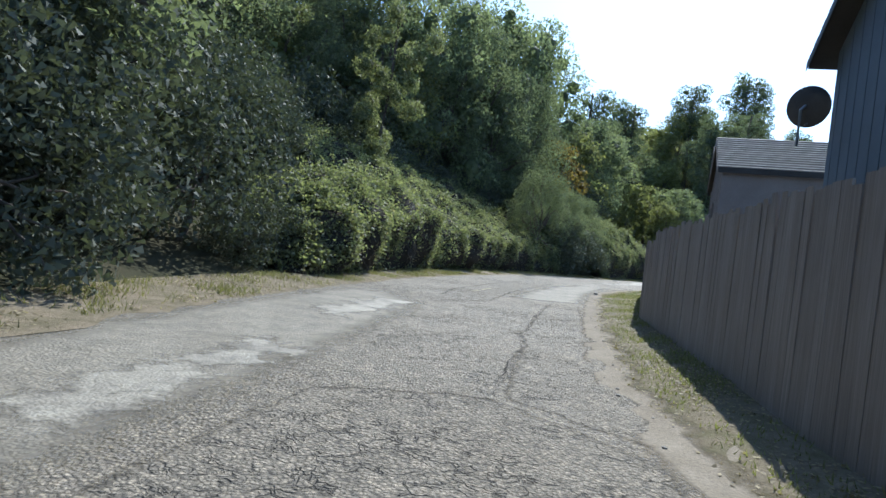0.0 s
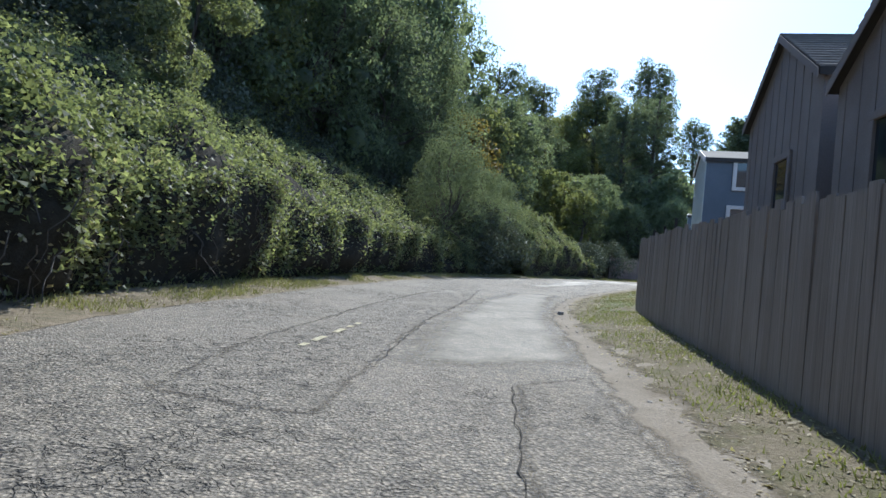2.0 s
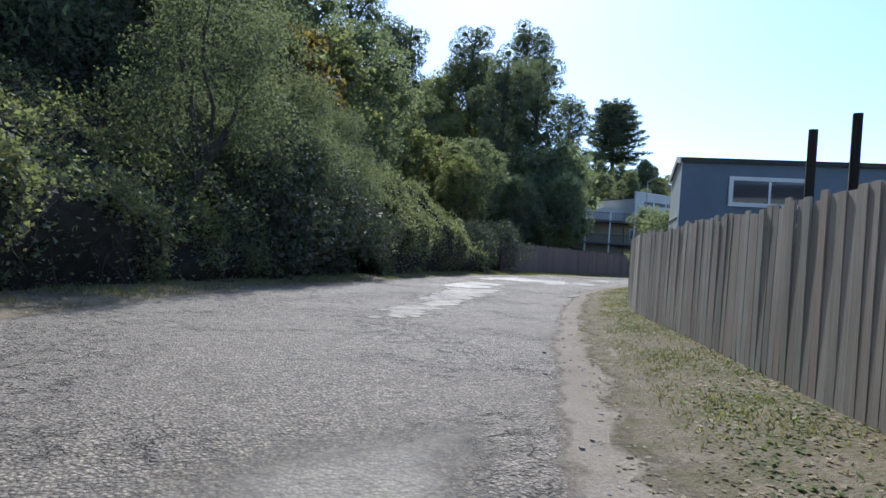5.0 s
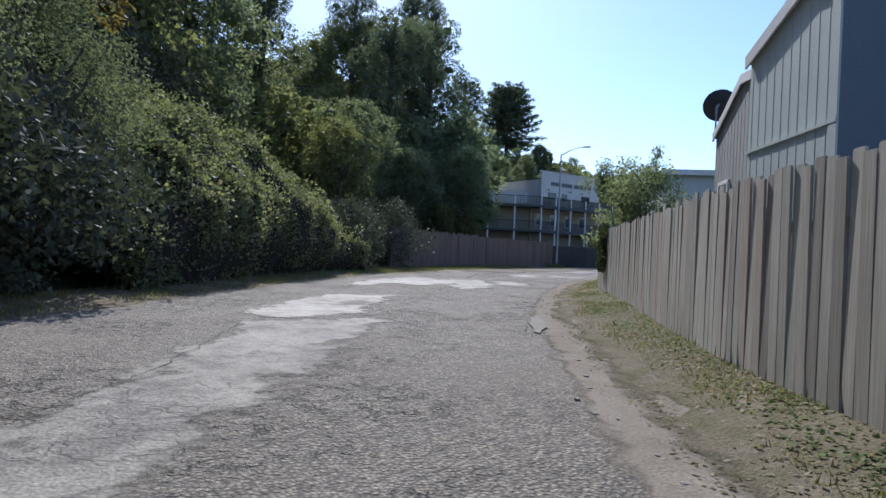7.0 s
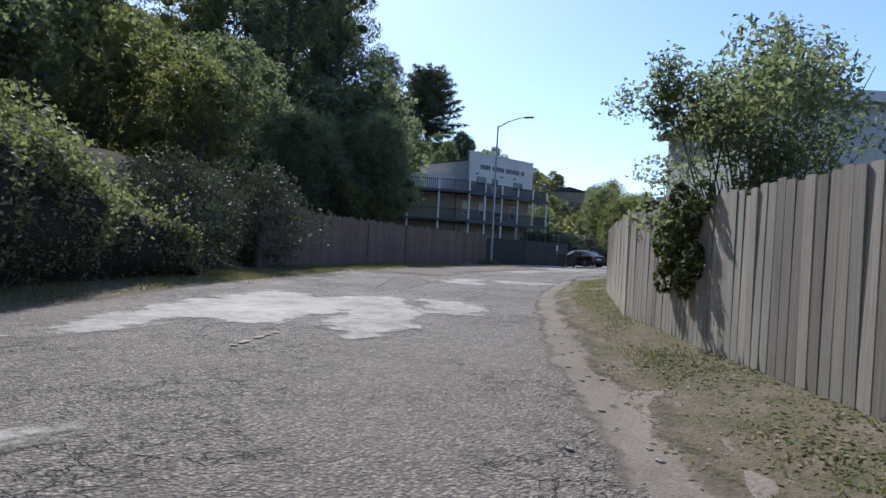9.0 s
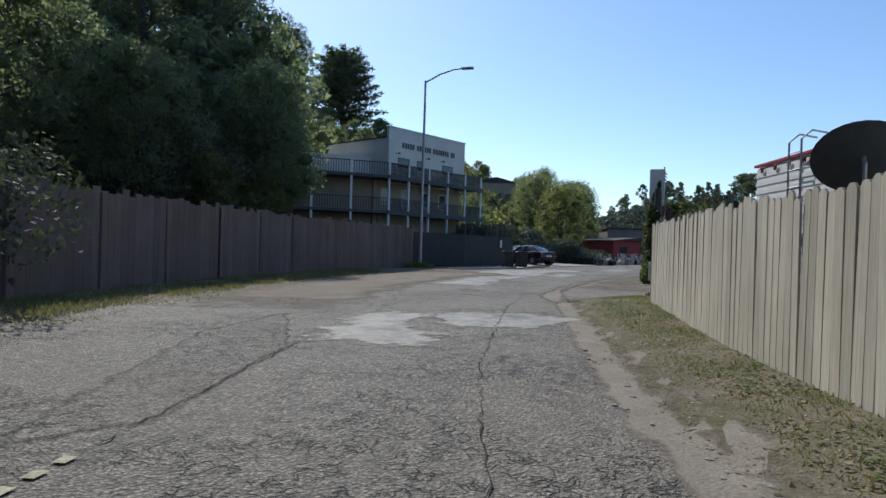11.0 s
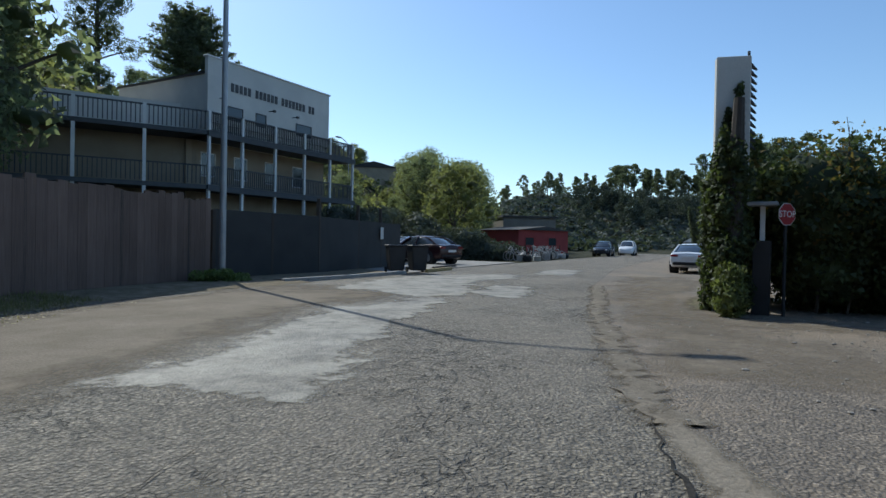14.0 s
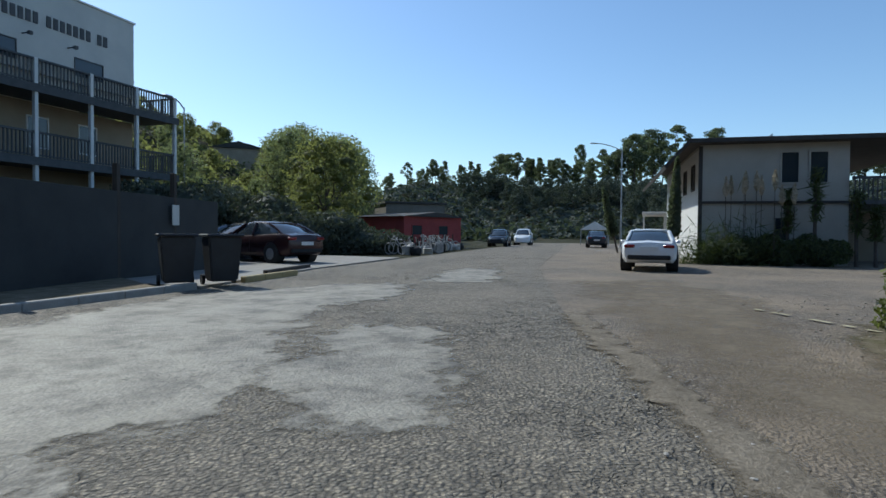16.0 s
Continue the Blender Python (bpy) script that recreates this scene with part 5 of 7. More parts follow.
patch([(0.2, 15.5), (0.5, 17.7), (0.9, 18.9), (1.5, 21.0), (2.2, 23.3), (3.5, 26.8), (4.7, 29.6), (6.0, 30.4), (4.9, 26.5), (3.75, 23.1), (2.9, 20.7), (2.2, 18.2), (1.87, 16.9), (1.4, 15.0)], 0.0244, M_DARKPATCH, ROUGH)
patch([(1.95, 17.0), (2.95, 20.8), (3.8, 23.1), (5.0, 26.5), (7.0, 30.5), (9.0, 31.0), (7.2, 26.6), (5.6, 22.0), (4.4, 17.4), (3.1, 17.0)], 0.0248, M_SMOOTH, GREY)
# two streaks of sheen on the smooth lane, painted as paler skin
patch([(-1.4, 9.4), (-1.15, 10.0), (-0.85, 10.7), (-0.45, 12.5), (-0.95, 12.6), (-1.45, 10.8), (-1.7, 9.9)], 0.0275, M_PATCH, PALE)
patch([(-2.3, 4.1), (-1.95, 5.6), (-1.62, 7.0), (-1.4, 6.4), (-1.7, 5.2), (-1.95, 3.8)], 0.0277, M_PATCH, PALE)
# the bend beyond the brambles
patch([(9.6, 36.6), (10.3, 38.0), (11.2, 39.1), (11.7, 39.6), (12.05, 40.8), (13.05, 42.1), (14.4, 45.0), (16.2, 45.1), (15.1, 43.35), (13.95, 41.7), (13.0, 40.3), (12.0, 39.2), (11.2, 38.2), (10.5, 36.8)], 0.0276, M_THIN, THIN)
patch([(14.6, 46.1), (17.0, 49.3), (18.5, 49.0), (16.1, 45.8), (15.0, 45.6)], 0.0279, M_PATCH, PALE)
patch([(16.4, 47.0), (16.7, 47.9), (17.4, 48.2), (17.6, 47.5), (17.0, 46.9)], 0.0281, M_SMOOTH, GREY)
patch([(18.9, 52.5), (20.7, 54.8), (23.5, 57.2), (23.8, 55.4), (25.6, 55.7), (24.3, 53.0), (23.0, 51.6), (21.9, 51.2), (22.0, 51.8), (23.2, 53.5), (21.2, 52.5), (20.8, 53.6), (19.5, 52.4)], 0.0283, M_PATCH, PALE)
patch([(25.9, 55.0), (26.4, 53.5), (24.8, 52.4), (24.5, 53.0)], 0.0285, M_PATCH, PALE)
# by the cream fence
patch([(26.2, 57.4), (29.2, 61.0), (31.5, 62.4), (29.6, 59.4), (27.2, 57.3)], 0.0242, M_DARKPATCH, ROUGH)
patch([(30.2, 59.7), (30.9, 60.2), (31.85, 61.0), (32.8, 61.5), (33.6, 60.7), (32.3, 60.3), (31.6, 59.6), (31.8, 59.1), (30.8, 58.5), (30.5, 59.0)], 0.0276, M_PATCH, PALE)
patch([(33.5, 60.6), (34.4, 60.3), (35.2, 59.3), (35.0, 58.7), (33.5, 58.6), (32.5, 59.3), (32.9, 59.8)], 0.0279, M_PATCH, PALE)
# in front of the shop
patch([(37.9, 64.3), (38.4, 64.7), (39.15, 64.85), (39.1, 64.1), (38.4, 63.6), (38.05, 63.9)], 0.0276, M_SMOOTH, GREY)
patch([(40.1, 66.4), (39.75, 66.85), (41.0, 67.15), (41.7, 67.5), (42.9, 68.25), (43.9, 68.5), (45.0, 69.1), (46.1, 69.0), (47.7, 69.0), (47.1, 68.4), (45.1, 67.75), (43.6, 67.15), (42.7, 66.7), (41.7, 66.1), (40.4, 65.5)], 0.0278, M_PATCH, PALE)
patch([(48.3, 72.1), (51.3, 73.2), (53.9, 73.7), (56.9, 72.5), (57.4, 71.5), (55.2, 70.6), (53.1, 71.0), (51.2, 70.1), (50.6, 69.6), (49.3, 68.95), (48.3, 68.9), (47.7, 69.4), (48.1, 70.6)], 0.0281, M_PATCH, PALE)
patch([(49.1, 68.7), (49.8, 69.1), (50.5, 69.0), (51.0, 69.55), (51.85, 69.5), (52.15, 68.85), (50.2, 67.95), (48.9, 67.55), (48.7, 68.1)], 0.0285, M_PATCH, PALE)
patch([(58.4, 71.2), (61.0, 72.0), (63.5, 72.2), (63.4, 71.2), (60.5, 70.4), (58.7, 70.0)], 0.0287, M_PATCH, PALE)


def crack(pts, w, seed, material=None, name="crack", label="dark open crack in the asphalt", z=0.032):
    rng = random.Random(seed)
    fine = []
    for (ax, ay), (bx, by) in zip(pts, pts[1:]):
        n = max(2, int(math.hypot(bx - ax, by - ay) / 0.14))
        fine += [(ax + (bx - ax) * i / n + rng.gauss(0, 0.018), ay + (by - ay) * i / n + rng.gauss(0, 0.018)) for i in range(n)]
    fine.append(pts[-1])
    bm = bmesh.new()
    last = None
    for i, (x, y) in enumerate(fine):
        a, b = fine[max(0, i - 1)], fine[min(len(fine) - 1, i + 1)]
        h = math.atan2(b[1] - a[1], b[0] - a[0]) + math.pi / 2
        q = w * (0.62 if material is None else 1.0) * rng.uniform(0.15, 1.0) * (0.2 if i in (0, len(fine) - 1) else 1)
        pair = (bm.verts.new((x + math.cos(h) * q, y + math.sin(h) * q, z)), bm.verts.new((x - math.cos(h) * q, y - math.sin(h) * q, z)))
        if last:
            bm.faces.new((last[0], last[1], pair[1], pair[0]))
        last = pair
    bmesh.ops.recalc_face_normals(bm, faces=bm.faces)
    tagged(link_mesh(name, bm, material or M_TAR), label, name.replace("_", " "), "", "structure")


patch([(48.9, 64.2), (50.3, 64.6), (52.5, 64.7), (54.6, 64.1), (54.0, 63.1), (51.5, 63.2), (49.5, 63.3)], 0.0195, M_GREENPATCH, "thin green moss and grass on the lot beside the ivy")
patch([(47.9, 64.7), (46.9, 64.5), (46.7, 62.4), (47.5, 60.4), (48.6, 60.2), (48.7, 63.0)], 0.0185, M_DUSTY, "bare brown earth along the foot of the hedge")
patch([(41.94, 63.41), (41.3, 63.16), (40.14, 62.7), (39.3, 62.38), (38.83, 62.12), (38.26, 61.62), (37.5, 60.92), (37.7, 60.65), (38.65, 61.2), (39.3, 61.6), (39.85, 61.95), (40.5, 62.4), (41.5, 63.0)], 0.034, M_DIRT, "smooth tan strip of bared earth at the broken asphalt edge", 0.07)
patch([(38.0, 60.95), (38.7, 61.05), (39.9, 60.98), (40.7, 60.78), (42.0, 60.2), (41.9, 59.6), (40.2, 59.2), (39.2, 59.5), (38.3, 60.2)], 0.05, M_GREENPATCH, "brown earth with thin weeds at the end of the verge", 0.1)
for i, (p, w) in enumerate((
        # straight thin dark line across the lot
        ([(46.3, 64.5), (45.75, 63.4), (45.72, 62.2), (45.72, 61.3), (45.7, 60.4)], 0.01),
        ([(-0.86, 5.28), (-0.17, 5.47), (0.61, 5.6)], 0.012), ([(0.61, 5.6), (1.0, 7.4), (1.3, 8.6), (1.4, 9.5), (1.7, 10.8), (2.05, 12.5), (2.55, 14.5), (3.02, 16.25)], 0.015), ([(3.02, 16.25), (3.5, 16.6), (4.0, 16.85)], 0.012),
        ([(1.87, 16.9), (2.2, 18.2), (2.9, 20.75), (3.75, 23.1), (4.9, 26.5)], 0.014), ([(27.9, 55.05), (29.5, 56.4), (30.4, 57.15), (31.25, 57.75), (33.2, 59.1), (34.8, 60.2), (35.9, 60.9), (38.1, 62.15), (39.6, 63.0)], 0.016),
        ([(26.6, 56.95), (27.1, 57.3), (28.2, 58.25), (30.0, 59.7)], 0.016), ([(32.5, 61.4), (34.0, 62.4), (35.9, 63.5), (39.3, 65.1)], 0.012), ([(39.2, 62.35), (40.6, 62.9), (42.3, 63.5)], 0.03), ([(42.3, 63.6), (43.5, 64.1), (47, 65.4)], 0.008),
        ([(47.5, 75.0), (48.9, 72.5)], 0.012), ([(12.0, 40.9), (13.0, 42.3), (14.3, 45.1)], 0.012), ([(38.2, 61.6), (38.8, 62.0), (39.4, 62.4)], 0.02))):
    crack(p, w, i)


def dash(x0, y0, x1, y1, w=0.04):
    """A straight painted dash, worn through in places."""
    dx, dy = (x1 - x0), (y1 - y0)
    n = math.hypot(dx, dy)
    bm = bmesh.new()
    rows = [(bm.verts.new((x0 + dx * k / 12 - dy / n * w, y0 + dy * k / 12 + dx / n * w, 0.0335)), bm.verts.new((x0 + dx * k / 12 + dy / n * w, y0 + dy * k / 12 - dx / n * w, 0.0335))) for k in range(13)]
    for k, (q, p) in enumerate(zip(rows, rows[1:])):
        if k not in (1, 4, 5, 8, 10):
            bm.faces.new((q[0], q[1], p[1], p[0]))
    bmesh.ops.recalc_face_normals(bm, faces=bm.faces)
    tagged(link_mesh("lane_line", bm, M_PAINT), "worn pale centre line dash", "lane line", "", "structure")


for row in ((1.13, 17.6, 1.8, 19.8), (20.45, 51.1, 21.25, 51.8), (25.6, 56.15, 26.62, 56.95), (55.6, 65.1, 53.8, 64.05)):
    dash(*row)


SEAM = [(41.2, 63.1), (41.9, 63.5), (43.5, 64.1), (47, 65.4), (50, 66.3), (54, 67.6)]
ribbon("broken_seam", SEAM, [-0.14, -0.05, 0.05, 0.2, 0.36], [0.03, 0.034, 0.036, 0.034, 0.02], M_SEAM, "crumbled dusty seam between road and lot", "dirt", 0.05, 0.12, 9)
rs = random.Random(71)
rub = bmesh.new()
for x, y, a in along(SEAM, 0.09):
    o, r = rs.gauss(0.02, 0.16), rs.uniform(0.005, 0.016)
    bmesh.ops.create_icosphere(rub, subdivisions=1, radius=r, matrix=pose(x + math.sin(a) * o, y - math.cos(a) * o, 0.034, 0, 0, rs.uniform(0, 180)) @ Matrix.Diagonal((1, 1.5, 0.55, 1)))
tagged(link_mesh("seam_gravel", rub, M_KERB), "loose asphalt crumbs along the broken seam", "gravel", "", "stuff")


rub = bmesh.new()
for i in range(620):
    x = rs.uniform(41.5, 58)
    y = rs.uniform(60.6, 66.6) + (x - 46) * 0.16
    if left_distance(x, y) > -9.3 or x < 44 and y < 61.6:
        continue
    r = rs.uniform(0.006, 0.02) * (1.5 if i % 9 == 0 else 1)
    bmesh.ops.create_icosphere(rub, subdivisions=1, radius=r, matrix=pose(x, y, 0.02, 0, 0, rs.uniform(0, 180)) @ Matrix.Diagonal((1, 1.4, 0.6, 1)))
tagged(link_mesh("lot_gravel", rub, M_STONE), "small loose stones scattered over the lot", "gravel", "", "stuff")


# ---- kerb on the left, below the black screen ----
KERB = [(48.6, 74.25), (51.1, 74.35), (54.0, 74.65)]
rk = empty("kerb", pose(48.6, 74.25, 0), "low worn concrete kerb", "kerb", "", "structure")
inv = rk.matrix_world.inverted()
km = mesh_of("kerb_stone", boxes((0.004, 0.896, -0.07, 0.07, -0.1, 0.12), bevel=0.015), M_KERB)
for x, y, a in along(KERB, 0.9):
    shared("kerb_stone", km, rk, inv @ pose(x, y, 0, 0, 0, math.degrees(a)))
slab("strip_earth", [(48.6, 74.33), (51.1, 74.43), (54.0, 74.73), (55.4, 77.2), (52.2, 76.2), (47.8, 75.9)], -0.1, 0.1, M_VERGE, label="bare earth strip under the screen fence", category="ground")


# ---- brambles ----
M_STEMS = soil("bramble_stems", [(0.3, (0.03, 0.027, 0.02)), (0.55, (0.05, 0.045, 0.034)), (0.75, (0.085, 0.075, 0.055))], 4.0, 1.0)


def bramble(s0, s1, profile, d0, d1, leaves, size, seed, label, material=None):
    """A thicket that lies over the bank: lumpy body and a skin of small leaves, with sprays that stick out."""
    rng = np.random.default_rng(seed)
    material = material or M_BRAMBLE
    line = along(LEFT, 0.25, s0, s1)
    px = np.array([p[0] for p in line])
    py = np.array([p[1] for p in line])
    pa = np.array([p[2] for p in line])
    ph = rng.uniform(0, 6.28, (5, 2))

    def surface(u, v):
        """u along the road, v over the thicket from its foot, up a steep overhanging face, to its back."""
        i = np.clip((u * (len(line) - 1)).astype(int), 0, len(line) - 1)
        wide = np.interp(u, (0.0, 0.2, 0.35, 1.0), (0.3, 0.5, 1.0, 1.0))
        d = d0 + np.interp(v, (0.0, 0.12, 0.3, 0.42, 1.0), (0.55, 0.1, 0.12, 0.7, 1.0)) * np.interp(v, (0.0, 0.3, 0.42, 1.0), (1.0, 1.0, 2.4, (d1 - d0))) * wide
        x, y = px[i] - np.sin(pa[i]) * d, py[i] + np.cos(pa[i]) * d
        top = np.interp(u, *zip(*profile))
        rise = np.interp(v, (0.0, 0.12, 0.3, 0.42, 0.6, 1.0), (0.0, 0.34, 0.74, 0.93, 1.0, 0.75))
        q = np.stack([x, y, top * rise], -1)
        lump = sum(np.sin(x * (0.9 + 0.7 * k) + ph[k, 0] + 0.8 * q[..., 2]) * np.sin(y * (0.8 + 0.8 * k) + ph[k, 1] - 0.9 * q[..., 2]) / (1 + 0.35 * k) for k in range(5))
        ease = np.clip(v / 0.1, 0, 1) * np.clip(top / 1.2, 0, 1)
        out = 0.24 * lump * ease
        return np.stack([x + np.sin(pa[i]) * out, y - np.cos(pa[i]) * out, height(x, y) + top * rise + 0.26 * lump * ease * np.clip(v * 2.2, 0, 1)], -1)
    n, m = int((s1 - s0) / 0.45), 20
    uu, vv = np.meshgrid(np.linspace(0, 1, n), np.linspace(0, 1, m) ** 1.15)
    body = surface(uu.ravel(), vv.ravel())
    body[:, 2] -= 0.12
    body += rng.normal(size=body.shape) * 0.07
    i = np.arange(n * m).reshape(m, n)
    faces = np.stack([i[:-1, :-1], i[:-1, 1:], i[1:, 1:], i[1:, :-1]], -1).reshape(-1, 4)
    root = empty("bramble_thicket", pose(px[0], py[0], 0), label, "bush")
    inv = root.matrix_world.inverted()
    b = new("stem_mass", pymesh("stem_mass", body, faces, M_STEMS))
    b.parent, b.matrix_parent_inverse = root, inv
    u, v = rng.uniform(0, 1, leaves), rng.uniform(0, 1, leaves) ** 1.1
    c = surface(u, v)
    out = rng.gamma(1.3, 0.10, (leaves, 1))
    gap = np.array([noise.noise(Vector(q * 0.9)) + 0.5 * noise.noise(Vector(q * 2.3)) for q in c])
    out *= np.clip(0.5 + 1.6 * gap, 0.05, 1.6)[:, None]
    c += np.concatenate([rng.normal(size=(leaves, 2)) * 0.12, out - 0.05], 1)
    c = c[gap + rng.normal(size=leaves) * 0.12 > np.interp(v, (0.0, 0.2, 0.34, 0.45), (0.12, 0.02, -0.2, -0.3))]
    fv, ff = leaf_tris(c, np.array((0.0, 0.0, 0.9)) + np.zeros((len(c), 3)), size, rng, 0.85, 0.9)
    o = new("leaves", pymesh("leaves", fv, ff, material))
    o.parent, o.matrix_parent_inverse = root, inv
    bm = bmesh.new()
    rs = random.Random(seed)
    for q in surface(rng.uniform(0, 1, 130), rng.uniform(0.03, 0.3, 130)):
        q = Vector(q)
        branch_mesh(bm, q + Vector((rs.uniform(-0.5, 0.5), rs.uniform(-0.5, 0.5), 0.25)), q + Vector((rs.uniform(-0.6, 0.6), rs.uniform(-0.6, 0.6), -rs.uniform(0.3, 1.1))), 0.012, 0.006, rs, 0.2, 3)
    o = tagged(part("cane_tangle", bm, M_BARK, root, "dry brown canes"), kind="stuff")
    o.matrix_parent_inverse = inv
    m = 5000
    dead = surface(rng.uniform(0, 1, m), rng.uniform(0.0, 1, m) ** 1.8 * 0.4) + rng.normal(size=(m, 3)) * 0.1
    fv, ff = leaf_quads(dead, size, rng, 0.2, 0.6)
    o = new("dead_foliage", pymesh("dead_foliage", fv, ff, M_DRYLEAF))
    o.parent, o.matrix_parent_inverse = root, inv
    o["label"] = "dry brown leaves"
    k = 260
    sp = surface(rng.uniform(0, 1, k), rng.uniform(0.1, 0.9, k))
    pts = []
    for q in sp:
        a = rng.uniform(0, 6.28)
        for j in range(26):
            w = j / 26
            pts.append(q + np.array([math.cos(a) * w * 0.7, math.sin(a) * w * 0.7, 0.55 * math.sin(w * 2.4)]) + rng.normal(size=3) * 0.05)
    fv, ff = leaf_quads(np.array(pts), size, rng, 0.3, 0.7)
    o = new("sprays", pymesh("sprays", fv, ff, material))
    o.parent, o.matrix_parent_inverse = root, inv
    return root


bramble(75.0, 106.5, [(0, 0.15), (0.05, 1.5), (0.08, 1.9), (0.18, 2.4), (0.3, 3.0), (0.45, 2.6), (0.6, 2.4), (0.8, 2.3), (0.93, 1.8), (1, 0.5)], 0.9, 8.5, 150000, 0.09, 4, "broad bramble thicket with small sunlit leaves on the bank")
bramble(113.0, 128.5, [(0, 0.6), (0.08, 2.2), (0.25, 3.3), (0.5, 3.5), (0.75, 2.4), (0.92, 1.3), (1, 0.3)], 0.8, 7.5, 95000, 0.09, 5, "yellow-green bramble thicket at the road's edge")


# ivy-clad snag rising out of the thicket
rs = random.Random(91)
SX, SY = -3.4, 30.0
blobs = [(SX + rs.gauss(0, 0.3 + 0.05 * i), SY + rs.gauss(0, 0.5), 3.8 + 0.33 * i, rs.uniform(0.35, 0.7), rs.uniform(0.35, 0.7), rs.uniform(0.4, 0.7)) for i in range(26)]
root = empty("ivy_clad_tree", pose(SX, SY, 0), "slender tree wrapped in sunlit ivy above the brambles", "tree")
o = new("leaves", crown_mesh("leaves", blobs, 16000, 0.1, M_BRAMBLE, 92, 0.5, 0.85, 0.5))
o.parent, o.matrix_parent_inverse = root, root.matrix_world.inverted()
bm = bmesh.new()
branch_mesh(bm, (SX, SY, 2.0), (SX + 0.2, SY, 12.0), 0.16, 0.06, rs, 0.04, 7)
o = part("trunk", bm, M_BARK, root)
o.matrix_parent_inverse = root.matrix_world.inverted()


# ---- verge litter and grass ----
def strip_points(line, n, lo, hi, rng, zs):
    rows = along(line, 0.2)
    i = rng.integers(0, len(rows), n)
    r = np.array(rows)[i]
    w = rng.uniform(0, 1, n)
    o = lo + (hi - lo) * w
    return np.stack([r[:, 0] + np.sin(r[:, 2]) * o, r[:, 1] - np.cos(r[:, 2]) * o, np.interp(o, *zs)], -1)


def litter(name, line, n, lo, hi, zs, size, material, label, seed, upright=False, clumps=0.5):
    rng = np.random.default_rng(seed)
    c = strip_points(line, n * 2, lo, hi, rng, zs)
    f = np.array([noise.noise(Vector((p[0] * 0.9, p[1] * 0.9, seed))) for p in c])
    c[:, :2] += rng.uniform(-0.12, 0.12, (len(c), 2))
    c = c[np.argsort(-f + rng.normal(size=len(f)) * clumps * 0.3)[:n]]
    c[:, 2] += size * (0.3 if upright else 0.1)
    if upright:
        m = len(c)
        a = rng.uniform(0, 6.28, m)
        h = size * rng.uniform(0.5, 1.4, m)
        lean = rng.normal(size=(m, 2)) * 0.45 * h[:, None]
        w = 0.008
        base = np.stack([np.cos(a) * w, np.sin(a) * w, np.zeros(m)], -1)
        c[:, 2] -= size * 0.3
        tip = c + np.concatenate([lean, h[:, None]], 1)
        v = np.stack([c - base, c + base, tip], 1).reshape(-1, 3)
        me = pymesh(name, v, np.arange(3 * m).reshape(-1, 3), material)
    else:
        v, ff = leaf_quads(c, size, rng, 0.75, 0.6)
        me = pymesh(name, v, ff, material)
    tagged(new(name, me), label, "ground cover", "", "stuff")


VZ = ([0.0, 0.2, 0.45, 0.7, 1.0, 1.35, 1.8, 2.3], [0.03, 0.036, 0.05, 0.085, 0.124, 0.168, 0.204, 0.204])
RV = clip(VERGE, 0, 41)
litter("verge_grass", [p for p in RV if p[0] < 6.7], 46000, 0.3, 1.8, VZ, 0.045, M_GREENGRASS, "short yellow-green grass on the verge", 1, True, 0.9)
litter("verge_grass", [p for p in RV if p[0] > 6.5], 15000, 0.55, 1.8, VZ, 0.04, M_GRASS, "thin dry grass on the verge", 11, True)
litter("leaf_litter", RV, 92000, 0.1, 1.9, VZ, 0.045, M_DRYLEAF, "dead leaves scattered over the verge", 2, False, 1.2)
litter("weeds", [p for p in RV if p[0] > 6.5], 19000, 0.8, 1.78, VZ, 0.05, M_WEED, "low green weeds along the fence", 3, False, 0.8)
LZ = ([-1.8, -1.1, -0.6, -0.2, 0.15], [0.1, 0.12, 0.08, 0.05, 0.022])
LV = [p for p in LEFT if -5 < p[1] < 74.2 and p[0] < 48]
litter("verge_grass", LV, 30000, -1.5, 0.0, LZ, 0.08, M_GRASS, "yellowing grass along the foot of the bank", 4, True)
litter("leaf_litter", LV, 16000, -1.6, 0.1, LZ, 0.06, M_DRYLEAF, "brown dead leaves and twigs under the bank", 5)
LV = [p for p in LEFT if 22 < p[0] < 49]
litter("verge_grass", LV, 9000, -1.2, 0.2, LZ, 0.09, M_GRASS, "dry tufted grass along the foot of the board fence", 14, True, 0.7)
litter("leaf_litter", LV, 15000, -1.2, 0.9, LZ, 0.05, M_DRYLEAF, "brown dead leaves on the dusty shoulder", 15, False, 0.8)
rng = np.random.default_rng(9)
bm = bmesh.new()
for x, y, a in along(RIGHT, 0.10, 60, 128):
    if rng.uniform() < 0.55:
        o, r = rng.normal() * 0.25 + 0.1, rng.uniform(0.008, 0.028)
        bmesh.ops.create_icosphere(bm, subdivisions=1, radius=r, matrix=pose(x + math.sin(a) * o, y - math.cos(a) * o, 0.03) @ Matrix.Diagonal((1, 1.3, 0.6, 1)))
tagged(link_mesh("gravel", bm, M_STONE), "loose gravel along the crumbling edge", "gravel", "", "stuff")
rs = random.Random(17)
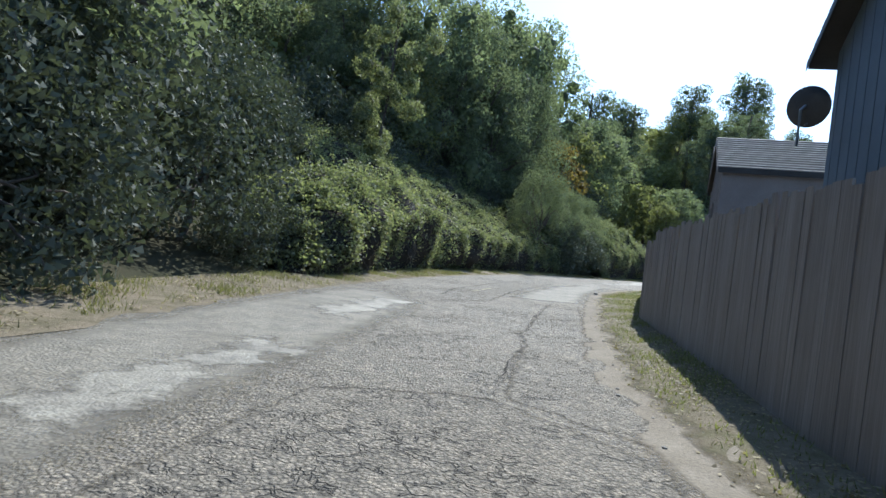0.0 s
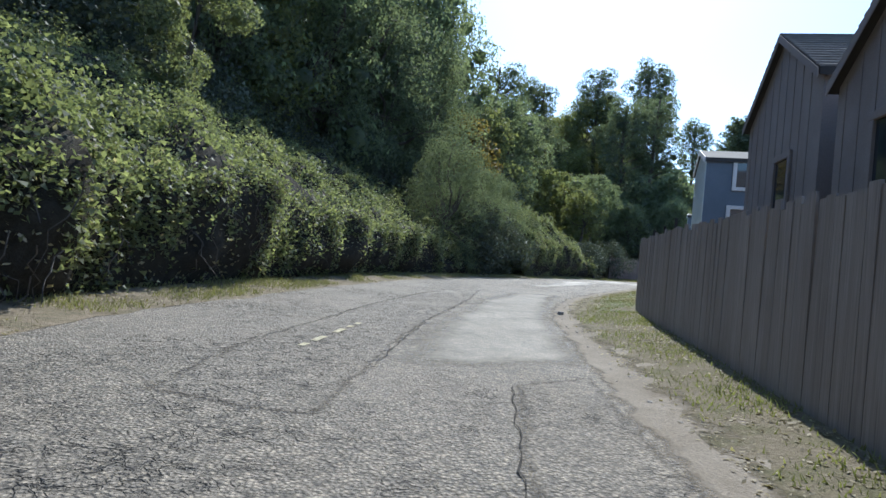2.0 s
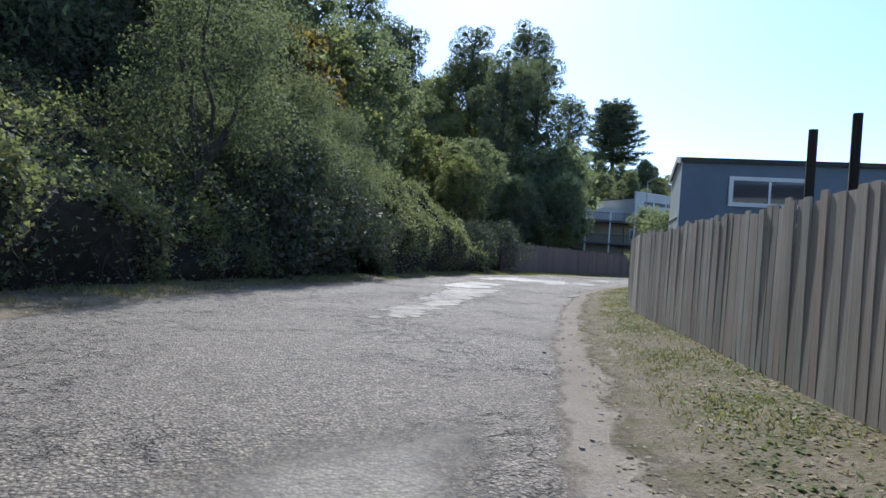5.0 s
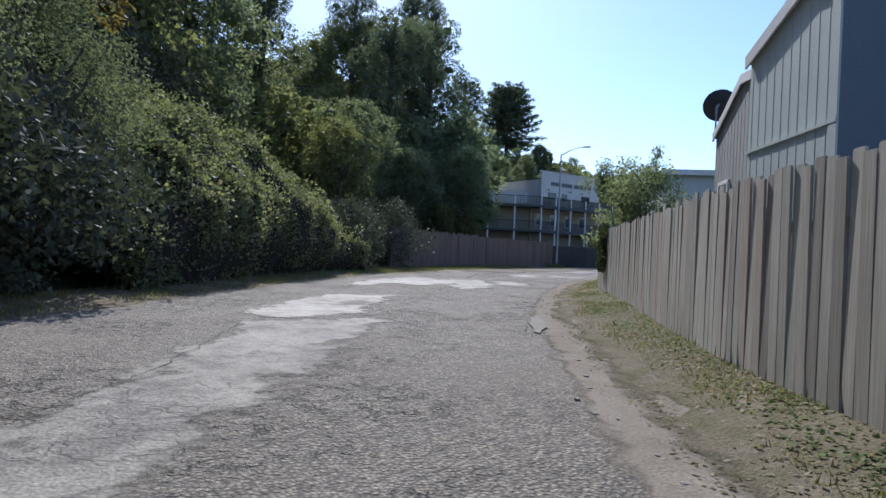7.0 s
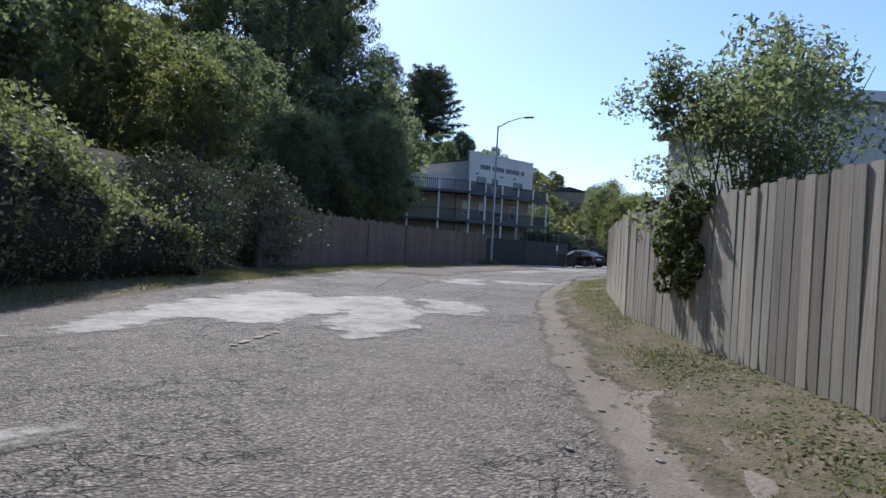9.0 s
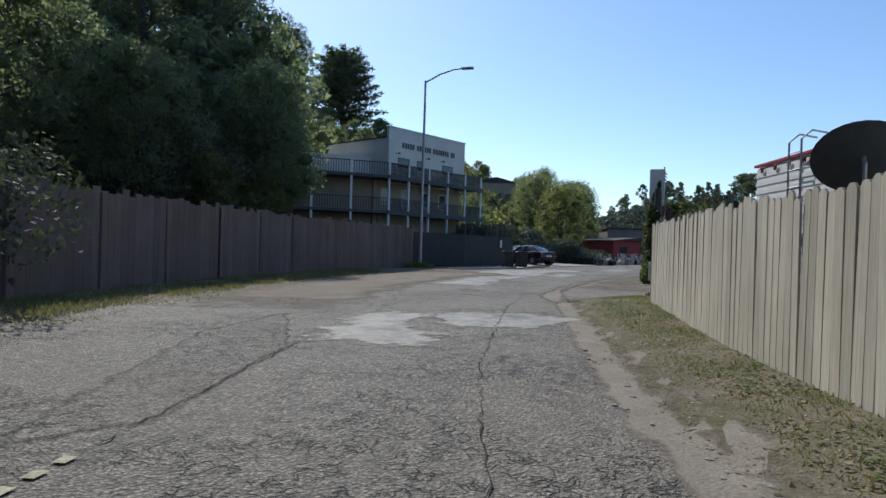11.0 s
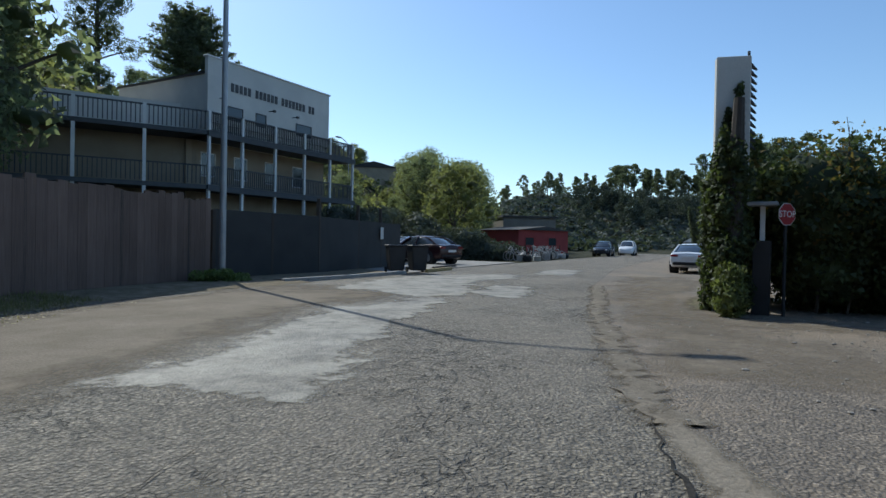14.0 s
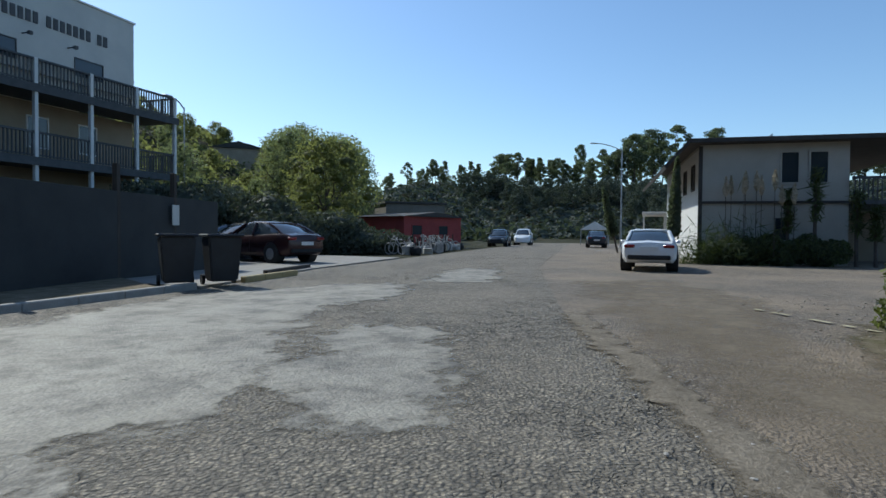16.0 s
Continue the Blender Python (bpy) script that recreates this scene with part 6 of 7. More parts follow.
for i, (x, y, r) in enumerate(((6.15, 23.45, 0.08),)):
    bm = bmesh.new()
    ring = [(r * rs.uniform(0.6, 1.2) * math.cos(q * 0.9), r * rs.uniform(0.6, 1.2) * math.sin(q * 0.9)) for q in range(7)]
    top = [bm.verts.new((a * 0.86, b * 0.86, 0.05 + rs.uniform(-0.012, 0.012))) for a, b in ring]
    low = [bm.verts.new((a, b, -0.03)) for a, b in ring]
    bm.faces.new(top)
    for q in range(7):
        bm.faces.new((low[q], low[(q + 1) % 7], top[(q + 1) % 7], top[q]))
    tagged(link_mesh("asphalt_lump", bm, M_KERB, None, "", pose(x, y, 0.035, rs.uniform(-5, 5), rs.uniform(-5, 5), 40 * i)), "pale broken asphalt lump at the crumbling road edge", "rubble")


bm = bmesh.new()
rim = [(17.75, 43.02), (18.0, 43.28), (18.22, 43.46), (18.5, 43.78), (18.85, 44.2), (19.02, 44.48), (19.08, 44.7), (18.92, 44.72), (18.62, 44.3), (18.3, 43.98), (17.98, 43.5), (17.7, 43.12)]
rim = [(x + rs.uniform(-0.03, 0.03), y + rs.uniform(-0.03, 0.03)) for x, y in rim]
cx, cy = 18.3, 43.8
top = [bm.verts.new((x + (cx - x) * 0.03 - cx, y + (cy - y) * 0.03 - cy, 0.012 + rs.uniform(-0.005, 0.006))) for x, y in rim]
low = [bm.verts.new((x - cx, y - cy, -0.04)) for x, y in rim]
bm.faces.new(top)
for q in range(len(rim)):
    bm.faces.new((low[q], low[(q + 1) % len(rim)], top[(q + 1) % len(rim)], top[q]))
bmesh.ops.triangulate(bm, faces=bm.faces[:1])
bmesh.ops.recalc_face_normals(bm, faces=bm.faces)
tagged(link_mesh("asphalt_slab", bm, M_SMOOTH_SLAB, None, "", pose(cx, cy, 0.03)), "long broken slab of asphalt at the crumbling road edge", "rubble")
crack([(17.4, 43.05), (17.8, 43.38), (18.2, 43.86), (18.6, 44.34), (18.95, 44.78)], 0.014, 31)


# ---- ivy corner with pylon sign and stop sign ----
def ivy_mass(name, blobs, leaves, size, seed, label, material, core=0.8):
    root = empty(name, pose(blobs[0][0], blobs[0][1], 0), label, "bush")
    me = crown_mesh("leaves", blobs, int(leaves * 1.7), size, material, seed, core, 0.9, 0.75)
    o = new("leaves", me)
    o.parent, o.matrix_parent_inverse = root, root.matrix_world.inverted()
    return root


rng = random.Random(14)
blobs = []
for i in range(84):
    u = i / 83
    x = 50.3 + rng.uniform(-0.5, 0.9) + (4.6 * max(0, u - 0.62) / 0.38 if u > 0.62 else 0)
    y = 50.0 + 12.6 * min(1, u / 0.62) + (rng.uniform(-0.9, -0.3) if u > 0.62 else 0)
    z = 0.35 + 2.15 * ((i * 0.37) % 1.0)
    blobs.append((x, y, z, rng.uniform(0.7, 1.1), rng.uniform(0.7, 1.1), rng.uniform(0.55, 0.85)))
hedge = ivy_mass("ivy_hedge", blobs, 50000, 0.094, 6, "tall ivy-covered hedge beside the lot, shade put into its leaf colour", M_IVY)
tops = [(x, y, z + 0.15, a, b, c) for x, y, z, a, b, c in blobs if z > 1.5]
o = new("brown_leaves", crown_mesh("brown_leaves", tops, 9000, 0.08, M_RUST, 61, 0.0, 0.9, 0.95))
o.parent, o.matrix_parent_inverse = hedge, hedge.matrix_world.inverted()
o["label"] = "reddish brown autumn leaves"
bm = bmesh.new()
for x, y, z, *_ in tops[::2]:
    branch_mesh(bm, (x, y, 0), (x + rng.uniform(-0.5, 0.5), y + rng.uniform(-0.5, 0.5), z + rng.uniform(0.9, 1.5)), 0.03, 0.006, rng, 0.1, 5)
o = part("stem_tangle", bm, M_BARK, hedge)
o.matrix_parent_inverse = hedge.matrix_world.inverted()
# ivy on the sunny edge, given the paler lit leaf colour
lit = [(48.25 + 0.18 * i, 63.55 + rng.uniform(-0.15, 0.1), 0.3 + 0.3 * (i % 2), 0.25, 0.25, 0.32) for i in range(6)]
lit += [(49.2 + rng.uniform(-0.1, 0.3), 63.78 + rng.uniform(-0.1, 0.06), 0.5 + 2.4 * i / 11, 0.18, 0.18, 0.26) for i in range(12)]
for i in range(26):
    z = 0.2 + 3.1 * i / 25
    lit.append((52.0 + rng.uniform(0, 1.4), 63.92 - 0.5 * math.exp(-((z - 1.6) / 0.35) ** 2) - 0.2 * (z > 1.7) + rng.uniform(-0.25, 0.1), z, rng.uniform(0.25, 0.45), rng.uniform(0.25, 0.45), rng.uniform(0.25, 0.42)))
lit += [(50.0 + rng.uniform(0, 1.8), 63.62 + rng.uniform(-0.1, 0.15), 0.3 + 2.8 * i / 15, 0.4, 0.4, 0.42) for i in range(16)]
lit += [(49.3 + 0.1 * i, 62.9 - 0.14 * i, 2.35 + 0.1 * math.sin(i), 0.24, 0.24, 0.18) for i in range(6)]
column = ivy_mass("ivy_column", lit, 34000, 0.075, 7, "ivy climbing the white pylon sign, sun put into its paler leaf colour", M_IVYLIT, 0.6)
# same ivy on the shaded side, given the darker leaf colour
dim = [(48.9 + rng.uniform(-0.1, 0.12), 63.52 + rng.uniform(-0.18, 0.16), 0.25 + 2.7 * i / 13, 0.3 - 0.012 * i, 0.3 - 0.012 * i, 0.36) for i in range(14)]
dim += [(48.95 + rng.uniform(-0.06, 0.08), 63.74 + rng.uniform(-0.06, 0.06), 0.3 + 2.4 * i / 11, 0.17, 0.17, 0.24) for i in range(12)]
dim += [(49.17 + rng.uniform(-0.05, 0.05), 63.9 + rng.uniform(-0.04, 0.06), 0.08 + 0.2 * i, 0.16, 0.16, 0.17) for i in range(12)]
dim += [(49.9 + 0.35 * i, 63.25 + rng.uniform(-0.2, 0.1), 0.5 + rng.uniform(0, 2.2), 0.5, 0.5, 0.5) for i in range(10)]
for i in range(16):
    for u, top in ((0.09, 4.05), (-0.09, 3.6)):
        z = 2.5 + (top - 2.5) * i / 15
        dim.append((49.28 - 0.951 * 0.1 + 0.309 * u, 63.6 - 0.309 * 0.1 - 0.951 * u, z, 0.06, 0.11 - 0.045 * i / 15, 0.1))
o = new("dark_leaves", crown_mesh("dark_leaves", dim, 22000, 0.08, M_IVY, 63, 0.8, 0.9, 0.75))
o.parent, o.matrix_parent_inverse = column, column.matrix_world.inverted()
o["label"] = "ivy leaves coloured dark for the shaded side"
bm = bmesh.new()
tube(bm, [(48.9, 63.5, 0), (48.93, 63.48, 2.2), (48.95, 63.45, 3.8)], [0.17, 0.15, 0.09], 9)
tagged(link_mesh("dead_tree", bm, M_POST), "dark dead tree trunk standing against the pylon sign", "tree")

root = empty("pylon_sign", pose(49.28, 63.6, 0, 0, 0, -72), "tall narrow white pylon sign overgrown with ivy", "sign")
part("panel", boxes((-0.29, 0.29, -0.09, 0.09, 0, 4.62), bevel=0.015), M_CREAMWALL, root)
for i in range(12):
    bm = bmesh.new()
    prism(bm, [(0.29, 3.0 + 0.13 * i), (0.40, 2.94 + 0.13 * i), (0.29, 3.08 + 0.13 * i)], -0.05, 0.05)
    part("fin", bm, M_DISH, root)
part("finial", boxes((0.24, 0.28, -0.02, 0.02, 4.62, 4.72)), M_DISH, root)


def stop_sign(x, y, z, r, az):
    root = empty("stop_sign", pose(x, y, 0, 0, 0, -az), "red octagonal stop sign with white letters on a post", "sign")
    bm = bmesh.new()
    oct_ = [(r * math.cos(radians(22.5 + 45 * i)), z + r * math.sin(radians(22.5 + 45 * i))) for i in range(8)]
    prism(bm, oct_, -0.004, 0.004)
    part("border", bm, M_WHITE, root, "white border")
    bm = bmesh.new()
    prism(bm, [(a * 0.94, z + (b - z) * 0.94) for a, b in oct_], -0.0085, -0.0042)
    part("face", bm, M_SIGNRED, root)
    cu = bpy.data.curves.new("stop_word", "FONT")
    cu.body, cu.size, cu.align_x, cu.align_y, cu.extrude = "STOP", r * 0.78, "CENTER", "CENTER", 0.002
    t = new("word", cu)
    t.data.materials.append(M_WHITE)
    t.parent = root
    t.matrix_local = pose(0, -0.012, z, 90, 0, 0)
    # post coloured near black to put the hedge's shade on it
    part("post", boxes((-0.025, 0.025, 0.006, 0.045, 0, z + r), bevel=0.005), M_BIN, root)


stop_sign(48.95, 62.68, 1.75, 0.2, 38)
ivy_mass("roadside_weeds", [(47.3 + rng.uniform(-0.7, 0.4), 74.85 + rng.uniform(-0.25, 0.3), 0.12 + rng.uniform(0, 0.14), 0.2, 0.2, 0.16) for i in range(12)], 2600, 0.06, 71, "green weeds round the foot of the street lamp", M_WEED, 0.3)
root = empty("meter_post", pose(49.1, 63.05, 0), "pale post with a small flat cap on an added dark foot", "post")
# dark block added for the post's lower end, unseen in the shade
part("pedestal", boxes((-0.14, 0.14, -0.14, 0.14, 0, 1.3), bevel=0.01), M_BIN, root)
part("post", boxes((-0.035, 0.035, -0.04, 0.04, 1.3, 1.9), bevel=0.006), M_WHITE, root)
part("cap", boxes((-0.2, 0.2, -0.24, 0.24, 1.9, 1.97), bevel=0.012), M_STEEL, root)
root = empty("orange_sign", pose(40.02, 59.62, 0, 0, 0, 24.5), "orange-brown sign panel with rounded corners behind the fence end", "sign")
bm = bmesh.new()
ring = []
for cx, cz, a0 in ((0.36, 1.3, -90), (0.36, 1.76, 0), (-0.1, 1.76, 90), (-0.1, 1.3, 180)):
    ring += [(cx + 0.08 * math.cos(radians(a0 + q)), cz + 0.08 * math.sin(radians(a0 + q))) for q in (0, 30, 60, 90)]
prism(bm, ring, -0.06, -0.03)
part("panel", bm, M_ORANGE, root)
part("post", boxes((0.13, 0.18, -0.115, -0.062, 0, 1.8), bevel=0.006), M_POST, root)
root = empty("utility_box", pose(40.02, 59.62, 0, 0, 0, 24.5), "pale grey metal utility box on a stake at the fence end", "box")
part("box", boxes((0.12, 0.36, -0.05, 0.07, 0.55, 1.0), bevel=0.012), M_CREAMWALL, root)
part("bracket", boxes((0.19, 0.25, -0.062, -0.051, 0.6, 0.95)), M_STEEL, root)
part("stake", boxes((0.2, 0.25, -0.11, -0.064, 0, 0.98), bevel=0.005), M_POST, root)
for x, y, w, top in ((39.85, 59.27, 0.17, 2.37), (39.4, 59.06, 0.15, 2.36), (36.95, 57.95, 0.16, 2.12)):
    pb = boxes((-w / 2, w / 2, -0.07, 0.07, 0, top), bevel=0.012)
    tagged(link_mesh("timber_post", pb, M_POST, None, "", pose(x, y, 0, 0, 0, 24.5)), "dark weathered timber post rising behind the cream fence", "post", "posts behind the fence")


def lantern(x, y, z, turn):
    """A hooded lamp that hangs from a hooked arm on a stake."""
    root = empty("garden_lantern", pose(x, y, 0, 0, 0, turn), "small metal lantern hanging from a dark hooked arm", "lamp", "garden lanterns")
    bm = bmesh.new()
    tube(bm, [(0.2, 0, 0), (0.2, 0, z + 0.12)] + [(0.1 + 0.1 * math.cos(radians(q)), 0, z + 0.12 + 0.13 * math.sin(radians(q))) for q in range(20, 181, 20)] + [(0, 0, z + 0.06)], 0.014, 6)
    part("arm", bm, M_BIN, root)
    bm = bmesh.new()
    tube(bm, [(0, 0, z + 0.09), (0, 0, z + 0.05), (0, 0, z - 0.02), (0, 0, z - 0.1)], [0.015, 0.035, 0.058, 0.08], 14)
    part("shade", bm, M_DISH, root)
    bm = bmesh.new()
    tube(bm, [(0, 0, z - 0.1), (0, 0, z - 0.15), (0, 0, z - 0.17)], [0.035, 0.03, 0.015], 10)
    part("bulb_cover", bm, M_WHITE, root)


lantern(40.1, 59.4, 2.12, 205)
lantern(38.75, 58.78, 2.0, 205)
bm = boxes((-0.08, 0.08, -0.05, 0.05, 0, 0.08), bevel=0.012)
tagged(link_mesh("brick", bm, M_BROWNWALL, None, "", pose(40.4, 59.85, 0.14, 4, 6, 50)), "old brown brick lying at the fence end", "brick")

# trailer behind the cream fence
root = empty("trailer", pose(38.6, 56.9, 0, 0, 0, -140), "white corrugated camping trailer with red trim and roof ladder", "trailer")
part("body", boxes((0, 6.0, 0, 2.4, 0.5, 3.0), bevel=0.06), M_WHITE, root)
for i in range(14):
    part("rib", boxes((0.05, 5.95, -0.012, -0.002, 0.7 + i * 0.16, 0.78 + i * 0.16)), M_WHITE, root)
part("trim", boxes((-0.02, 6.02, -0.03, 0.06, 3.002, 3.05)), M_SIGNRED, root, "red trim")
for i in range(5):
    part("marker_light", boxes((0.3 + i * 0.5, 0.4 + i * 0.5, -0.05, -0.026, 2.86, 2.95), bevel=0.01), M_LAMPRED, root)
bm = bmesh.new()
for x in (1.5, 1.9):
    tube(bm, [(x, -0.12, 0.8), (x, -0.12, 3.25), (x, 0.05, 3.4), (x, 0.35, 3.35)], 0.018, 6)
for i in range(8):
    tube(bm, [(1.5, -0.12, 0.95 + i * 0.3), (1.9, -0.12, 0.95 + i * 0.3)], 0.013, 6)
part("ladder", bm, M_STEEL, root)
for x in (1.5, 4.2):
    bm = bmesh.new()
    tube(bm, [(x, 0.05, 0.33), (x, 0.3, 0.33)], 0.33, 16)
    part("tyre", bm, M_RUBBER, root)
for x, y, h in ((40.6, 58.9, 2.15), (40.0, 58.5, 2.2)):
    tagged(link_mesh("old_post", boxes((-0.08, 0.08, -0.08, 0.08, 0, h), bevel=0.012), M_POST, None, "", pose(x, y, 0, 0, 0, 20)), "rough old timber post behind the fence end", "post")
for x, y, h in ((12.35, 31.2, 2.6), (12.6, 30.95, 2.75), (12.5, 30.1, 3.0)):
    tagged(link_mesh("old_post", boxes((-0.04, 0.04, -0.04, 0.04, 0, h), bevel=0.008), M_POST, None, "", pose(x, y, 0, 0, 0, 40)), "dark timber post standing behind the fence", "post")

# ---- bush over the fence ----
rng = random.Random(3)
blobs = [(26.0 + rng.gauss(0, 0.7), 48.6 + rng.gauss(0, 0.9), 1.6 + rng.uniform(0, 2.0), rng.uniform(0.3, 0.6), rng.uniform(0.3, 0.6), rng.uniform(0.3, 0.5)) for i in range(30)]
blobs += [(26.35 + 0.05 * i, 48.6 - 0.02 * i, 3.3 + 0.14 * i, 0.17, 0.17, 0.2) for i in range(8)] + [(25.7, 49.6, 3.0 + 0.14 * i, 0.25, 0.25, 0.25) for i in range(7)]
root = empty("garden_bush", pose(26.0, 48.6, 0), "loose leafy bush leaning over the fence", "bush")
o = new("leaves", crown_mesh("leaves", blobs, 15000, 0.075, M_LEAF, 8, 0, 0.6, 0.15, 1.6))
o.parent, o.matrix_parent_inverse = root, root.matrix_world.inverted()
bm = bmesh.new()
for i in range(34):
    branch_mesh(bm, (26.0, 48.6, 0), (26.1 + rng.gauss(0, 0.6), 48.6 + rng.gauss(0, 0.6), rng.uniform(2.2, 3.6)), 0.022, 0.005, rng, 0.12, 4)
o = part("stem_tangle", bm, M_BARK, root)
o.matrix_parent_inverse = root.matrix_world.inverted()
ivy_mass("fence_vine", [(24.6 + 0.1 * i, 48.42 + 0.11 * i, 1.85 - 0.24 * (i * 3 % 5), 0.12, 0.12, 0.2) for i in range(10)], 1500, 0.06, 9, "vine hanging over the picket fence", M_IVY, 0)


# ---- bins by the screen fence ----
def bin_thing(x, y, turn, label):
    root = empty("wheelie_bin", pose(x, y, 0.05, 0, 0, turn), label, "bin")
    bm = bmesh.new()
    bmesh.ops.create_cone(bm, cap_ends=True, segments=4, radius1=0.36, radius2=0.45, depth=0.86, matrix=pose(0, 0, 0.51, 0, 0, 45))
    bmesh.ops.bevel(bm, geom=bm.edges[:], offset=0.03, segments=2, affect="EDGES")
    part("body", bm, M_BIN, root)
    part("lid", boxes((-0.35, 0.35, -0.36, 0.38, 0.945, 1.0), bevel=0.02), M_BIN, root)
    part("handle", boxes((-0.28, 0.28, 0.38, 0.43, 0.9, 0.94), bevel=0.01), M_BIN, root)
    for sx in (-0.3, 0.3):
        bm = bmesh.new()
        tube(bm, [(sx - 0.03, 0.26, 0.1), (sx + 0.03, 0.26, 0.1)], 0.1, 12)
        part("wheel", bm, M_RUBBER, root)
    return root


bin_thing(54.75, 75.05, -40, "black wheelie bin standing in the gutter")
bin_thing(55.4, 74.55, -35, "black wheelie bin standing at the driveway")
tagged(link_mesh("plank", boxes((0, 3.2, -0.06, 0.06, 0.05, 0.15), bevel=0.01), M_POST, None, "", pose(58.3, 75.7, 0, 0, 0, 14)), "weathered timber kerb beam lying at the driveway", "plank")
yk = empty("painted_kerb", pose(56.25, 74.72, 0, 0, 0, 9), "worn yellow-painted kerb at the mouth of the driveway", "kerb")
for i in range(3):
    link_mesh("kerb_stone", boxes((0.84 * i + 0.004, 0.84 * i + 0.836, -0.07, 0.07, 0.0, 0.15), bevel=0.02), M_YELLOWKERB, yk, "", Matrix())
tagged(link_mesh("notice", boxes((-0.15, 0.15, -0.01, 0.01, 1.55, 2.05)), M_CREAMWALL, None, "", pose(57.5, 77.9, 0, 0, 0, 14) @ pose(0, -0.1, -0.3)), "small pale notice board on the screen fence", "notice")


# ---- thicket, junk and trees beyond the driveway ----
rng = random.Random(12)
blobs = []
for i in range(40):
    u = i / 39
    blobs.append((66.5 + 9.5 * u + rng.gauss(0, 0.7), 87 - 5.2 * u + rng.gauss(0, 0.9), max(0.2, (2.9 - 2.2 * u) * rng.uniform(0.2, 1.1)), 1.4, 1.4, 1.0 - 0.3 * u))
ivy_mass("roadside_thicket", blobs, 32000, 0.15, 10, "dense dark thicket of bramble beside the driveway", M_SHRUB)
def junk(i, x, y):
    bm = bmesh.new()
    kind = i % 4
    if kind == 0:
        # slumped bag
        bmesh.ops.create_icosphere(bm, subdivisions=2, radius=1.0)
        for v in bm.verts:
            v.co *= 1 + 0.22 * noise.noise(v.co * 1.7 + Vector((i, 0, 0)))
        bmesh.ops.scale(bm, vec=(rng.uniform(0.25, 0.5), rng.uniform(0.25, 0.45), rng.uniform(0.2, 0.38)), verts=bm.verts)
        bmesh.ops.translate(bm, vec=(0, 0, 0.2), verts=bm.verts)
    elif kind == 1:
        # two wheels and a bent frame
        for sx in (-0.45, 0.45):
            tube(bm, [(sx + 0.3 * math.cos(q), 0.0, 0.31 + 0.3 * math.sin(q)) for q in np.linspace(0, 2 * math.pi, 17)], 0.03, 5)
        tube(bm, [(-0.45, 0, 0.31), (-0.1, 0, 0.75), (0.3, 0, 0.8), (0.45, 0, 0.31)], 0.03, 5)
        tube(bm, [(0.3, -0.3, 1.0), (0.3, 0, 0.8), (0.3, 0.3, 1.0)], 0.02, 5)
    elif kind == 2:
        # box with an open flap
        w, d, h = rng.uniform(0.3, 0.7), rng.uniform(0.3, 0.6), rng.uniform(0.25, 0.6)
        box(bm, -w / 2, w / 2, -d / 2, d / 2, 0, h, 0.02)
        box(bm, -w / 2, w / 2, d / 2, d / 2 + 0.25, h - 0.03, h, 0.006)
    else:
        # leaning boards
        for q in range(3):
            tube(bm, [(0.15 * q, 0, 0), (0.15 * q + rng.uniform(-0.3, 0.3), 0.1, rng.uniform(0.6, 1.1))], 0.035, 4)
    tagged(link_mesh("junk_item", bm, M_JUNK if i % 3 else M_RUBBER, None, "", pose(x, y, 0.0, 0, 0, rng.uniform(0, 180))), "pale discarded household item in a roadside heap", "junk", "junk heap")


for i in range(64):
    junk(i, 74.5 + i * 0.2 + rng.uniform(-0.2, 0.2), 79.1 + i * 0.035 + rng.uniform(-0.8, 0.8))

for x, y, top, k in ((111.7, 111.6, 13.6, 0), (106, 108, 12, 1), (103, 99.5, 10, 2), (95.5, 95.5, 9, 0), (87.5, 91.8, 8, 1), (101, 104.5, 11, 2), (118, 118, 13, 1), (78, 98, 6, 2)):
    z = float(height(x, y))
    plant((broad + broad2)[k if k != 1 else 3], x, y, (top + 0.8 - z) / (11.0 if k != 1 else 8.6), 37 * x, z=z)
z = float(height(115.5, 105.6))
plant(pines[1], 115.5, 105.6, (12.6 - z) / 19.5, 20, z=z, stretch=1.0)

# slope of shrubs above the wall and round the shop
rng = random.Random(21)
for i in range(46):
    x, y = rng.uniform(36, 52), rng.uniform(80, 118)
    if left_distance(x, y) < 7 or (x > 46 and y < 104 and x > 44 + (104 - y) * 0.1 and y > 86):
        continue
    if x > 41 and y < 101:
        continue
    plant(rng.choice(shrub + broad2[:1]), x, y, rng.uniform(0.9, 1.6) * (0.55 if i % 3 == 0 else 1), rng.uniform(0, 360))
for i in range(60):
    x, y = rng.uniform(60, 150), rng.uniform(104, 190)
    plant(rng.choice(far_oak + far_bay), x, y, rng.uniform(0.35, 0.6), rng.uniform(0, 360))

for x, y, k in ((42, 82, 0.42), (43.5, 85.5, 0.5), (40.5, 79.5, 0.35), (38, 78.6, 0.35)):
    plant(broad2[0], x, y, k, 50 * x)
# woods that close the end of the road
for i in range(46):
    u = i / 45
    x, y = (150 + 66 * u + rng.uniform(-4, 4), 62 + 14 * u + rng.uniform(-8, 3)) if i % 2 else (216 + rng.uniform(0, 16), 58 + 70 * u)
    plant(rng.choice(far_dark), x, y, rng.uniform(0.5, 0.75), rng.uniform(0, 360))
for i in range(40):
    az, r = radians(rng.uniform(70, 96)), rng.uniform(150, 225)
    x, y = 46 + r * math.sin(az), 66 + r * math.cos(az)
    if not -14 < float(left_distance(x, y)) < 4 or r > 185:
        plant(rng.choice(far_dark), x, y, rng.uniform(0.4, 0.65), rng.uniform(0, 360))
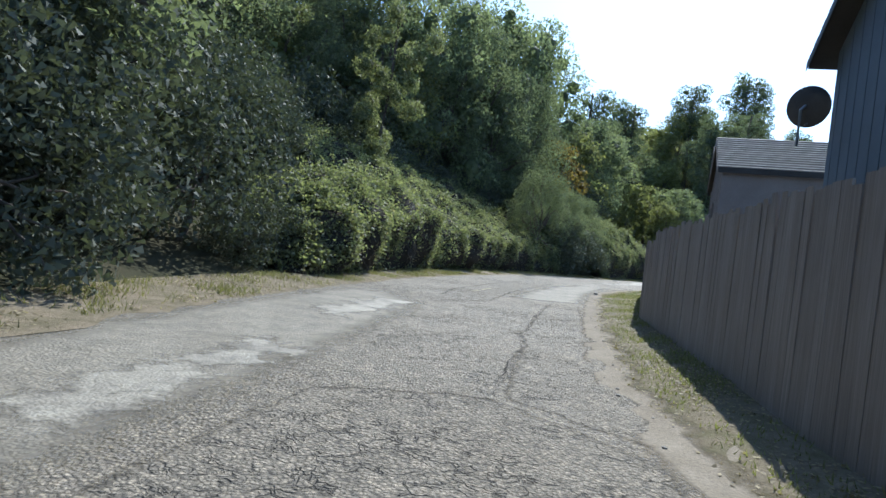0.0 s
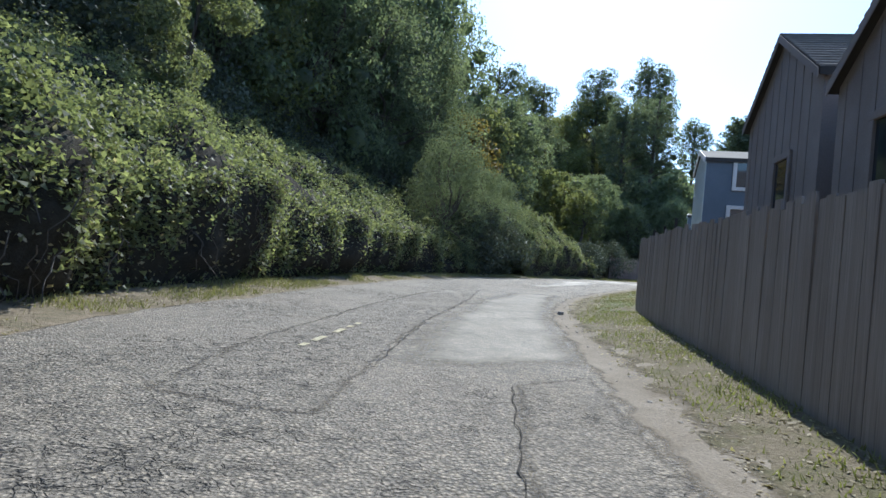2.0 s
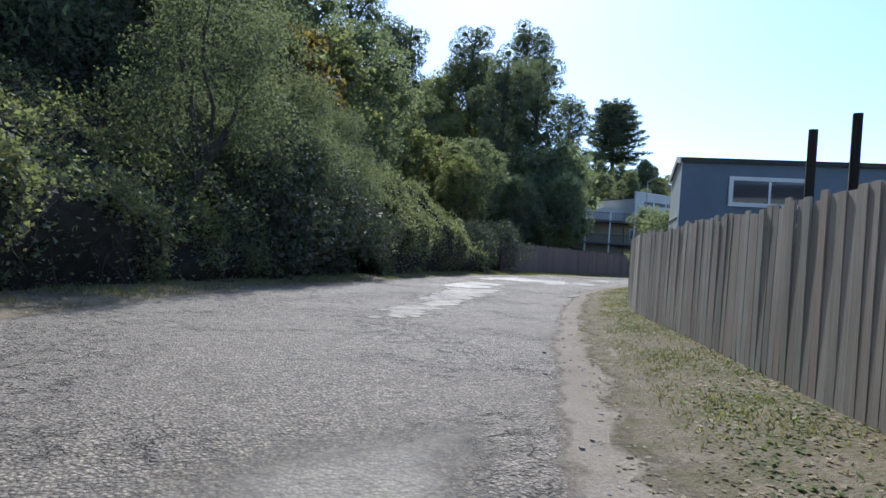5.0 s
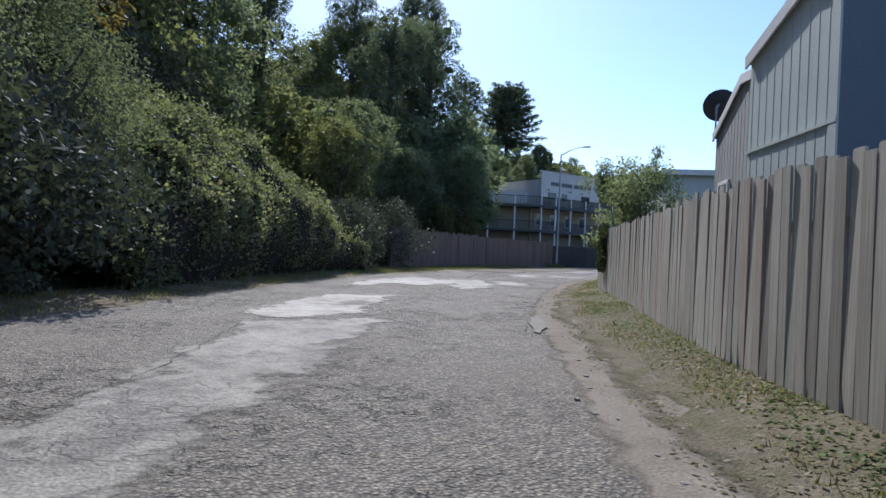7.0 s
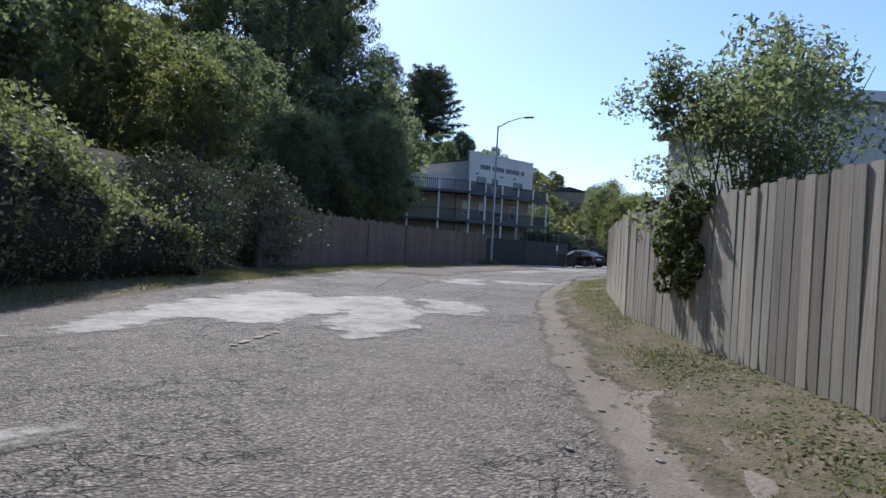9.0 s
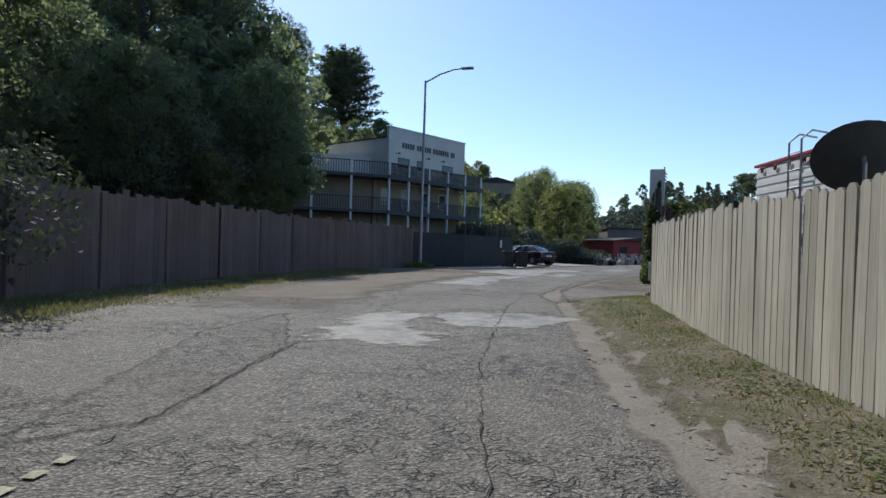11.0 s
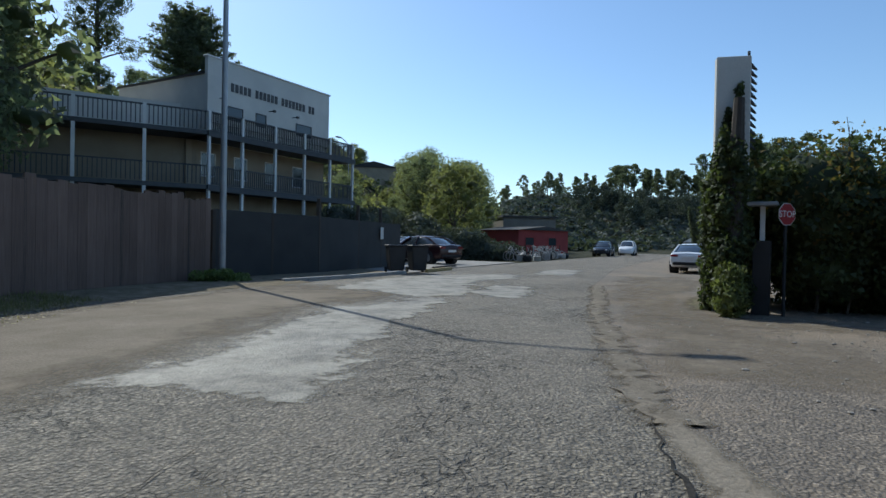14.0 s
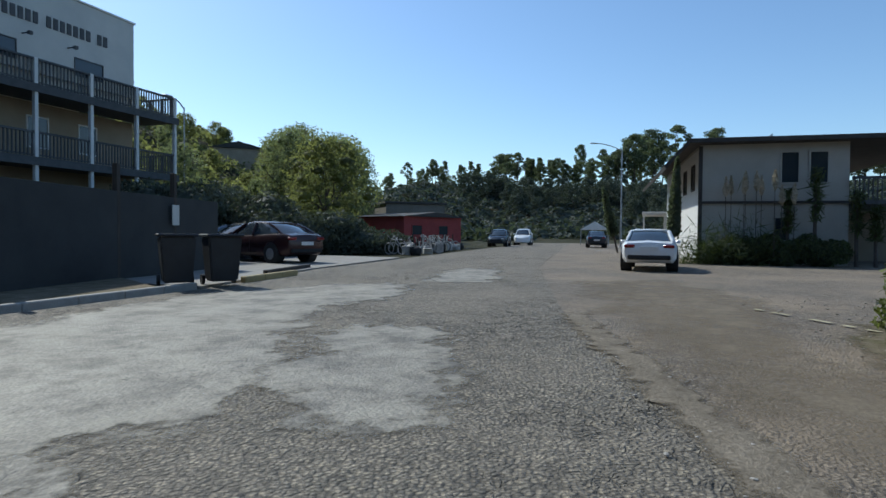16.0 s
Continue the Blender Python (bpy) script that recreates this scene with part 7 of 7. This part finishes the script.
# rust-coloured tree beyond the bend
rust = broadleaf("maple_tree", 9, 3.4, 3000, 0.3, M_RUST, 51, 0.3, "rusty orange autumn tree on the slope", 20)
plant(rust, 10.5, 60, (12.5 - float(height(10.5, 60))) / 8.6, 30)
hide_prototypes([rust])

# broad dark cypress on the skyline, of flat upswept fans
def cypress_crown(h, spread, seed):
    rng = random.Random(seed)
    root = empty("cypress_tree", pose(0, 0, 0), "broad dark cypress on the skyline of the hill", "tree")
    bm = bmesh.new()
    branch_mesh(bm, (0, 0, -1), (0.5, 0, h * 0.9), h * 0.03, h * 0.006, rng, 0.02, 8)
    blobs = []
    for i in range(66):
        u = i / 65
        z = h * (0.3 + 0.6 * u)
        env = spread * (1.0 - 0.6 * u ** 2.2) * rng.uniform(0.82, 1.08) * (0.85 if u < 0.1 else 1.0)
        a = i * 2.39996 + rng.uniform(-0.35, 0.35)
        for q, s in ((0.35, 0.28), (0.64, 0.23), (0.86, 0.16), (1.0, 0.1)):
            c = Vector((env * q * math.cos(a), env * q * math.sin(a), z + 0.09 * h * q * q - (0.12 * h * q if u < 0.2 else 0)))
            r = spread * s * rng.uniform(0.85, 1.15)
            blobs.append((*c, r, r, r * 0.36))
        branch_mesh(bm, (0, 0, z - 0.05 * h), c, h * 0.008, h * 0.002, rng, 0.08, 4)
    part("trunk", bm, M_BARK, root)
    c = new("crown", crown_mesh("crown", blobs, 26000, 0.55, M_PINE, seed, 0.5, 0.4, 0.6, 1.0))
    c.parent = root
    return root


cyp = cypress_crown(24, 9.3, 77)
plant(cyp, 119, 177, 1.1, 0, z=25.5, stretch=0.95)


# ---- narrow cypress, leaning conifer and pampas by the beige house ----
def column_tree(x, y, h, r, lean, turn, label):
    root = empty("column_cypress", pose(x, y, 0, lean, 0, turn), label, "tree")
    bm = bmesh.new()
    tube(bm, [(0, 0, -0.1), (0, 0, h * 0.5), (0, 0, h * 0.95)], [0.07, 0.05, 0.01], 7)
    part("trunk", bm, M_BARK, root)
    n = 16
    bl = [(0, 0, h * (0.3 + 0.67 * i / n), r * (1 - 0.75 * (i / n) ** 1.6), r * (1 - 0.75 * (i / n) ** 1.6), h * 0.05) for i in range(n)]
    o = new("crown", crown_mesh("crown", bl, 7000, 0.1, M_PINE, 5, 0.8))
    o.parent = root


column_tree(71.2, 66.2, 4.3, 0.24, 2, 0, "narrow dark green column cypress beside the house")
column_tree(85.7, 69.4, 4.4, 0.34, -13, 0, "leaning dark conifer beyond the parked sedan")
rng = np.random.default_rng(31)
root = empty("pampas_grass", pose(71.4, 64.4, 0), "clump of pampas grass with pale feathery plumes", "plant")
c = np.stack([71.5 + rng.normal(size=2600) * 0.35, 64.0 + rng.normal(size=2600) * 0.9, np.abs(rng.normal(size=2600)) * 0.6], -1)
fv, ff = leaf_quads(c, 0.6, rng, 0.0, 0.06)
o = new("blades", pymesh("blades", fv, ff, M_IVY))
o.parent, o.matrix_parent_inverse = root, root.matrix_world.inverted()
for i in range(9):
    x, y, h = 71.4 + rng.normal() * 0.2, 64.3 - 0.28 * i + rng.normal() * 0.1, rng.uniform(2.9, 3.6)
    bm = bmesh.new()
    tube(bm, [(x, y, 0.2), (x, y, h - 0.5)], 0.012, 5)
    o = part("stem", bm, M_BARK, root)
    o.matrix_parent_inverse = root.matrix_world.inverted()
    v = rng.uniform(0, 1, 520)
    q = np.stack([x + rng.normal(size=520) * 0.05 * np.sin(np.pi * v ** 0.7), y + rng.normal(size=520) * 0.05 * np.sin(np.pi * v ** 0.7), h - 0.65 + v * 0.75], -1)
    fv, ff = leaf_quads(q, 0.11, rng, 0.0, 0.3, -0.8)
    o = new("plume", pymesh("plume", fv, ff, M_PLUME))
    o.parent, o.matrix_parent_inverse = root, root.matrix_world.inverted()
rng = np.random.default_rng(33)
for x, y, h in ((71.75, 62.1, 2.9), (71.8, 61.2, 3.7), (71.7, 59.9, 2.8), (71.7, 59.3, 2.2)):
    root = empty("yucca", pose(x, y, 0), "dark spiky yucca standing against the beige wall", "plant", "yuccas by the wall")
    bm = bmesh.new()
    tube(bm, [(0, 0, 0), (0.03, 0.02, h * 0.5), (0, 0, h * 0.8)], [0.07, 0.06, 0.04], 7)
    part("stem", bm, M_BARK, root)
    q = np.stack([rng.normal(size=260) * 0.1, rng.normal(size=260) * 0.1, h * rng.uniform(0.45, 1.0, 260)], -1)
    fv, ff = leaf_quads(q, 0.5, rng, 0.0, 0.1, -0.5)
    o = new("foliage", pymesh("foliage", fv, ff, M_IVY))
    o.parent = root
bl = [(71.3 + 0.12 * (i % 3), 63.6 - 0.42 * i, 0.4 + 0.15 * (i % 3), 0.5, 0.5, 0.45) for i in range(8)]
ivy_mass("foundation_shrub", bl, 9000, 0.09, 62, "low dark shrubs along the foot of the beige wall", M_IVY, 0.7)
root = empty("canopy_tent", pose(115, 74.2, 0, 0, 0, -82), "small white peaked canopy tent beside the road", "canopy")
bm = bmesh.new()
prism(bm, [(-1.6, 1.75), (1.6, 1.75), (0, 2.7)], 0, 3.0)
part("roof", bm, M_WHITE, root)
for x in (-1.5, 1.5):
    for y in (0.1, 2.9):
        part("pole", boxes((x - 0.04, x + 0.04, y - 0.04, y + 0.04, 0, 1.75)), M_STEEL, root)
root = empty("shade_canopy", pose(85.8, 67.3, 0, 0, 0, -88), "small white open canopy stall beside the lot", "canopy")
part("roof", boxes((-0.65, 0.85, 0, 3, 2.4, 2.62), bevel=0.03), M_WHITE, root)
for x in (-0.55, 0.75):
    for y in (0.1, 2.9):
        part("post", boxes((x - 0.05, x + 0.05, y - 0.05, y + 0.05, 0, 2.4)), M_WHITE, root)

# ---- flat-roofed house on the hillside ----
root = empty("hillside_house", pose(145.0, 146.8, 12.4, 0, 0, -52), "grey flat-roofed house half hidden on the hillside", "house")
part("wall", boxes((-4, 4, 0, 6, -6, 5)), M_GREENWALL, root)
part("roof", boxes((-4.7, 4.7, -0.8, 6.6, 5.004, 5.35), bevel=0.04), M_DARKROOF, root)
part("chimney", boxes((-1.2, -0.5, 2, 2.7, 5.354, 6.2)), M_GREENWALL, root)
for x in (-3.1, -0.6, 1.9):
    part("window", boxes((x, x + 1.4, -0.03, -0.004, 2.9, 4.2)), M_GLASS, root)

# ---- far ridge ----
rng = random.Random(44)
for i in range(170):
    az = radians(63 + 62 * i / 169 + rng.uniform(-0.5, 0.5))
    r = rng.uniform(225, 262)
    x, y = 46 + r * math.sin(az), 66 + r * math.cos(az)
    plant(rng.choice(far_pines), x, y, rng.uniform(0.55, 0.9) * (0.7 if i < 30 else 1.0) * (1.45 if i in (66, 68, 71, 76, 79, 82, 120, 130) else 1), rng.uniform(0, 360))
for x, y, top, wide, k in ((320, 104.4, 41.5, 0.62, 1), (322, 80.6, 45.0, 1.5, 1), (326, 77, 41.5, 1.1, 3)):
    z = float(height(x, y))
    plant(far_pines[k], x, y, wide, x, z=z, stretch=(top - z) / 19.2 / wide)
rg = np.random.default_rng(45)


def scrub_points(x, y, lump, low, high):
    """Places on a canopy of low domes, with the ways outwards."""
    e = 0.6
    gx = (height(x + e, y) - height(x - e, y)) / (2 * e) + 1.6 * (lump(x + e, y) - lump(x - e, y)) / (2 * e)
    gy = (height(x, y + e) - height(x, y - e)) / (2 * e) + 1.6 * (lump(x, y + e) - lump(x, y - e)) / (2 * e)
    c = np.stack([x, y, height(x, y) + low + high * np.clip(lump(x, y) + 0.35, 0, 1) - np.abs(rg.normal(size=len(x))) * 0.35], -1)
    return c, np.stack([-gx, -gy, np.ones(len(x))], -1)


def domes(k, seed):
    return lambda x, y: np.array([noise.noise(Vector((a * k, b * k, seed))) + 0.5 * noise.noise(Vector((a * k * 2.7, b * k * 2.7, seed))) for a, b in zip(x, y)])


n = 95000
az, r = np.radians(rg.uniform(56, 130, n)), 95 + 150 * rg.uniform(0, 1, n) ** 0.8
x, y = 46 + r * np.sin(az), 66 + r * np.cos(az)
ld = left_distance(x, y)
ok = (ld > 6) | (ld < -45) | ((r > 112) & ((ld > 3) | (ld < -14))) | (r > 126)
fv, ff = leaf_tris(*scrub_points(x[ok], y[ok], domes(0.16, 2.0), 0.5, 2.4), 1.15, rg, 0.9, 0.55)
tagged(new("far_woods", pymesh("far_woods", fv, ff, M_FARWOOD)), "scrub and woods on the far hillside, backlight and haze put into their colour", "woods", "", "stuff")
n = 60000
x, y = rg.uniform(28, 160, n), rg.uniform(80, 220, n)
d = left_distance(x, y)
ok = (d > 14) & ~((x > 46) & (x < 72) & (y < 104))
fv, ff = leaf_tris(*scrub_points(x[ok], y[ok], domes(0.2, 7.0), 0.3, 2.6), 0.8, rg, 0.9, 0.7)
tagged(new("hill_scrub", pymesh("hill_scrub", fv, ff, M_LEAF2)), "green scrub covering the hillside above the shop", "scrub", "", "stuff")

hide_prototypes(near_bay + far_dark + broad + broad2 + far_bay + far_oak + pines + far_pines + shrub + [cyp])
